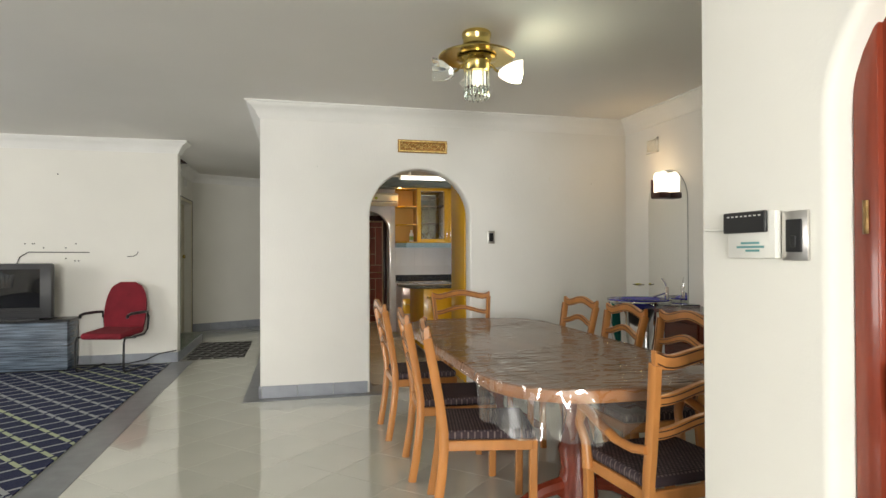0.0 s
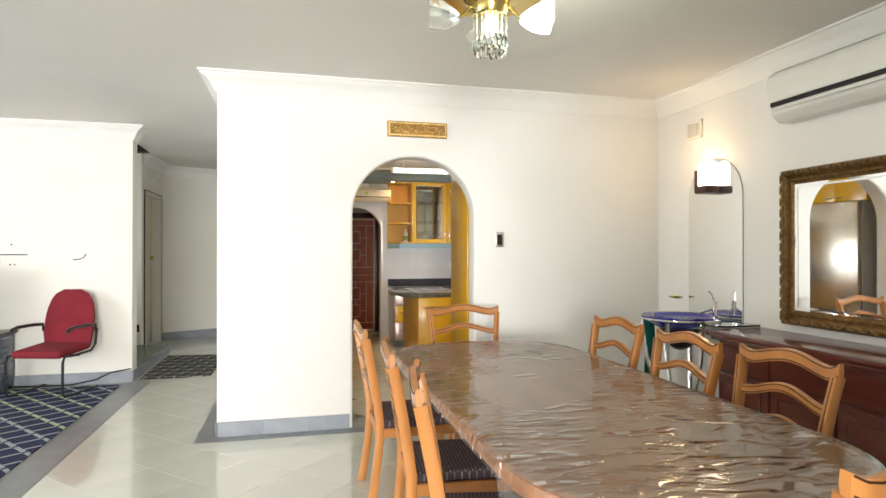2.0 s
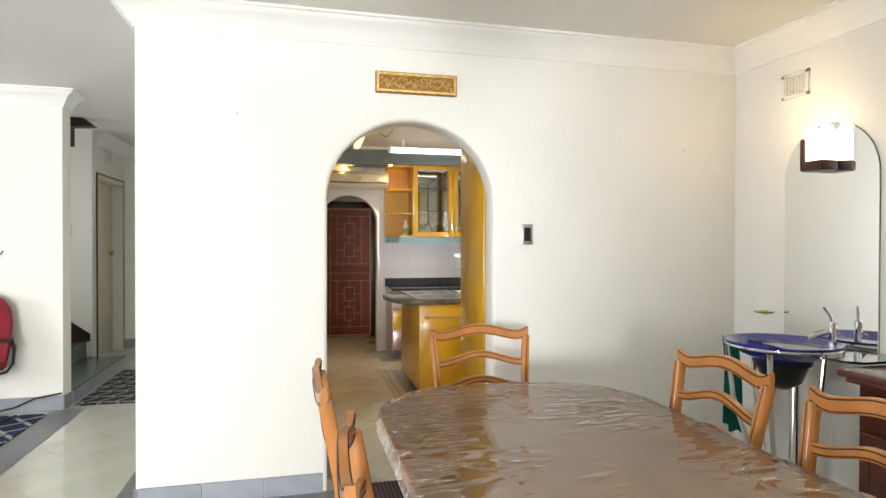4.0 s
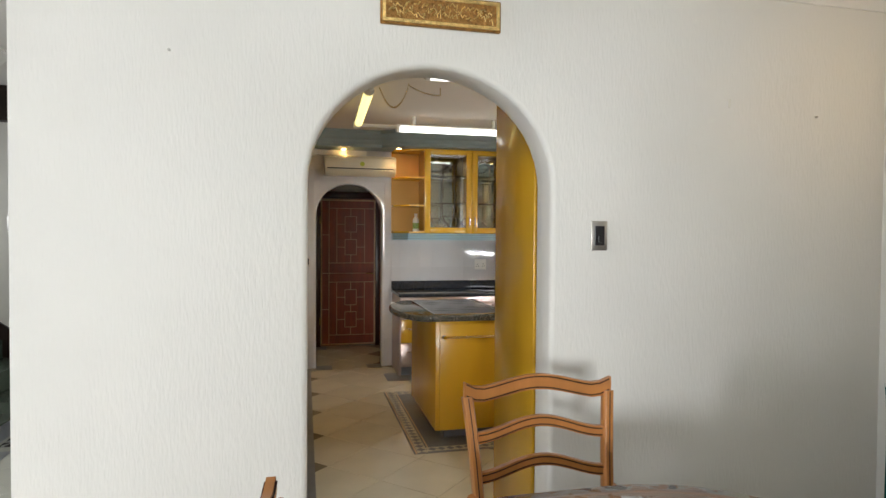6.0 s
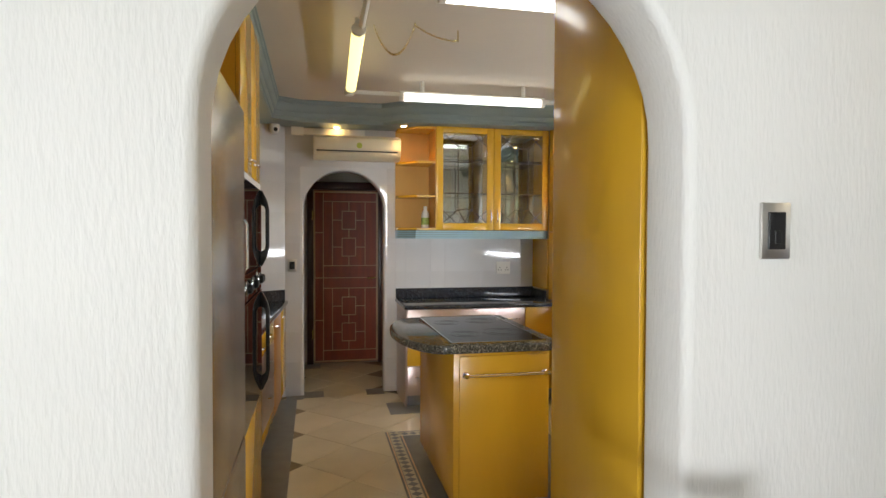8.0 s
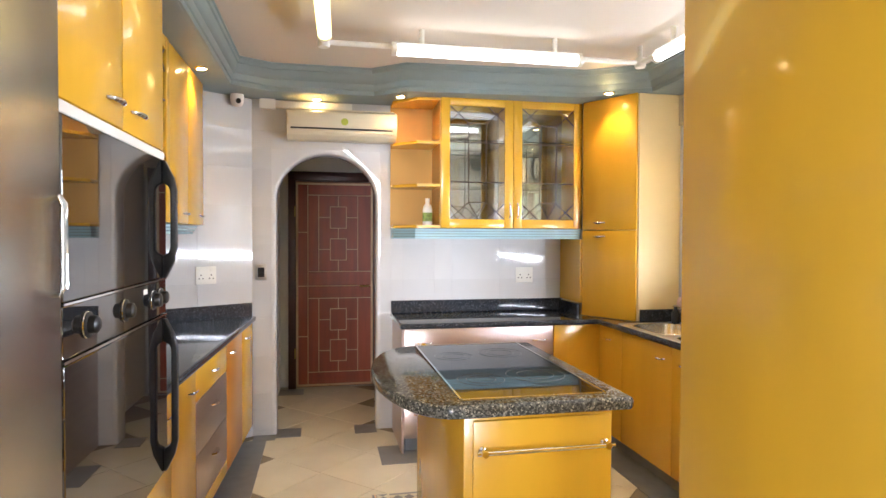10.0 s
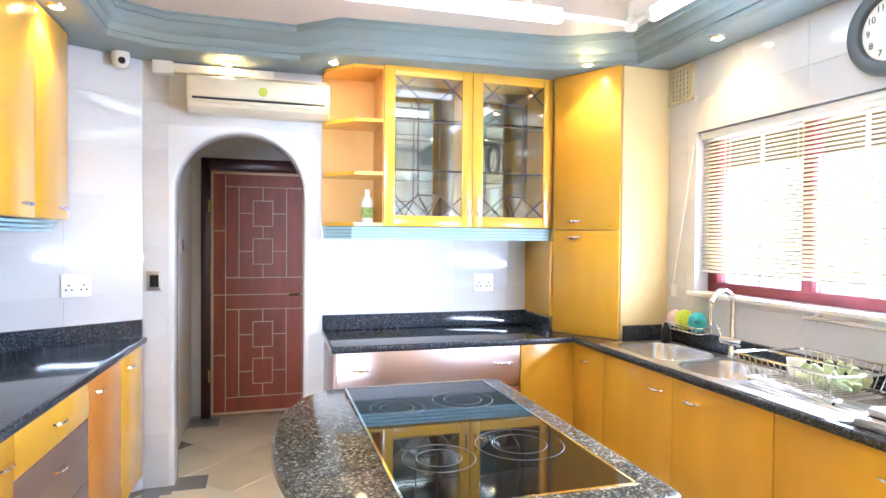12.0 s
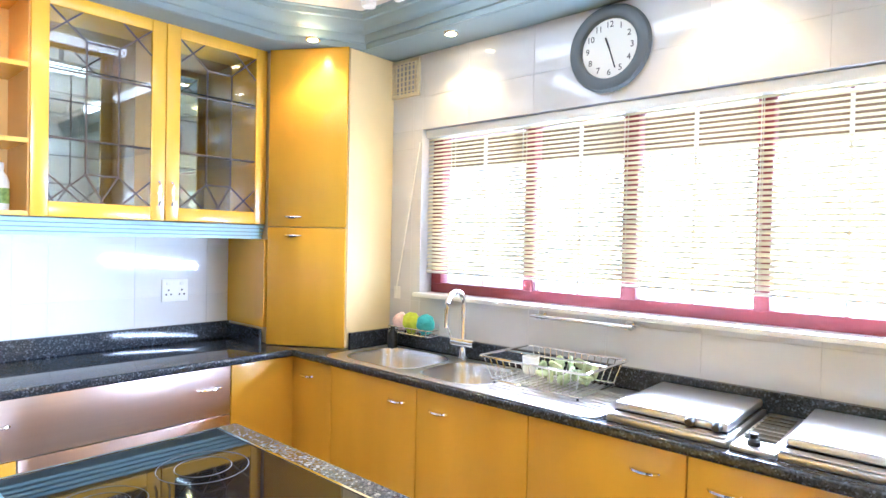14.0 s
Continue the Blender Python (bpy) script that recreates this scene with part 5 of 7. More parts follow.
for y in (8.50, 8.76, 9.03, 9.11):
    kn = part("knob", lathe([(0.03, 0.0), (0.03, 0.006), (0.022, 0.008), (0.020, 0.022), (0.014, 0.026), (0.002, 0.027)], (2.024, y, 1.290), n=18, axis="x"), BLACK, pn, "", True)
    part("knob_ring", lathe([(0.030, 0.0), (0.0315, 0.0015), (0.030, 0.003), (0.0285, 0.0015)], (2.0245, y, 1.290), n=18, axis="x", loop=True), CHROME, kn, "", True)
part("badge", box(2.024, 2.0255, 8.93, 8.965, 1.315, 1.33), WHITE, pn)
for door, z0, z1 in ((od, 1.350, 1.742), (ld, 0.705, 1.215)):
    y0 = 9.148
    tmp = prism([(2.026, z0), (2.034, z0), (2.060, z0 + 0.055), (2.069, z0 + 0.10), (2.069, z1 - 0.10), (2.060, z1 - 0.055), (2.034, z1), (2.026, z1),
                 (2.026, z1 - 0.075), (2.044, z1 - 0.085), (2.050, z1 - 0.10), (2.050, z0 + 0.10), (2.044, z0 + 0.085), (2.026, z0 + 0.075)], "y", y0 - 0.013, y0 + 0.013)
    tmp = bevelled(tmp, 0.004, lambda e: True)
    part("handle", tmp, BLACK, door, "long black bow handle", True)

lbase = thing("base_cabinet", (1.65, 10.4, 0), "maple base units with steel drawers along the oven wall", "cabinet")
body = [(K_L + 0.005, 9.19), (1.900, 9.19), (2.018, 11.56), (2.005, 11.575), (K_L + 0.005, 11.19)]
part("body", prism(body, "z", 0.10, 0.86), MAPLE, lbase)
part("kick_plate", prism([(1.40, 9.2), (1.86, 9.2), (1.975, 11.53), (1.95, 11.54), (1.40, 11.18)], "z", 0.0, 0.10), GREYTILE, lbase)
# darker, redder tone for one door front of the row
MAPLE_REDDER = shade("maple_redder", (0.52, 0.215, 0.030), 0.28, var=0.14, scale=2.5, stretch=(1.2, 1.2, 0.25), coat=0.35)
fronts = [front(lbase, "+x", 1.919, 9.19, 9.60, 0.10, 0.86, MAPLE, (9.50, 0.78)), front(lbase, "+x", 1.919, 9.60, 9.98, 0.10, 0.86, MAPLE, (9.90, 0.78)),
          front(lbase, "+x", 1.919, 9.98, 10.66, 0.70, 0.86, MAPLE, (10.33, 0.79), "drawer"), front(lbase, "+x", 1.919, 9.98, 10.66, 0.44, 0.70, ALU, (10.33, 0.61), "steel_drawer"),
          front(lbase, "+x", 1.919, 9.98, 10.66, 0.18, 0.44, ALU, (10.33, 0.35), "steel_drawer"), front(lbase, "+x", 1.919, 9.98, 10.66, 0.10, 0.18, MAPLE, None, "drawer"),
          front(lbase, "+x", 1.919, 10.66, 11.14, 0.10, 0.86, MAPLE_REDDER, (10.80, 0.79)), front(lbase, "+x", 1.919, 11.14, 11.555, 0.10, 0.86, MAPLE, (11.30, 0.79))]
for f in fronts:
    for ob in [f, *f.children]:
        for v in ob.data.vertices:
            v.co.x += 0.0498 * (v.co.y - 9.19)


def slab(name, outline, z0, z1, material, label, bev=0.012):
    bm = prism(outline, "z", z0, z1)
    bevelled(bm, bev, lambda e: abs(e.verts[0].co.z - e.verts[1].co.z) < 1e-6)
    t = thing(name, (outline[0][0], outline[0][1], z0), label, "worktop")
    part("slab", bm, material, t, "", True)
    return t


ltop = slab("worktop", [(K_L + 0.004, 9.19), (1.938, 9.19), (2.056, 11.585), (2.03, 11.595), (K_L + 0.004, 11.195)], 0.862, 0.90, GRANITE_DARK, "polished dark granite worktop beside the oven tower")
part("upstand", prism([(K_L + 0.004, 9.19), (K_L + 0.024, 9.19), (K_L + 0.024, 11.185), (2.03, 11.572), (2.03, 11.595), (K_L + 0.004, 11.2)], "z", 0.90, 1.0), GRANITE_DARK, ltop, "granite upstand")


def leaded_door(parent, u0, u1, z0, z1, m, frame_mat):
    """A framed glass door with a leaded pattern, looking along -y; u across, z up; m places it."""
    f = 0.065
    bm = box(u0, u0 + f, 0, 0.022, z0, z1, 0.004)
    box(u1 - f, u1, 0, 0.022, z0, z1, 0.004, bm)
    box(u0 + f, u1 - f, 0.0005, 0.0215, z0, z0 + f, 0.004, bm)
    box(u0 + f, u1 - f, 0.0005, 0.0215, z1 - f, z1, 0.004, bm)
    bm.transform(m)
    d = part("glass_door", bm, frame_mat, parent, "maple framed leaded glass door", True)
    bm = box(u0 + f, u1 - f, 0.009, 0.013, z0 + f, z1 - f)
    bm.transform(m)
    g = part("pane", bm, CLEARGLASS, d)
    g.visible_shadow = False
    w, h = (u1 - u0 - 2 * f), (z1 - z0 - 2 * f)
    U = lambda a: u0 + f + a * w
    Z = lambda a: z0 + f + a * h
    lines = [((0.34, 0.15), (0.34, 0.85)), ((0.66, 0.15), (0.66, 0.85)), ((0, 0.33), (1, 0.33)), ((0, 0.68), (1, 0.68)),
             ((0.34, 0.15), (0.66, 0.15)), ((0.34, 0.85), (0.66, 0.85)),
             ((0, 0.14), (0.30, 0.0)), ((0.0, 0.0), (0.34, 0.15)), ((0.70, 0.0), (1.0, 0.14)), ((0.66, 0.15), (1.0, 0.0)),
             ((0, 0.86), (0.30, 1.0)), ((0.0, 1.0), (0.34, 0.85)), ((0.70, 1.0), (1.0, 0.86)), ((0.66, 0.85), (1.0, 1.0)),
             ((0.34, 0.15), (0.52, 0.0)), ((0.66, 0.15), (0.48, 0.0))]
    for (a, b), (c, e) in lines:
        bm = tube([(U(a), 0.0085, Z(b)), (U(c), 0.0085, Z(e))], 0.0042, n=6)
        bm.transform(m)
        part("lead_line", bm, LEAD, d)
    return d


LEAD = shade("lead_came", (0.10, 0.075, 0.06), 0.45, 0.5, var=0.2)
lwall = thing("wall_cabinet", (1.58, 10.2, 1.56), "maple wall units with a leaded glass door", "cabinet")
bm = box(1.385, 1.75, 10.31, 11.19, 1.56, 2.495, 0.003, seg=1)
part("body", bm, MAPLE, lwall)
bm = box(1.385, 1.75, 9.19, 10.31, 1.56, 1.58)
box(1.385, 1.75, 9.19, 10.31, 2.475, 2.495, bm=bm)
box(1.385, 1.40, 9.19, 10.31, 1.58, 2.475, bm=bm)
box(1.40, 1.75, 9.19, 9.21, 1.58, 2.475, bm=bm)
part("open_case", bm, MAPLE_IN, lwall)
part("glass_shelf", box(1.40, 1.72, 9.21, 10.31, 2.0, 2.008), CLEARGLASS, lwall)
for a, b in ((9.19, 9.75), (9.75, 10.31)):
    leaded_door(lwall, a, b, 1.56, 2.495, pose(1.772, 0, 0, 0, 0, 90), MAPLE)
for a, b, h in ((10.31, 10.75, 10.65), (10.75, 11.19, 11.10)):
    front(lwall, "+x", 1.769, a, b, 1.56, 2.495, MAPLE, (h, 1.62))
for k in range(3):
    part("trim_rib", box(1.385, 1.735 - 0.012 * k, 9.19, 11.15, 1.502 + 0.019 * (2 - k), 1.516 + 0.019 * (2 - k), 0.004), TEAL_TRIM, lwall, "ribbed blue-green trim" if k == 0 else "", True)

# far wall: open shelf, leaded cabinet, corner cupboard
FY = 11.24
end = thing("corner_shelf", (3.2, 11.4, 1.555), "open maple end shelf with angled shelves", "shelf")
part("back_panel", box(3.052, 3.378, 11.58, 11.597, 1.555, 2.498), MAPLE_IN, end)
for k, z in enumerate((1.555, 1.855, 2.165, 2.478)):
    part("shelf", prism([(3.055, 11.58), (3.055, 11.44), (3.21, 11.27), (3.376, 11.25), (3.376, 11.58)], "z", z, z + 0.02), MAPLE, end)
part("side_panel", box(3.376, 3.392, 11.26, 11.597, 1.555, 2.498), MAPLE_IN, end)
dairy = thing("bottle", (3.31, 11.42, 1.575), "white plastic bottle with a green label on the shelf", "bottle")
part("body", lathe([(0.034, 0.0), (0.037, 0.01), (0.037, 0.12), (0.03, 0.145), (0.016, 0.165), (0.016, 0.175)], (3.31, 11.40, 1.575), n=18), WHITE, dairy, "", True)
part("cap", lathe([(0.018, 0.175), (0.018, 0.20), (0.014, 0.203)], (3.31, 11.40, 1.575), n=14), WHITE, dairy, "", True)
part("label", lathe([(0.0376, 0.03), (0.0376, 0.095)], (3.31, 11.40, 1.575), n=18), shade("green_label", (0.30, 0.42, 0.10), 0.5, var=0.4, scale=40), dairy, "green and yellow label", True)

glassc = thing("glass_cabinet", (3.93, 11.4, 1.555), "maple wall cabinet with two leaded glass doors", "cabinet")
bm = box(3.392, 4.468, FY + 0.024, 11.597, 1.555, 1.575)
box(3.392, 4.468, FY + 0.024, 11.597, 2.478, 2.498, bm=bm)
box(4.45, 4.468, FY + 0.024, 11.597, 1.575, 2.478, bm=bm)
box(3.392, 3.41, FY + 0.024, 11.597, 1.575, 2.478, bm=bm)
part("case", bm, MAPLE, glassc)
part("back_panel", box(3.41, 4.45, 11.585, 11.597, 1.575, 2.478), CABMIRROR, glassc, "mirrored back panel")
part("divider", box(3.918, 3.94, FY + 0.03, 11.585, 1.575, 2.478), MAPLE_IN, glassc)
for z in (1.89, 2.20):
    part("glass_shelf", box(3.41, 4.45, FY + 0.05, 11.585, z, z + 0.007), CLEARGLASS, glassc)
ha = leaded_door(glassc, 3.382, 3.928, 1.555, 2.510, pose(0, FY, 0), MAPLE)
hb = leaded_door(glassc, 3.932, 4.472, 1.555, 2.510, pose(0, FY, 0), MAPLE)
for d, x in ((ha, 3.900), (hb, 3.962)):
    part("handle", tube([(x, FY, 1.63), (x, FY - 0.022, 1.65), (x, FY - 0.022, 1.72), (x, FY, 1.74)], 0.006, n=8), CHROME, d, "", True)
for k in range(4):
    part("trim_rib", prism([(3.055, 11.597), (3.055, 11.44 + 0.006 * k), (3.2, 11.285 + 0.006 * k), (4.47, 11.25 + 0.006 * k), (4.47, 11.597)], "z", 1.476 + 0.0195 * (3 - k), 1.490 + 0.0195 * (3 - k)), TEAL_TRIM, glassc, "ribbed blue-green trim" if k == 0 else "")
# darker teal backing, put in for the shadow lines between the ribs
part("trim_core", prism([(3.07, 11.597), (3.07, 11.47), (3.21, 11.325), (4.47, 11.29), (4.47, 11.597)], "z", 1.478, 1.553), TEAL, glassc)

tall = thing("corner_cupboard", (4.75, 11.2, 0.9), "tall maple corner cupboard standing on the worktop", "cabinet")
C0, C1 = (4.472, 11.205), (4.700, 10.815)
part("body", prism([(C0[0] + 0.012, C0[1] + 0.008), (C1[0] + 0.01, C1[1] + 0.006), (5.027, 10.821), (5.027, 11.597), (4.472, 11.597)], "z", 0.902, 2.497), CREAM, tall, "pale cream sides")
part("side_panel", box(4.45, 4.4715, 11.21, 11.597, 0.995, 1.474), MAPLE, tall)
ln_c = math.hypot(C1[0] - C0[0], C1[1] - C0[1])
yaw_c = math.degrees(math.atan2(C1[1] - C0[1], C1[0] - C0[0]))
for z0, z1, hz in ((0.904, 1.541, 1.50), (1.545, 2.497, 1.60)):
    bm = box(0.003, ln_c - 0.003, -0.018, 0.0, z0, z1, 0.004)
    bm.transform(pose(C0[0], C0[1], 0, 0, 0, yaw_c))
    d = part("door", bm, MAPLE, tall, "", True)
    crescent(pose(C0[0], C0[1], 0, 0, 0, yaw_c) @ pose(0.15, -0.018, hz), d)

# far and window worktops with base units
fbase = thing("base_cabinet", (3.6, 11.3, 0), "steel fronted base unit under a granite worktop", "cabinet")
part("body", box(3.085, 4.50, 11.05, 11.59, 0.10, 0.86), STEEL, fbase)
part("kick_plate", box(3.10, 4.50, 11.09, 11.5, 0.0, 0.10), GREYTILE, fbase)
part("end_panel", box(3.07, 3.085, 11.03, 11.595, 0.0, 0.86), ALU, fbase)
front(fbase, "-y", 11.03, 3.085, 4.17, 0.62, 0.858, ALU, None, "wide_drawer")
for x in (3.22, 4.06):
    crescent(pose(x, 11.03, 0.76), fbase.children[-1], 0.13)
front(fbase, "-y", 11.03, 3.085, 3.30, 0.36, 0.618, MAPLE, (3.20, 0.52), "drawer")
front(fbase, "-y", 11.03, 3.085, 3.30, 0.10, 0.358, ALU, (3.20, 0.27), "drawer")
front(fbase, "-y", 11.03, 3.30, 4.17, 0.10, 0.618, ALU, None, "door")
front(fbase, "-y", 11.03, 4.17, 4.54, 0.10, 0.858, MAPLE, None, "corner_panel")
rbase = thing("base_cabinet", (4.78, 9.5, 0), "row of honey maple base units under the window", "cabinet")
part("body", box(4.54, 5.02, 7.40, 11.04, 0.10, 0.86), MAPLE, rbase)
part("kick_plate", box(4.58, 5.02, 7.40, 11.0, 0.0, 0.10), GREYTILE, rbase)
for a, b, h in ((10.70, 11.032, 10.90), (10.11, 10.70, 10.23), (9.54, 10.11, 9.98), (8.97, 9.54, 9.10), (8.40, 8.97, 8.86), (7.83, 8.40, 7.95)):
    front(rbase, "-x", 4.522, a, b, 0.10, 0.858, MAPLE, (h, 0.775))

wtop = slab("worktop", [(3.055, 10.985), (4.485, 10.985), (4.485, 7.40), (5.026, 7.40), (5.026, 11.596), (3.055, 11.596)], 0.862, 0.90, GRANITE_DARK, "polished dark granite worktop in an L under the window")
part("upstand", box(3.058, 4.449, 11.57, 11.596, 0.90, 0.995, 0.002, seg=1), GRANITE_DARK, wtop, "granite upstand")
part("upstand", box(5.0, 5.026, 7.40, 10.80, 0.90, 0.985, 0.002, seg=1), GRANITE_DARK, wtop, "granite upstand")
part("upstand", box(4.43, 4.4495, 11.22, 11.57, 0.90, 0.985, 0.002, seg=1), GRANITE_DARK, wtop)
part("upstand", box(4.72, 5.0, 10.795, 10.815, 0.90, 0.985, 0.002, seg=1), GRANITE_DARK, wtop)

# sink with two bowls, tap, rack
sink = thing("kitchen_sink", (4.73, 10.0, 0.9), "stainless steel double bowl sink with drainer", "sink")
def rounded(cx, cy, a, b, r, n=8):
    out = []
    for qx, qy, a0 in ((1, 1, 0), (-1, 1, 90), (-1, -1, 180), (1, -1, 270)):
        out += [(cx + qx * (a - r) + r * math.cos(radians(a0 + 90 * i / n)), cy + qy * (b - r) + r * math.sin(radians(a0 + 90 * i / n))) for i in range(n + 1)]
    return out
part("rim", bevelled(prism(rounded(4.735, 10.01, 0.235, 0.74, 0.06), "z", 0.900, 0.9045), 0.002, lambda e: abs(e.verts[0].co.z - e.verts[1].co.z) < 1e-6), STEEL, sink, "", True)
BOWL = shade("steel_bowl", (0.62, 0.61, 0.60), 0.26, 1.0, var=0.08, scale=6)
rim_ob = sink.children[0]
for cy, b in ((10.45, 0.235), (9.99, 0.19)):
    for ob in (rim_ob, wtop.children[0], rbase.children[0]):
        cut(ob, prism(rounded(4.735, cy, 0.190, b - 0.004, 0.125), "z", 0.70, 1.0))
    tmp = bmesh.new()
    rings = [[tmp.verts.new((x, y, z)) for x, y in rounded(4.735, cy, a_, b_, r_)] for a_, b_, r_, z in ((0.196, b + 0.002, 0.13, 0.9050), (0.193, b - 0.001, 0.128, 0.9075), (0.187, b - 0.008, 0.122, 0.9055), (0.182, b - 0.012, 0.12, 0.885), (0.176, b - 0.018, 0.115, 0.785), (0.155, b - 0.04, 0.10, 0.758), (0.06, 0.07, 0.05, 0.752))]
    for q, w in zip(rings, rings[1:]):
        for j in range(len(q)):
            tmp.faces.new((q[j], q[(j + 1) % len(q)], w[(j + 1) % len(q)], w[j]))
    tmp.faces.new(rings[-1])
    bmesh.ops.recalc_face_normals(tmp, faces=tmp.faces[:])
    bw = part("bowl", tmp, BOWL, sink, "", True)
    part("drain", lathe([(0.035, 0.753), (0.033, 0.756), (0.02, 0.755)], (4.735, cy, 0), n=16), CHROME, bw, "", True)
for k in range(8):
    part("drainer_rib", box(4.57 + k * 0.04, 4.585 + k * 0.04, 9.32, 9.76, 0.904, 0.909, 0.002, seg=1), STEEL, sink)
tapk = thing("kitchen_tap", (4.93, 10.19, 0.905), "tall chrome swan-neck kitchen tap", "tap")
part("base", lathe([(0.03, 0.0), (0.03, 0.012), (0.02, 0.018), (0.018, 0.06)], (4.93, 10.19, 0.905), n=16), CHROME, tapk, "", True)
part("mixer_bar", tube([(4.93, 10.26, 0.99), (4.93, 10.12, 0.99)], 0.021, n=12), CHROME, tapk, "", True)
pts = [(4.93, 10.19, 0.96)] + [(4.93, 10.19, 1.0 + 0.04 * i) for i in range(5)] + [(4.93 - 0.075 + 0.075 * math.cos(math.pi * i / 10), 10.19 - 0.02 * i / 10, 1.17 + 0.075 * math.sin(math.pi * i / 10)) for i in range(1, 11)] + [(4.78, 10.17, 1.12), (4.78, 10.17, 1.08)]
part("spout", tube(pts, 0.0125, n=10), CHROME, tapk, "", True)
part("lever", tube([(4.93, 10.265, 0.99), (4.925, 10.275, 1.03), (4.915, 10.28, 1.06)], 0.006, n=8), CHROME, tapk, "", True)
rack = thing("dish_rack", (4.78, 9.60, 0.905), "chrome wire dish rack over the drainer", "dish rack")
rr = rounded(4.79, 9.60, 0.185, 0.24, 0.02, 3)
part("top_wire", tube([(x, y, 1.02) for x, y in rr], 0.005, n=6, closed=True), CHROME, rack, "", True)
part("base_wire", tube([(4.79 + (x - 4.79) * 0.85, 9.60 + (y - 9.60) * 0.85, 0.925) for x, y in rr], 0.004, n=6, closed=True), CHROME, rack, "", True)
part("middle_wire", tube([(4.79, 9.36, 1.02), (4.79, 9.84, 1.02)], 0.005, n=6), CHROME, rack)
for k in range(15):
    y = 9.385 + 0.43 * k / 14
    part("wire", tube([(4.607, y, 1.02), (4.635, 9.6 + (y - 9.6) * 0.88, 0.925), (4.945, 9.6 + (y - 9.6) * 0.88, 0.925), (4.973, y, 1.02)], 0.0026, n=5), CHROME, rack)
for x in (4.65, 4.93):
    for y in (9.41, 9.79):
        part("foot", tube([(x, y, 0.925), (x, y, 0.909)], 0.005, n=6), BLACK, rack)
PALEGREEN = shade("pale_green_leaf", (0.45, 0.52, 0.30), 0.6, var=0.3, scale=25)
veg = thing("green_vegetables", (4.79, 9.54, 0.93), "pale green leafy vegetables lying in the dish rack", "vegetables")
vr = random.Random(4)
for k in range(26):
    p = Vector((4.79 + vr.uniform(-0.07, 0.09), 9.54 + vr.uniform(-0.11, 0.12), 0.95 + vr.uniform(0, 0.05)))
    tmp = bmesh.new()
    bmesh.ops.create_icosphere(tmp, subdivisions=1, radius=0.028)
    tmp.transform(pose(*p, vr.uniform(0, 180), vr.uniform(0, 180), vr.uniform(0, 180)) @ Matrix.Diagonal((1.3, 0.9, 0.4, 1)))
    part("leaf", tmp, PALEGREEN, veg, "", True)
tagged(part("glass_cup", lathe([(0.03, 0.93), (0.037, 1.0), (0.034, 1.0), (0.028, 0.936)], (4.84, 9.74, 0), n=18), WHITE, None, "", True), "pale cup turned up in the dish rack", "cup")
caddy = thing("sponge_basket", (4.95, 10.63, 0.93), "wire basket with sponges hung on the wall", "basket")
for z in (0.99, 1.02):
    part("wire", tube([(x, y, z) for x, y in rounded(4.955, 10.56, 0.05, 0.16, 0.03, 3)], 0.003, n=5, closed=True), CHROME, caddy)
for k in range(9):
    y = 10.42 + 0.28 * k / 8
    part("wire", tube([(4.905, y, 1.02), (4.905, y, 0.985), (5.005, y, 0.985), (5.005, y, 1.05)], 0.0022, n=5), CHROME, caddy)
for nm, y, col, s, lab in (("sponge", 10.65, (0.75, 0.55, 0.50), 1.0, "pink sponge"), ("sponge", 10.57, (0.50, 0.62, 0.04), 1.15, "lime green scourer"), ("sponge", 10.47, (0.08, 0.42, 0.46), 1.1, "turquoise cloth")):
    tmp = bmesh.new()
    bmesh.ops.create_icosphere(tmp, subdivisions=3, radius=0.048 * s)
    for v in tmp.verts:
        v.co += v.normal * 0.012 * noise.noise(v.co * 40 + Vector((y * 9, 0, 0)))
        v.co.x *= 0.8
    tmp.transform(Matrix.Translation((4.955, y, 1.045)))
    ob = part(nm, tmp, shade("sponge_" + lab.split()[0], col, 0.9, var=0.15, scale=30, bump=0.5, bump_scale=90), None, "", True)
    tagged(ob, lab + " in the wire basket by the sink", "sponge", "sponges by the sink")
tagged(part("soap_bottle", lathe([(0.025, 0.90), (0.028, 0.91), (0.028, 0.98), (0.012, 1.0), (0.012, 1.02)], (4.90, 10.66, 0), n=14), BLACK, None, "", True), "dark little bottle beside the sink", "bottle")

# built-in grills
def grill(y0, y1, knobs, label):
    g = thing("table_grill", (4.75, (y0 + y1) / 2, 0.9), label, "grill", "grills in the worktop")
    part("base_tray", box(4.53, 4.985, y0, y1, 0.900, 0.925, 0.005), STEEL, g, "", True)
    part("lid", box(4.575, 4.98, y0 + 0.012, y1 - 0.012, 0.932, 0.960, 0.008), WHITEMETAL, g, "brushed pale metal lid", True)
    part("lid_seam", box(4.572, 4.98, y0 + 0.012, y1 - 0.012, 0.925, 0.932), BLACK, g)
    for y in knobs:
        part("knob", lathe([(0.016, 0.0), (0.016, -0.012), (0.010, -0.022), (0.002, -0.023)], (4.574, y, 0.945), n=12, axis="x"), BLACK, g, "", True)
    part("front_strip", box(4.531, 4.572, y0 + 0.004, y1 - 0.004, 0.926, 0.930, 0.0015, seg=1), STEEL, g)
    return g


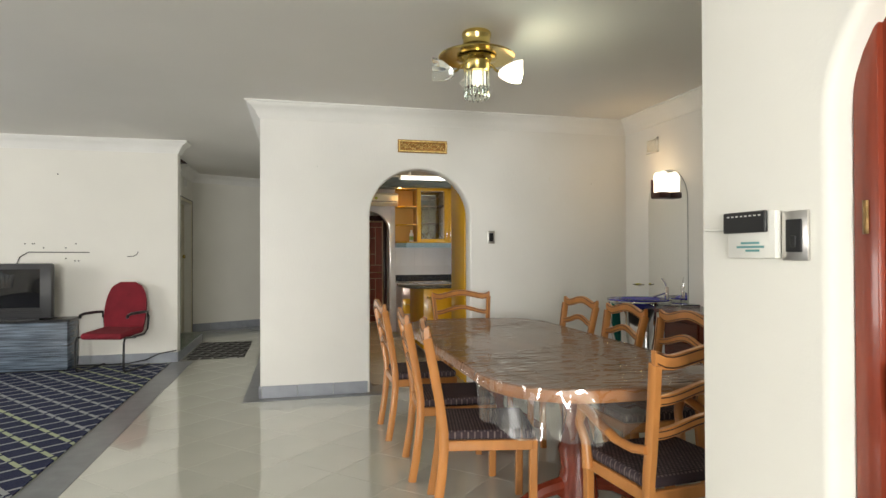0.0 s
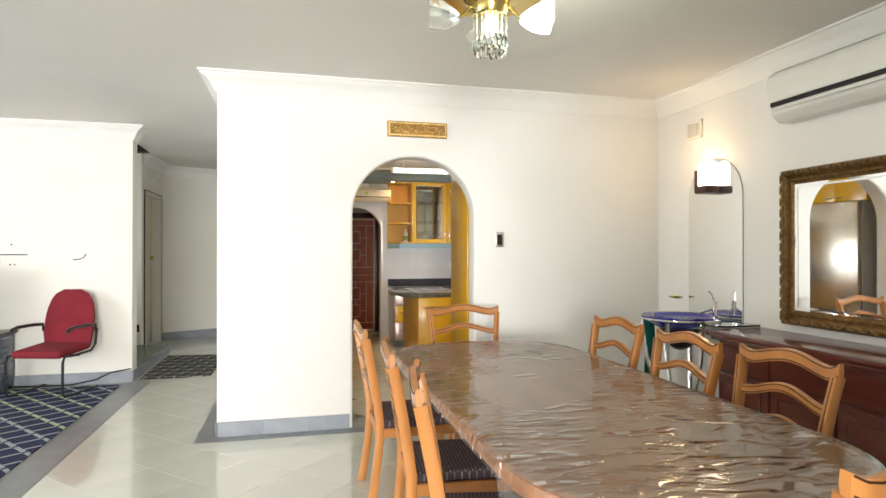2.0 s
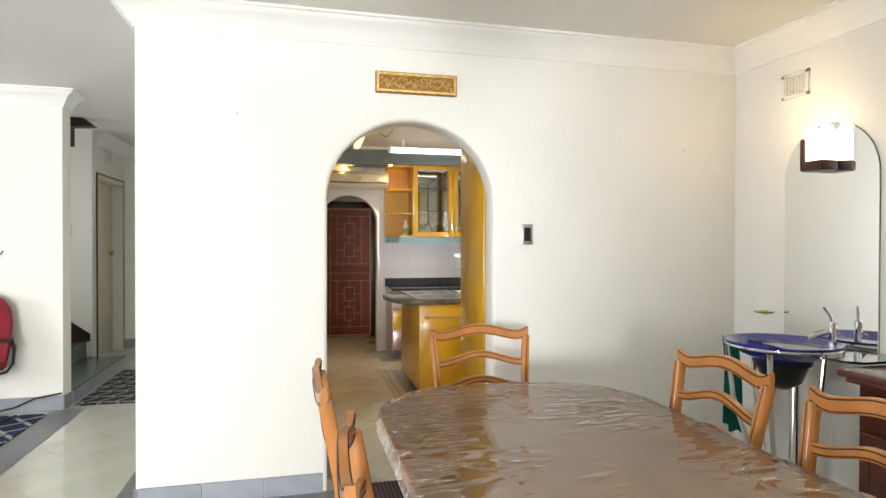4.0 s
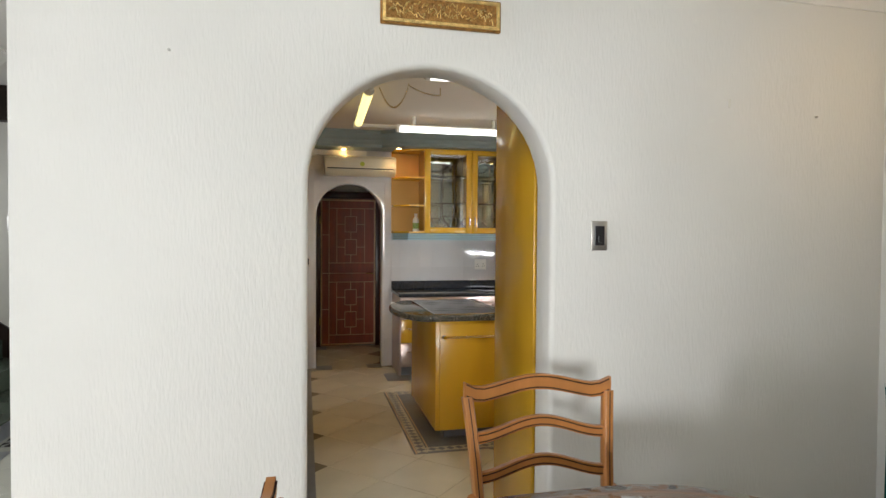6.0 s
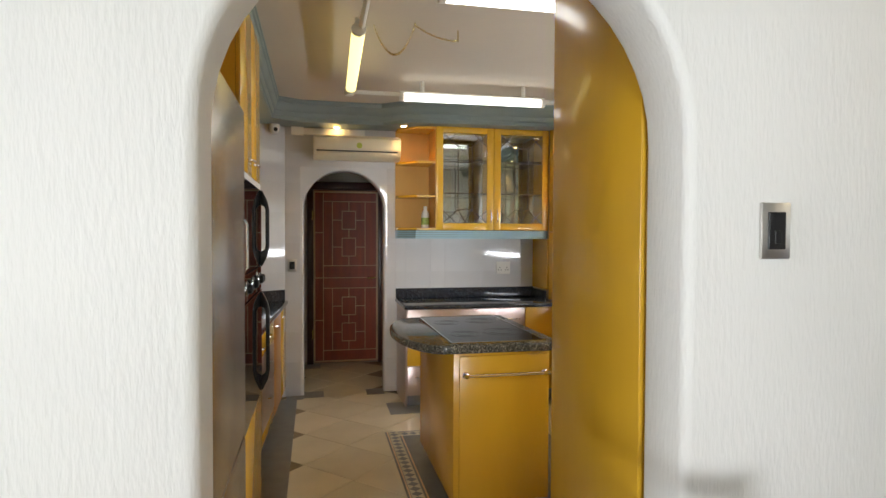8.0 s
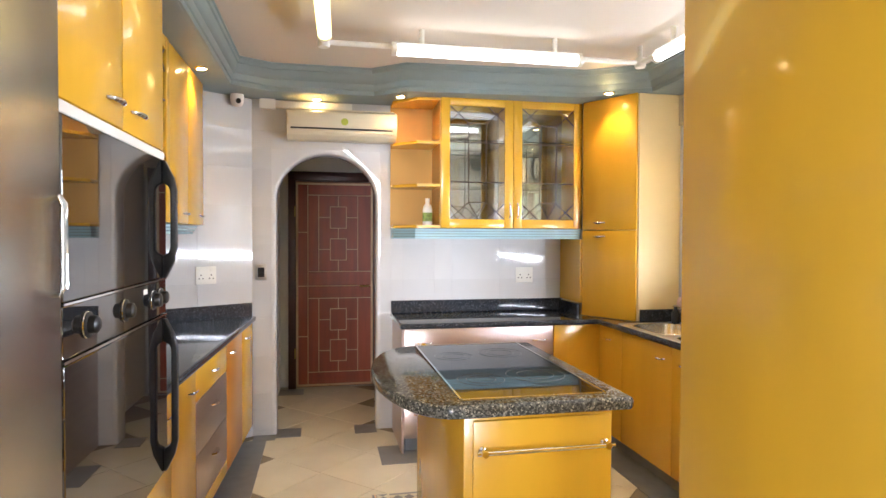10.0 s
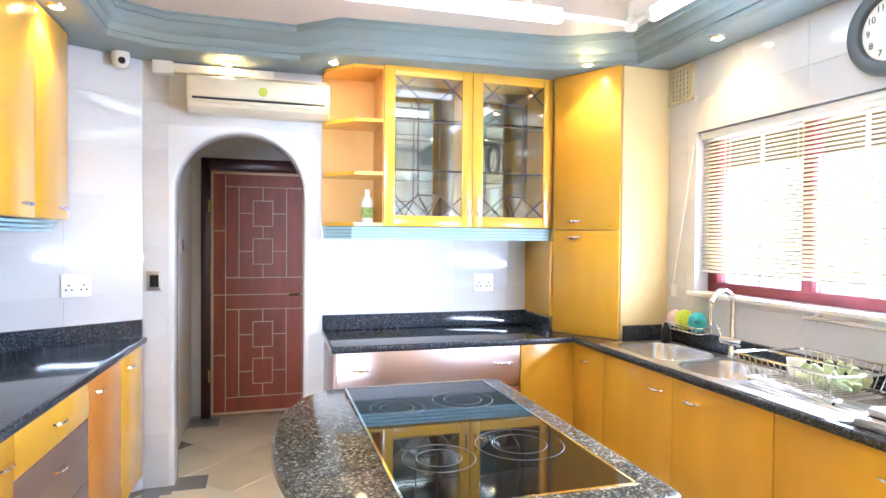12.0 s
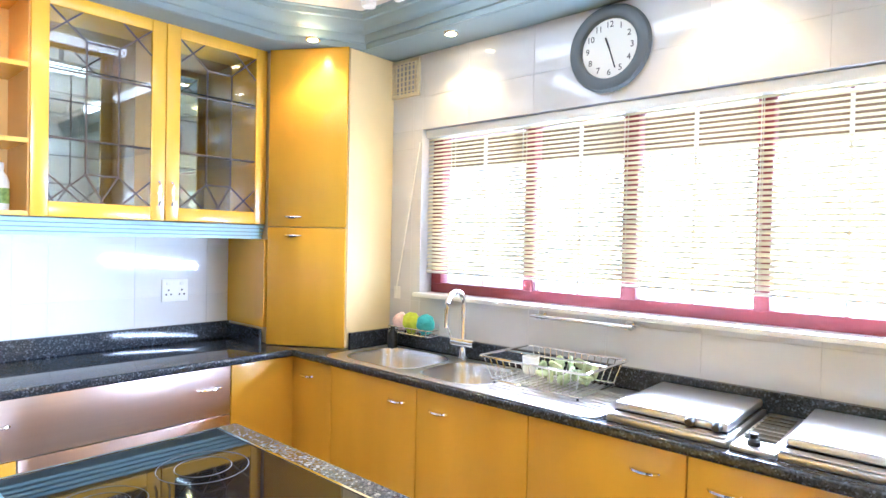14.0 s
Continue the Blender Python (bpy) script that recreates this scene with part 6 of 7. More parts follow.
WHITEMETAL = shade("pale_brushed_metal", (0.70, 0.70, 0.72), 0.28, 0.9, var=0.04, stretch=(12, 0.3, 1))
grill(8.86, 9.24, (8.98, 8.90), "pale metal lidded grill with black knobs in the worktop")
grill(8.24, 8.73, (8.36,), "pale metal lidded grill at the worktop's end")
gv = thing("extractor_grate", (4.75, 8.79, 0.9), "narrow steel grate between the grills", "grate")
part("tray", box(4.53, 4.985, 8.735, 8.855, 0.9, 0.915, 0.004), STEEL, gv, "", True)
part("slot", box(4.63, 4.93, 8.755, 8.84, 0.912, 0.917), BLACK, gv)
for k in range(7):
    part("bar", box(4.64 + 0.042 * k, 4.65 + 0.042 * k, 8.752, 8.842, 0.916, 0.922), CHROME, gv)
part("knob", lathe([(0.018, 0.0), (0.018, 0.012), (0.011, 0.02), (0.011, 0.034), (0.002, 0.036)], (4.575, 8.80, 0.915), n=14), BLACK, gv, "", True)

# island with hob
isl = thing("kitchen_island", (3.27, 9.4, 0), "maple kitchen island with a granite top and glass hob", "kitchen island")
part("plinth", box(3.10, 3.50, 9.06, 9.82, 0.0, 0.10), GREYTILE, isl, "grey recessed plinth")
part("body", box(3.00, 3.53, 8.915, 9.90, 0.10, 0.90, 0.006), MAPLE, isl, "", True)
part("front_panel", box(3.03, 3.52, 8.900, 8.915, 0.115, 0.885, 0.004), MAPLE, isl, "", True)
part("leg", tube([(3.08, 9.04, 0.0), (3.08, 9.04, 0.10)], 0.016, n=12), CHROME, isl)
rl = part("towel_rail", tube([(3.035, 8.865, 0.79), (3.515, 8.865, 0.79)], 0.008, n=10), CHROME, isl, "chrome towel rail", True)
for x in (3.06, 3.49):
    part("bracket", lathe([(0.014, 0.0), (0.014, -0.008), (0.008, -0.012), (0.008, -0.032), (0.012, -0.036), (0.012, -0.044)], (x, 8.90, 0.79), n=12, axis="y"), CHROME, rl, "", True)
curve = [(2.97 - 0.232 * math.sin(math.pi * i / 28), 9.395 + 0.535 * math.cos(math.pi * i / 28)) for i in range(29)]
top = prism(curve + [(3.575, 8.86), (3.585, 8.87), (3.585, 9.92), (3.575, 9.93)], "z", 0.905, 0.95)
bevelled(top, 0.014, lambda e: abs(e.verts[0].co.z - e.verts[1].co.z) < 1e-6)
part("granite_top", top, GRANITE, isl, "polished speckled grey granite top", True)
hob = part("hob", box(2.995, 3.505, 8.925, 9.895, 0.950, 0.9545, 0.002, seg=1), BLACKGLASS, isl, "black glass induction hob")
HOBLINE = shade("hob_print", (0.07, 0.07, 0.072), 0.3)
for x, y, r in ((3.35, 9.66, 0.10), (3.12, 9.62, 0.085), (3.36, 9.22, 0.115), (3.13, 9.18, 0.09)):
    for q in (r, r * 0.62):
        part("cooking_ring", tube([(x + q * math.cos(t), y + q * math.sin(t), 0.9545) for t in [2 * math.pi * k / 40 for k in range(40)]], 0.0011, n=4, closed=True), HOBLINE, hob)
tmp = bmesh.new()
for a, b, c, d in ((2.99, 2.997, 8.92, 9.90), (3.503, 3.51, 8.92, 9.90), (2.99, 3.51, 8.919, 8.926), (2.99, 3.51, 9.894, 9.901)):
    box(a, b, c, d, 0.9505, 0.956, bm=tmp)
part("steel_edge", tmp, CHROME, hob)

# tall cupboard by the arch
pantry = thing("pantry_cupboard", (3.6, 7.6, 0), "tall honey maple cupboard beside the arch", "cupboard")
part("body", box(3.128, 4.30, 7.318, 7.865, 0.08, 2.495, 0.003, seg=1), MAPLE, pantry)
part("side_panel", box(3.110, 3.127, 7.316, 7.885, 0.0, 2.497, 0.003), MAPLE, pantry, "plain veneered side panel", True)
part("kick_plate", box(3.13, 4.29, 7.33, 7.84, 0.0, 0.08), GREYTILE, pantry)
for a, b, h in ((3.13, 3.71, 3.64), (3.71, 4.30, 3.78)):
    dd = part("door", box(a + 0.002, b - 0.002, 7.866, 7.884, 0.085, 2.49, 0.004), MAPLE, pantry, "", True)
    crescent(pose(h, 7.884, 1.1, 0, 0, 180), dd)

# red inlaid door of the passage
kd = thing("passage_door", (2.65, 12.97, 0), "red mahogany door with pale inlaid lines", "door")
D0, D1, DT = 2.285, 3.028, 2.025
part("frame_post", box(2.21, D0 - 0.002, 12.93, 13.015, 0, 2.12, 0.006), REDWOOD_DARK, kd, "", True)
part("frame_post", box(D1 + 0.002, 3.10, 12.93, 13.015, 0, 2.12, 0.006), REDWOOD_DARK, kd, "", True)
part("frame_head", box(2.21, 3.10, 12.93, 13.015, DT + 0.004, 2.12, 0.006), REDWOOD_DARK, kd, "", True)
leafd = part("leaf", box(D0, D1, 12.965, 13.01, 0.008, DT, 0.003, seg=1), REDDOOR, kd)
def inlay(u0, v0, u1, v1, w=0.007):
    x0, x1, z0, z1 = D0 + u0 * (D1 - D0), D0 + u1 * (D1 - D0), v0 * DT, v1 * DT
    part("inlay_line", box(min(x0, x1) - w / 2, max(x0, x1) + w / 2, 12.9615, 12.9655, min(z0, z1) - w / 2, max(z0, z1) + w / 2, 0.0012, seg=1), INLAY, leafd)
for a in ((0.012, 0.012, 0.012, 0.99), (0.988, 0.012, 0.988, 0.99), (0.012, 0.99, 0.988, 0.99), (0.012, 0.012, 0.988, 0.012)):
    inlay(*a, w=0.020)
for a in ((0.15, 0.02, 0.15, 0.98), (0.15, 0.935, 0.97, 0.935), (0.15, 0.565, 0.97, 0.565), (0.02, 0.495, 0.97, 0.495), (0.15, 0.435, 0.97, 0.435), (0.15, 0.075, 0.97, 0.075), (0.03, 0.755, 0.15, 0.755), (0.03, 0.25, 0.15, 0.25)):
    inlay(*a)
for top_, bot in ((0.935, 0.565), (0.435, 0.075)):
    h = top_ - bot
    inlay(0.29, bot, 0.29, top_)
    inlay(0.80, bot, 0.80, top_)
    for c in (0.71, 0.29):
        zc = bot + h * c
        for q in ((0.44, zc - 0.052, 0.44, zc + 0.052), (0.65, zc - 0.052, 0.65, zc + 0.052), (0.44, zc - 0.052, 0.65, zc - 0.052), (0.44, zc + 0.052, 0.65, zc + 0.052), (0.29, zc, 0.44, zc), (0.65, zc, 0.80, zc)):
            inlay(*q)
    inlay(0.545, top_ - h * 0.15, 0.545, top_)
    inlay(0.545, bot + h * 0.43, 0.545, bot + h * 0.57)
    inlay(0.545, bot, 0.545, bot + h * 0.15)
for z in (0.3, 1.68):
    part("hinge", tube([(2.275, 12.925, z), (2.275, 12.925, z + 0.1)], 0.010, n=8), BRASS, kd)
part("door_handle", tube([(2.985, 12.965, 1.0), (2.985, 12.92, 1.0), (2.90, 12.915, 1.0)], 0.009, n=8), BRASS, leafd, "", True)

# over the doorway: air conditioner, trunking, camera
split_ac("air_conditioner", pose(2.685, K_F - 0.004, 2.415, 0, 0, 0), "cream split air conditioner above the kitchen doorway", 0.80, 0.215, 0.17, False, CREAMPLASTIC)
badge = bpy.data.objects["air_conditioner.001"]
bm = lathe([(0.026, 0), (0.026, -0.004), (0.014, -0.006), (0.002, -0.006)], (2.70, 11.418, 2.325), n=18, axis="y")
part("round_badge", bm, shade("yellow_badge", (0.45, 0.50, 0.06), 0.4), badge, "round yellow-green badge", True)
trunk = thing("cable_trunking", (2.43, 11.58, 2.46), "white plastic trunking above the air conditioner", "trunking")
part("box", box(2.09, 2.20, 11.545, 11.597, 2.425, 2.498, 0.004), WHITE, trunk, "", True)
part("duct", box(2.20, 2.76, 11.55, 11.597, 2.435, 2.487, 0.003), WHITE, trunk, "", True)
cctv = thing("security_camera", (1.96, 11.50, 2.47), "small white dome camera under the soffit", "camera")
part("base", lathe([(0.045, 0.03), (0.047, 0.022), (0.047, 0.0)], (1.945, 11.47, 2.468), n=20), WHITE, cctv, "", True)
part("dome", lathe([(0.045, 0.0), (0.045, -0.02), (0.034, -0.045), (0.015, -0.056), (0.002, -0.058)], (1.945, 11.47, 2.468), n=20), WHITE, cctv, "", True)
part("lens", lathe([(0.002, 0.0), (0.018, -0.004), (0.018, 0.012)], (1.96, 11.425, 2.445), n=14, axis="y"), BLACK, cctv, "dark lens", True)
wall_switch(pose(2.094, K_F - 0.003, 1.223), "white and black light switch on the kitchen tiles", 0.08, 0.115)

wall_switch(pose(2.132, 12.416, 1.42, 0, 0, 90), "dark light switch on the passage wall", 0.075, 0.12)


def socket(m, label):
    s = thing("wall_socket", (0, 0, 0), label, "socket", "kitchen sockets")
    part("plate", box(-0.072, 0.072, -0.009, 0, -0.062, 0.062, 0.004), WHITE, s, "", True)
    for x in (-0.036, 0.036):
        for dx, dz in ((0, 0.002), (-0.013, -0.022), (0.013, -0.022)):
            part("pin_hole", lathe([(0.005, 0.0), (0.005, -0.001), (0.001, -0.0012)], (x + dx, -0.009, dz), n=8, axis="y"), BLACK, s)
        part("rocker", box(x - 0.012, x + 0.012, -0.013, -0.008, 0.03, 0.048, 0.002), WHITE, s)
    s.matrix_basis = m
    return s


socket(pose(4.14, K_F - 0.003, 1.185), "white double wall socket above the granite worktop")
sd = Vector((2.03 - K_L, 11.60 - 11.2)).normalized()
syaw = math.degrees(math.atan2(sd.y, sd.x))
socket(pose(1.735 + 0.004, 11.418 - 0.004, 1.215, 0, 0, syaw), "white double wall socket on the splayed corner")
tagged(part("socket_small", box(5.022, 5.0265, 10.735, 10.785, 1.155, 1.225, 0.002, seg=1), WHITE), "small white socket beside the window", "socket")

# window, blind, clock
win = tagged(new("window_1"), "wide maroon framed window with a raised slatted blind", "window", kind="structure")
win.location = (5.13, 9.24, 1.20)
MAROON = shade("maroon_paint", (0.22, 0.035, 0.045), 0.4, var=0.1)
W0, W1, Z0, Z1 = 7.90, 10.59, 1.20, 2.09
part("frame_bottom", box(5.12, 5.19, W0, W1, Z0, Z0 + 0.055, 0.004), MAROON, win, "", True)
part("frame_top", box(5.12, 5.19, W0, W1, Z1 - 0.05, Z1, 0.004), MAROON, win, "", True)
k = 0
for y in (7.93, 8.40, 8.92, 9.44, 9.95, 10.55):
    part("mullion", box(5.115, 5.185, y - (0.035 if k % 2 else 0.028), y + (0.035 if k % 2 else 0.028), Z0 + 0.05, Z1 - 0.045, 0.004), MAROON, win, "", True)
    k += 1
for a, b in ((7.95, 8.37), (8.43, 8.89), (8.95, 9.41), (9.47, 9.92), (9.98, 10.52)):
    g = part("pane", box(5.15, 5.155, a, b, Z0 + 0.05, Z1 - 0.045), CLEARGLASS, win)
    g.visible_shadow = False
    part("glazing_bar", box(5.145, 5.16, (a + b) / 2 - 0.006, (a + b) / 2 + 0.006, Z0 + 0.05, Z1 - 0.045), WHITE, win)
part("window_sill", box(4.99, 5.12, W0 - 0.02, W1 + 0.02, Z0 - 0.02, Z0 + 0.002, 0.004), WHITE, win, "white sill", True)
blind = thing("venetian_blind", (5.07, 9.24, 2.05), "wide pale wooden venetian blind, half lowered", "blind")
SLAT = shade("slat_wood", (0.68, 0.62, 0.48), 0.45, var=0.08, scale=3, stretch=(1, 0.2, 1))
sl_n, sl_l = SLAT.node_tree.nodes, SLAT.node_tree.links
glow_through, slat_mix = sl_n.new("ShaderNodeBsdfTranslucent"), sl_n.new("ShaderNodeMixShader")
glow_through.inputs[0].default_value = (0.80, 0.72, 0.52, 1)
slat_mix.inputs[0].default_value = 0.45
sl_l.new(sl_n["Principled BSDF"].outputs[0], slat_mix.inputs[1]), sl_l.new(glow_through.outputs[0], slat_mix.inputs[2])
sl_l.new(slat_mix.outputs[0], sl_n["Material Output"].inputs[0])
part("head_rail", box(5.045, 5.095, W0 + 0.01, W1 - 0.01, 2.045, 2.085, 0.004), WHITE, blind, "", True)
def slat_mesh():
    bm = bmesh.new()
    rows = []
    for i in range(5):
        u = -1 + 2 * i / 4
        rows.append([(u * 0.0125, 0.003 * (1 - u * u))])
    prof = [(p[0][0], p[0][1]) for p in rows] + [(p[0][0], p[0][1] - 0.0012) for p in reversed(rows)]
    return prism([(x, z) for x, z in prof], "y", W0 + 0.02, W1 - 0.02)
sm = piece_mesh("slat", slat_mesh, SLAT)
zz = 2.035
while zz > 1.335:
    ob = new("slat", sm)
    ob.parent = blind
    ob.matrix_parent_inverse = blind.matrix_basis.inverted()
    ob.matrix_basis = pose(5.07, 0, zz, 0, -33, 0)
    zz -= 0.0205
part("bottom_rail", box(5.055, 5.085, W0 + 0.02, W1 - 0.02, 1.310, 1.322, 0.003), WHITE, blind, "", True)
for y in (8.2, 8.92, 9.44, 9.95, 10.4):
    part("ladder_cord", tube([(5.055, y, 2.05), (5.055, y, 1.315)], 0.0016, n=5), WHITE, blind)
    part("ladder_cord", tube([(5.086, y, 2.05), (5.086, y, 1.315)], 0.0016, n=5), WHITE, blind)
tagged(part("blind_cord", tube([(5.02, 10.60, 2.02), (5.018, 10.68, 1.6), (5.018, 10.76, 1.22), (5.018, 10.77, 1.16)], 0.004, n=6), WHITE, None, "", True), "white pull cord of the blind against the wall", "cord")
rail = thing("towel_rail", (5.0, 9.6, 1.15), "chrome towel rail under the window", "towel rail")
part("bar", tube([(4.975, 9.83, 1.155), (4.975, 9.35, 1.155)], 0.009, n=10), CHROME, rail, "", True)
part("bar_end", lathe([(0.022, 0.0), (0.022, -0.01), (0.012, -0.015), (0.012, -0.055)], (5.028, 9.80, 1.155), n=14, axis="x"), CHROME, rail, "", True)
part("bar_end", lathe([(0.022, 0.0), (0.022, -0.01), (0.012, -0.015), (0.012, -0.055)], (5.028, 9.38, 1.155), n=14, axis="x"), CHROME, rail, "", True)

clock = thing("wall_clock", (5.02, 9.50, 2.31), "round wall clock with a wide grey rim and white face", "clock")
CG = shade("clock_grey", (0.085, 0.10, 0.11), 0.35, var=0.08)
cc = (5.028, 9.50, 2.31)
part("rim", lathe([(0.125, 0.0), (0.178, 0.0), (0.184, -0.012), (0.175, -0.032), (0.150, -0.040), (0.130, -0.032), (0.124, -0.018)], cc, n=48, axis="x", loop=True), CG, clock, "wide dark grey rim", True)
part("face", lathe([(0.128, -0.004), (0.128, -0.012), (0.002, -0.0125)], cc, n=40, axis="x"), WHITE, clock, "white dial")
for hour in range(12):
    a = radians(90 - 30 * hour)
    cu = bpy.data.curves.new("numeral", "FONT")
    cu.body, cu.size, cu.align_x, cu.align_y, cu.extrude = str(hour or 12), 0.036, "CENTER", "CENTER", 0.0006
    ob = new("numeral", cu)
    me = bpy.data.meshes.new_from_object(ob)
    bpy.data.objects.remove(ob)
    me.materials.append(BLACK)
    nb = new("numeral", me)
    nb.parent = clock
    nb.matrix_parent_inverse = clock.matrix_basis.inverted()
    nb.matrix_basis = Matrix.Translation((5.0145, 9.50 - 0.100 * math.cos(a), 2.31 + 0.100 * math.sin(a))) @ pose(0, 0, 0, 90, 0, -90)
for nm, a, ln_, w in (("hour_hand", 110, 0.05, 0.004), ("minute_hand", -72, 0.088, 0.003)):
    q = radians(a)
    part(nm, tube([(5.0125, 9.50, 2.31), (5.0125, 9.50 - ln_ * math.cos(q), 2.31 + ln_ * math.sin(q))], w, n=6), BLACK, clock)
air_vent(pose(5.027, 10.72, 2.385, 0, 0, -90), 0.22, 0.21, "cream slotted vent beside the window", 6, shade("cream_vent", (0.62, 0.55, 0.36), 0.4))

# ceiling: tube lights on a conduit ring, chain, downlights
def tube_light(a, b, label, glow):
    t = thing("tube_light", a, label, "ceiling light", "tube lights on the kitchen ceiling")
    a, b = Vector(a), Vector(b)
    d = (b - a).normalized()
    part("diffuser", tube([a + d * 0.03, b - d * 0.03], 0.036, n=16, squash=0.8), glow, t, "glowing ribbed diffuser", True)
    part("end_cap", tube([a, a + d * 0.03], 0.038, n=16, squash=0.85), WHITE, t, "", True)
    part("end_cap", tube([b - d * 0.03, b], 0.038, n=16, squash=0.85), WHITE, t, "", True)
    part("spine", tube([a + Vector((0, 0, 0.035)), b + Vector((0, 0, 0.035))], 0.02, n=8, squash=0.6), WHITE, t)
    for f in (0.15, 0.85):
        p = a.lerp(b, f)
        part("ceiling_stub", tube([p + Vector((0, 0, 0.04)), (p.x, p.y, H2)], 0.016, n=10), WHITE, t)
    return t


tube_light((2.555, 10.28, 2.56), (2.52, 9.0, 2.56), "tube light glowing warm yellow below the kitchen ceiling", TUBE_WARM)
tube_light((2.93, 10.42, 2.555), (4.08, 10.40, 2.555), "bright white tube light above the doorway side", TUBE)
tube_light((4.48, 10.24, 2.555), (4.48, 9.05, 2.555), "bright white tube light along the window side", TUBE)
tube_light((2.83, 8.50, 2.56), (4.0, 8.50, 2.56), "bright white tube light beside the arch", TUBE)
ring = thing("light_conduit", (3.5, 9.5, 2.6), "white conduit ring that carries the tube lights", "conduit")
for a, b in (((2.55, 10.42), (4.48, 10.42)), ((4.48, 10.42), (4.48, 8.5)), ((4.48, 8.5), (2.53, 8.5)), ((2.53, 8.5), (2.55, 10.42))):
    part("pipe", tube([(a[0], a[1], 2.575), (b[0], b[1], 2.575)], 0.016, n=8), WHITE, ring, "", True)
for x, y in ((2.55, 10.42), (4.48, 10.42), (4.48, 8.5), (2.53, 8.5)):
    part("stub", tube([(x, y, 2.575), (x, y, H2)], 0.014, n=8), WHITE, ring)
    part("elbow", lathe([(0.03, -0.03), (0.034, -0.02), (0.034, 0.02), (0.03, 0.03)], (x, y, 2.575), n=14), WHITE, ring, "", True)
chain = thing("brass_chain", (2.83, 9.2, H2), "brass chain looped under the kitchen ceiling", "chain")
p0, p1, p2 = Vector((2.60, 9.05, 2.60)), Vector((2.84, 9.19, 2.665)), Vector((3.10, 9.26, 2.62))
path_c = [p0.lerp(p1, i / 26) + Vector((0, 0, -0.62 * (i / 26) * (1 - i / 26))) for i in range(27)] + [p1.lerp(p2, i / 16) + Vector((0, 0, -0.08 * (i / 16) * (1 - i / 16))) for i in range(1, 17)]
for i, (a, b) in enumerate(zip(path_c, path_c[1:])):
    d = (b - a)
    mid = (a + b) / 2
    m = Matrix.Translation(mid) @ d.to_track_quat("X", "Z").to_matrix().to_4x4() @ pose(0, 0, 0, 90 * (i % 2))
    lk = tube([(0.010 * math.cos(t), 0.0055 * math.sin(t), 0) for t in [2 * math.pi * k / 10 for k in range(10)]], 0.0018, n=4, closed=True)
    lk.transform(m @ Matrix.Diagonal((1.25, 1, 1, 1)))
    part("link", lk, BRASS, chain)
part("hook", tube([(2.84, 9.19, H2), (2.84, 9.19, 2.665)], 0.004, n=6), BRASS, chain)
part("hook", tube([(3.10, 9.26, H2), (3.10, 9.26, 2.62)], 0.004, n=6), BRASS, chain)
for sx, sy, sz in SPOTS:
    s = thing("downlight", (sx, sy, 2.5), "small recessed halogen spotlight glowing warm", "spotlight", "halogen spotlights in the soffit")
    part("ring", lathe([(0.022, 0.0), (0.040, 0.0), (0.038, -0.006), (0.026, -0.008)], (sx, sy, 2.5), n=20, loop=True), CHROME, s, "", True)
    part("bulb", lathe([(0.026, -0.002), (0.026, -0.007), (0.018, -0.011), (0.002, -0.012)], (sx, sy, 2.5), n=14), BULB, s, "glowing bulb", True)

# glazed wall tiles
def wall_tiles(parent, m, u0, u1, z0, z1, holes=(), off_u=0.0, w=0.39, h=0.2785, zref=1.155):
    us = {u0, u1}
    zs = {z0, z1}
    for a, b, c, d in holes:
        us |= {q for q in (a, b) if u0 < q < u1}
        zs |= {q for q in (c, d) if z0 < q < z1}
    kk = math.floor((u0 - off_u) / w)
    while off_u + kk * w < u1:
        if off_u + kk * w > u0:
            us.add(off_u + kk * w)
        kk += 1
    kk = math.floor((z0 - zref) / h)
    while zref + kk * h < z1:
        if zref + kk * h > z0:
            zs.add(zref + kk * h)
        kk += 1
    us, zs = sorted(us), sorted(zs)
    for a, b in zip(us, us[1:]):
        for c, d in zip(zs, zs[1:]):
            if b - a < 0.012 or d - c < 0.012:
                continue
            mu, mz = (a + b) / 2, (c + d) / 2
            if any(p < mu < q and r < mz < s for p, q, r, s in holes):
                continue
            sw, sh = round(b - a, 3), round(d - c, 3)
            me = piece_mesh(("wt", sw, sh), lambda: box(-sw / 2 + 0.0005, sw / 2 - 0.0005, -0.003, 0.002, -sh / 2 + 0.0005, sh / 2 - 0.0005, 0.0006, seg=1), WALLTILE)
            piece("wall_tile", me, m @ pose(mu, 0, mz), parent)


wall_tiles(wall_far, pose(0, K_F, 0), 2.035, 5.025, 0.0, 2.498, [(2.17, 2.975, -1, 2.14), (3.06, 5.1, -1, 0.90), (3.40, 5.1, 1.5, 3)], 3.152)
wall_tiles(bpy.data.objects["wall_kitchen_corner"], pose(K_L, 11.2, 0, 0, 0, syaw), 0.003, 0.755, 0.90, 2.498, (), 0.36)
wall_tiles(bpy.data.objects["wall_kitchen_window"], pose(K_R, 0, 0, 0, 0, -90) @ Matrix.Diagonal((-1, 1, 1, 1)), 7.4, 10.82, 0.90, 2.498, [(7.9, 10.59, 1.20, 2.09)], 9.10)
wall_tiles(bpy.data.objects["wall_kitchen_left"], pose(K_L, 0, 0, 0, 0, 90), 9.19, 11.19, 0.90, 1.55, (), 9.3)

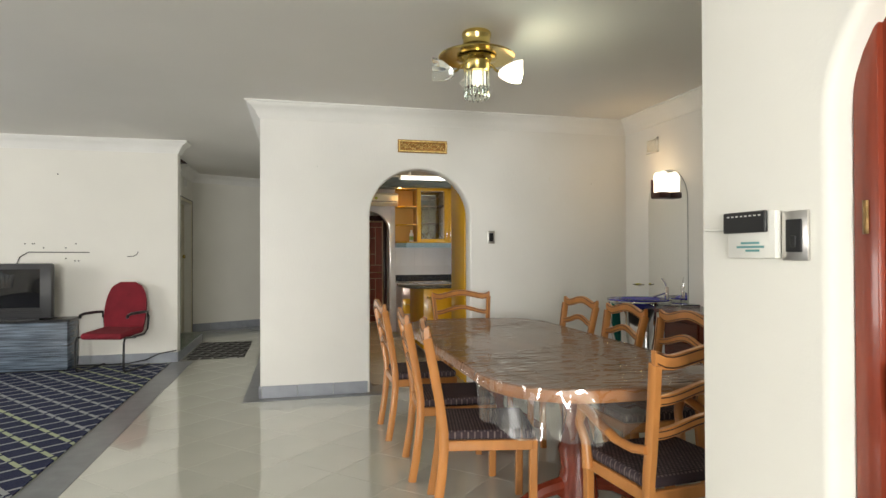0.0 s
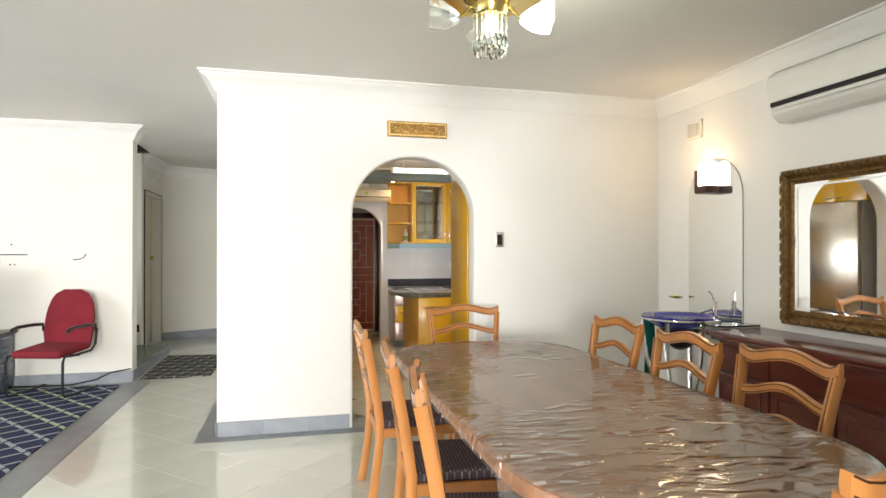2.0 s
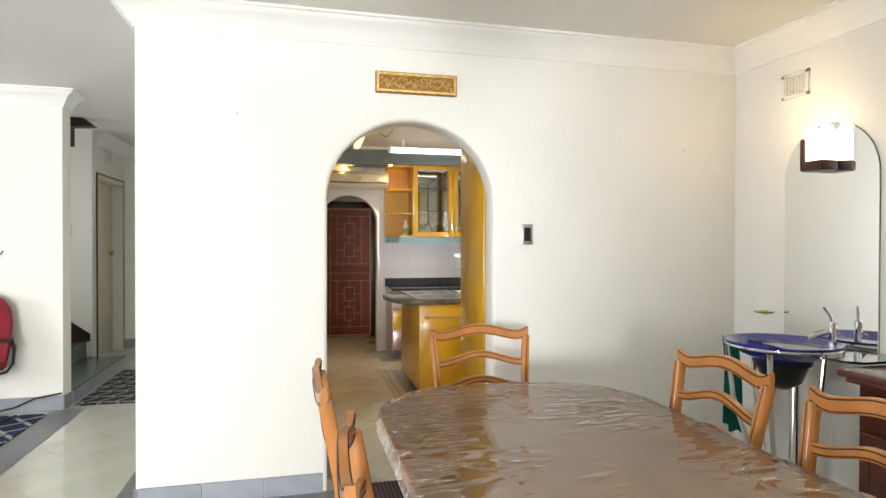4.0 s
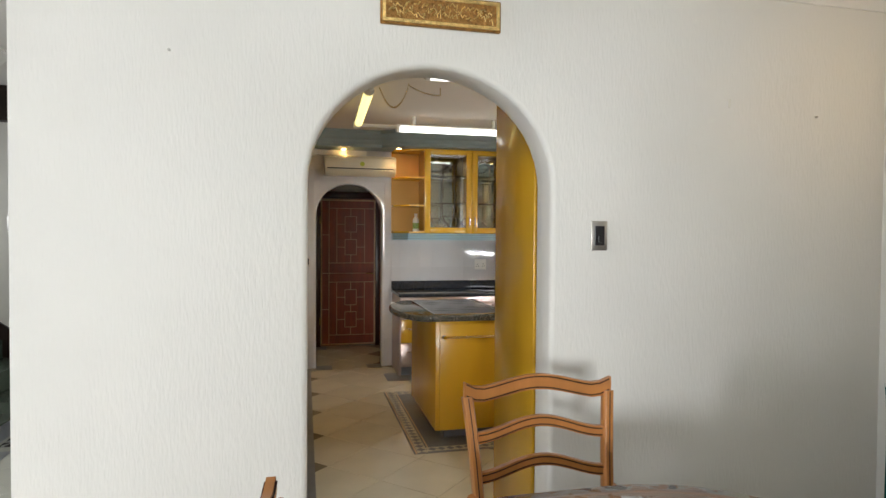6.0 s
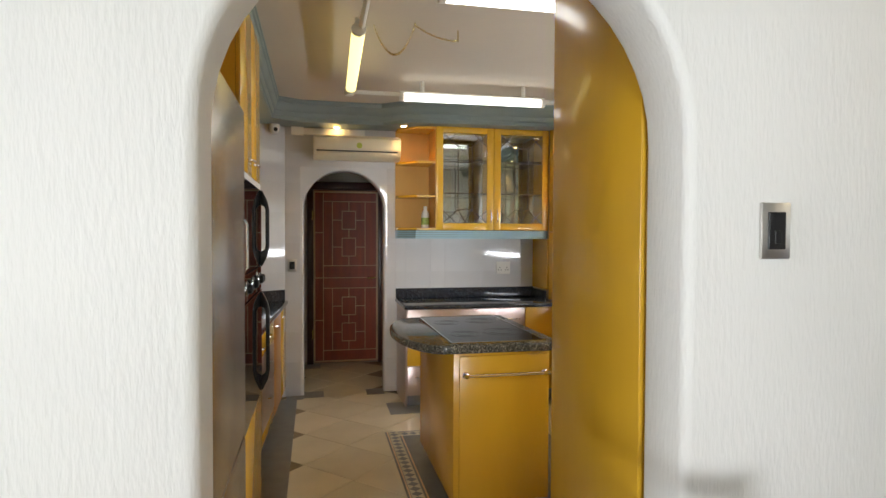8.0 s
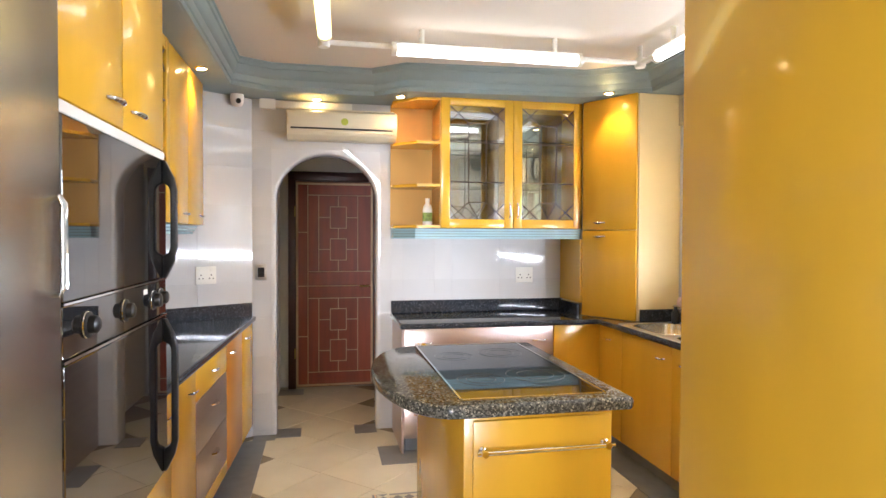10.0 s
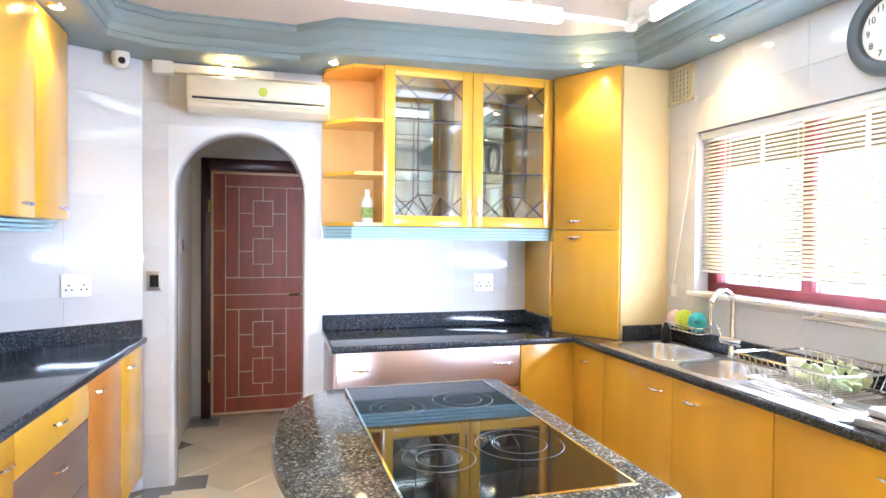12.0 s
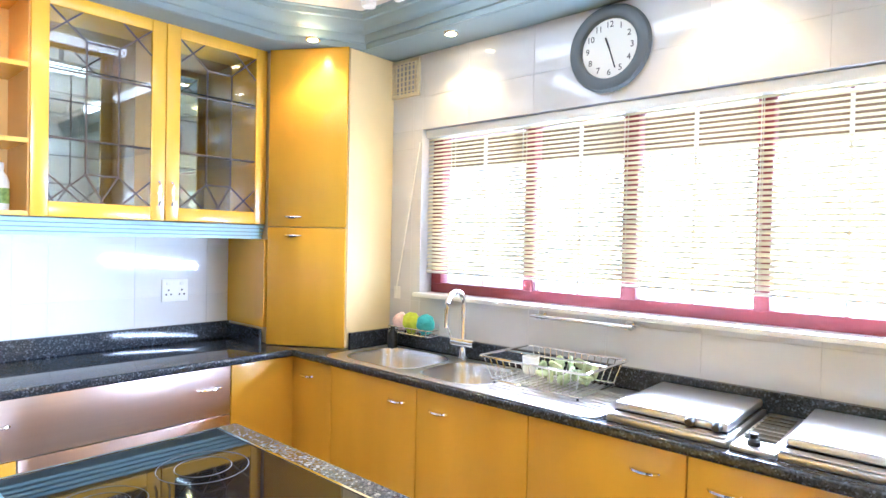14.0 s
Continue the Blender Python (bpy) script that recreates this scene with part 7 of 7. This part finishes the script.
# floor tiles, last
S2 = TILE / math.sqrt(2)
lay(1.95, 4.6, 7.2, 12.95, 2.53 + S2, 10.20, KTILE, "k", lambda x, y: (3.1 < x and 8.95 < y < 10.2) or (y > 11.2 and x > 3.1) or x < 2.0 or (y > 11.6 and not 2.2 < x < 3.0), 0.002)
setting("floor_bed_kitchen", box(1.95, 4.6, 7.32, 12.95, -0.006, -0.003), KGROUT)
lay(-0.35, 5.1, 2.2, 7.25, 2.53 + S2, 10.20, FLOORTILE, "d")
lay(-0.55, 1.25, 7.251, 13.3, 2.53 + S2, 10.20, FLOORTILE, "d")
setting("floor_bed_dining", box(0.0, 4.89, -4.79, 7.14, -0.006, -0.0035), GROUT)

# daylight beyond the windows
SKYGLOW = shade("bright_overcast", (0.93, 0.97, 1.0), 1.0, var=0.02, scale=0.4, emit=1.1)
backdrop = tagged(part("backdrop", box(7.5, 7.52, 5.0, 13.5, -1.0, 5.0), SKYGLOW), "bright overcast daylight outside the kitchen window", "backdrop", kind="structure")
for nm, b in (("backdrop_side", box(-8.0, -7.98, -1.5, 9.5, -0.5, 4.5)), ("backdrop_front", box(-4.5, 4.5, -7.52, -7.5, -0.5, 4.5))):
    tagged(part(nm, b, SKYGLOW), "bright overcast daylight outside", "backdrop", kind="structure")
SOFFITWOOD = shade("eave_timber", (0.16, 0.085, 0.04), 0.7, var=0.2, scale=3)
eave = thing("roof_eave", (5.9, 9.24, 2.2), "brown timber roof eave outside the kitchen window", "eave")
part("boarding", box(5.24, 6.30, 6.6, 12.2, 2.36, 2.40), SOFFITWOOD, eave)
part("fascia", box(6.28, 6.31, 6.6, 12.2, 2.06, 2.36), SOFFITWOOD, eave)
BARS = shade("window_frame_white", (0.7, 0.7, 0.68), 0.4)
for nm, axis, fixed, a0, a1 in (("window_2", "x", -4.90, -1.5, 1.5), ("window_3", "y", -5.30, 0.1, 3.1), ("window_4", "y", -5.30, 3.7, 6.7)):
    wroot = tagged(new(nm), "living room window with white bars", "window", kind="structure")
    for kk in range(7):
        c = a0 + (a1 - a0) * kk / 6
        bm = box(c - 0.025, c + 0.025, fixed - 0.03, fixed + 0.03, 0.7, 2.2) if axis == "x" else box(fixed - 0.03, fixed + 0.03, c - 0.025, c + 0.025, 0.7, 2.2)
        part("window_bar", bm, BARS, wroot)
    bm = box(a0, a1, fixed - 0.03, fixed + 0.03, 1.42, 1.47) if axis == "x" else box(fixed - 0.03, fixed + 0.03, a0, a1, 1.42, 1.47)
    part("cross_bar", bm, BARS, wroot)
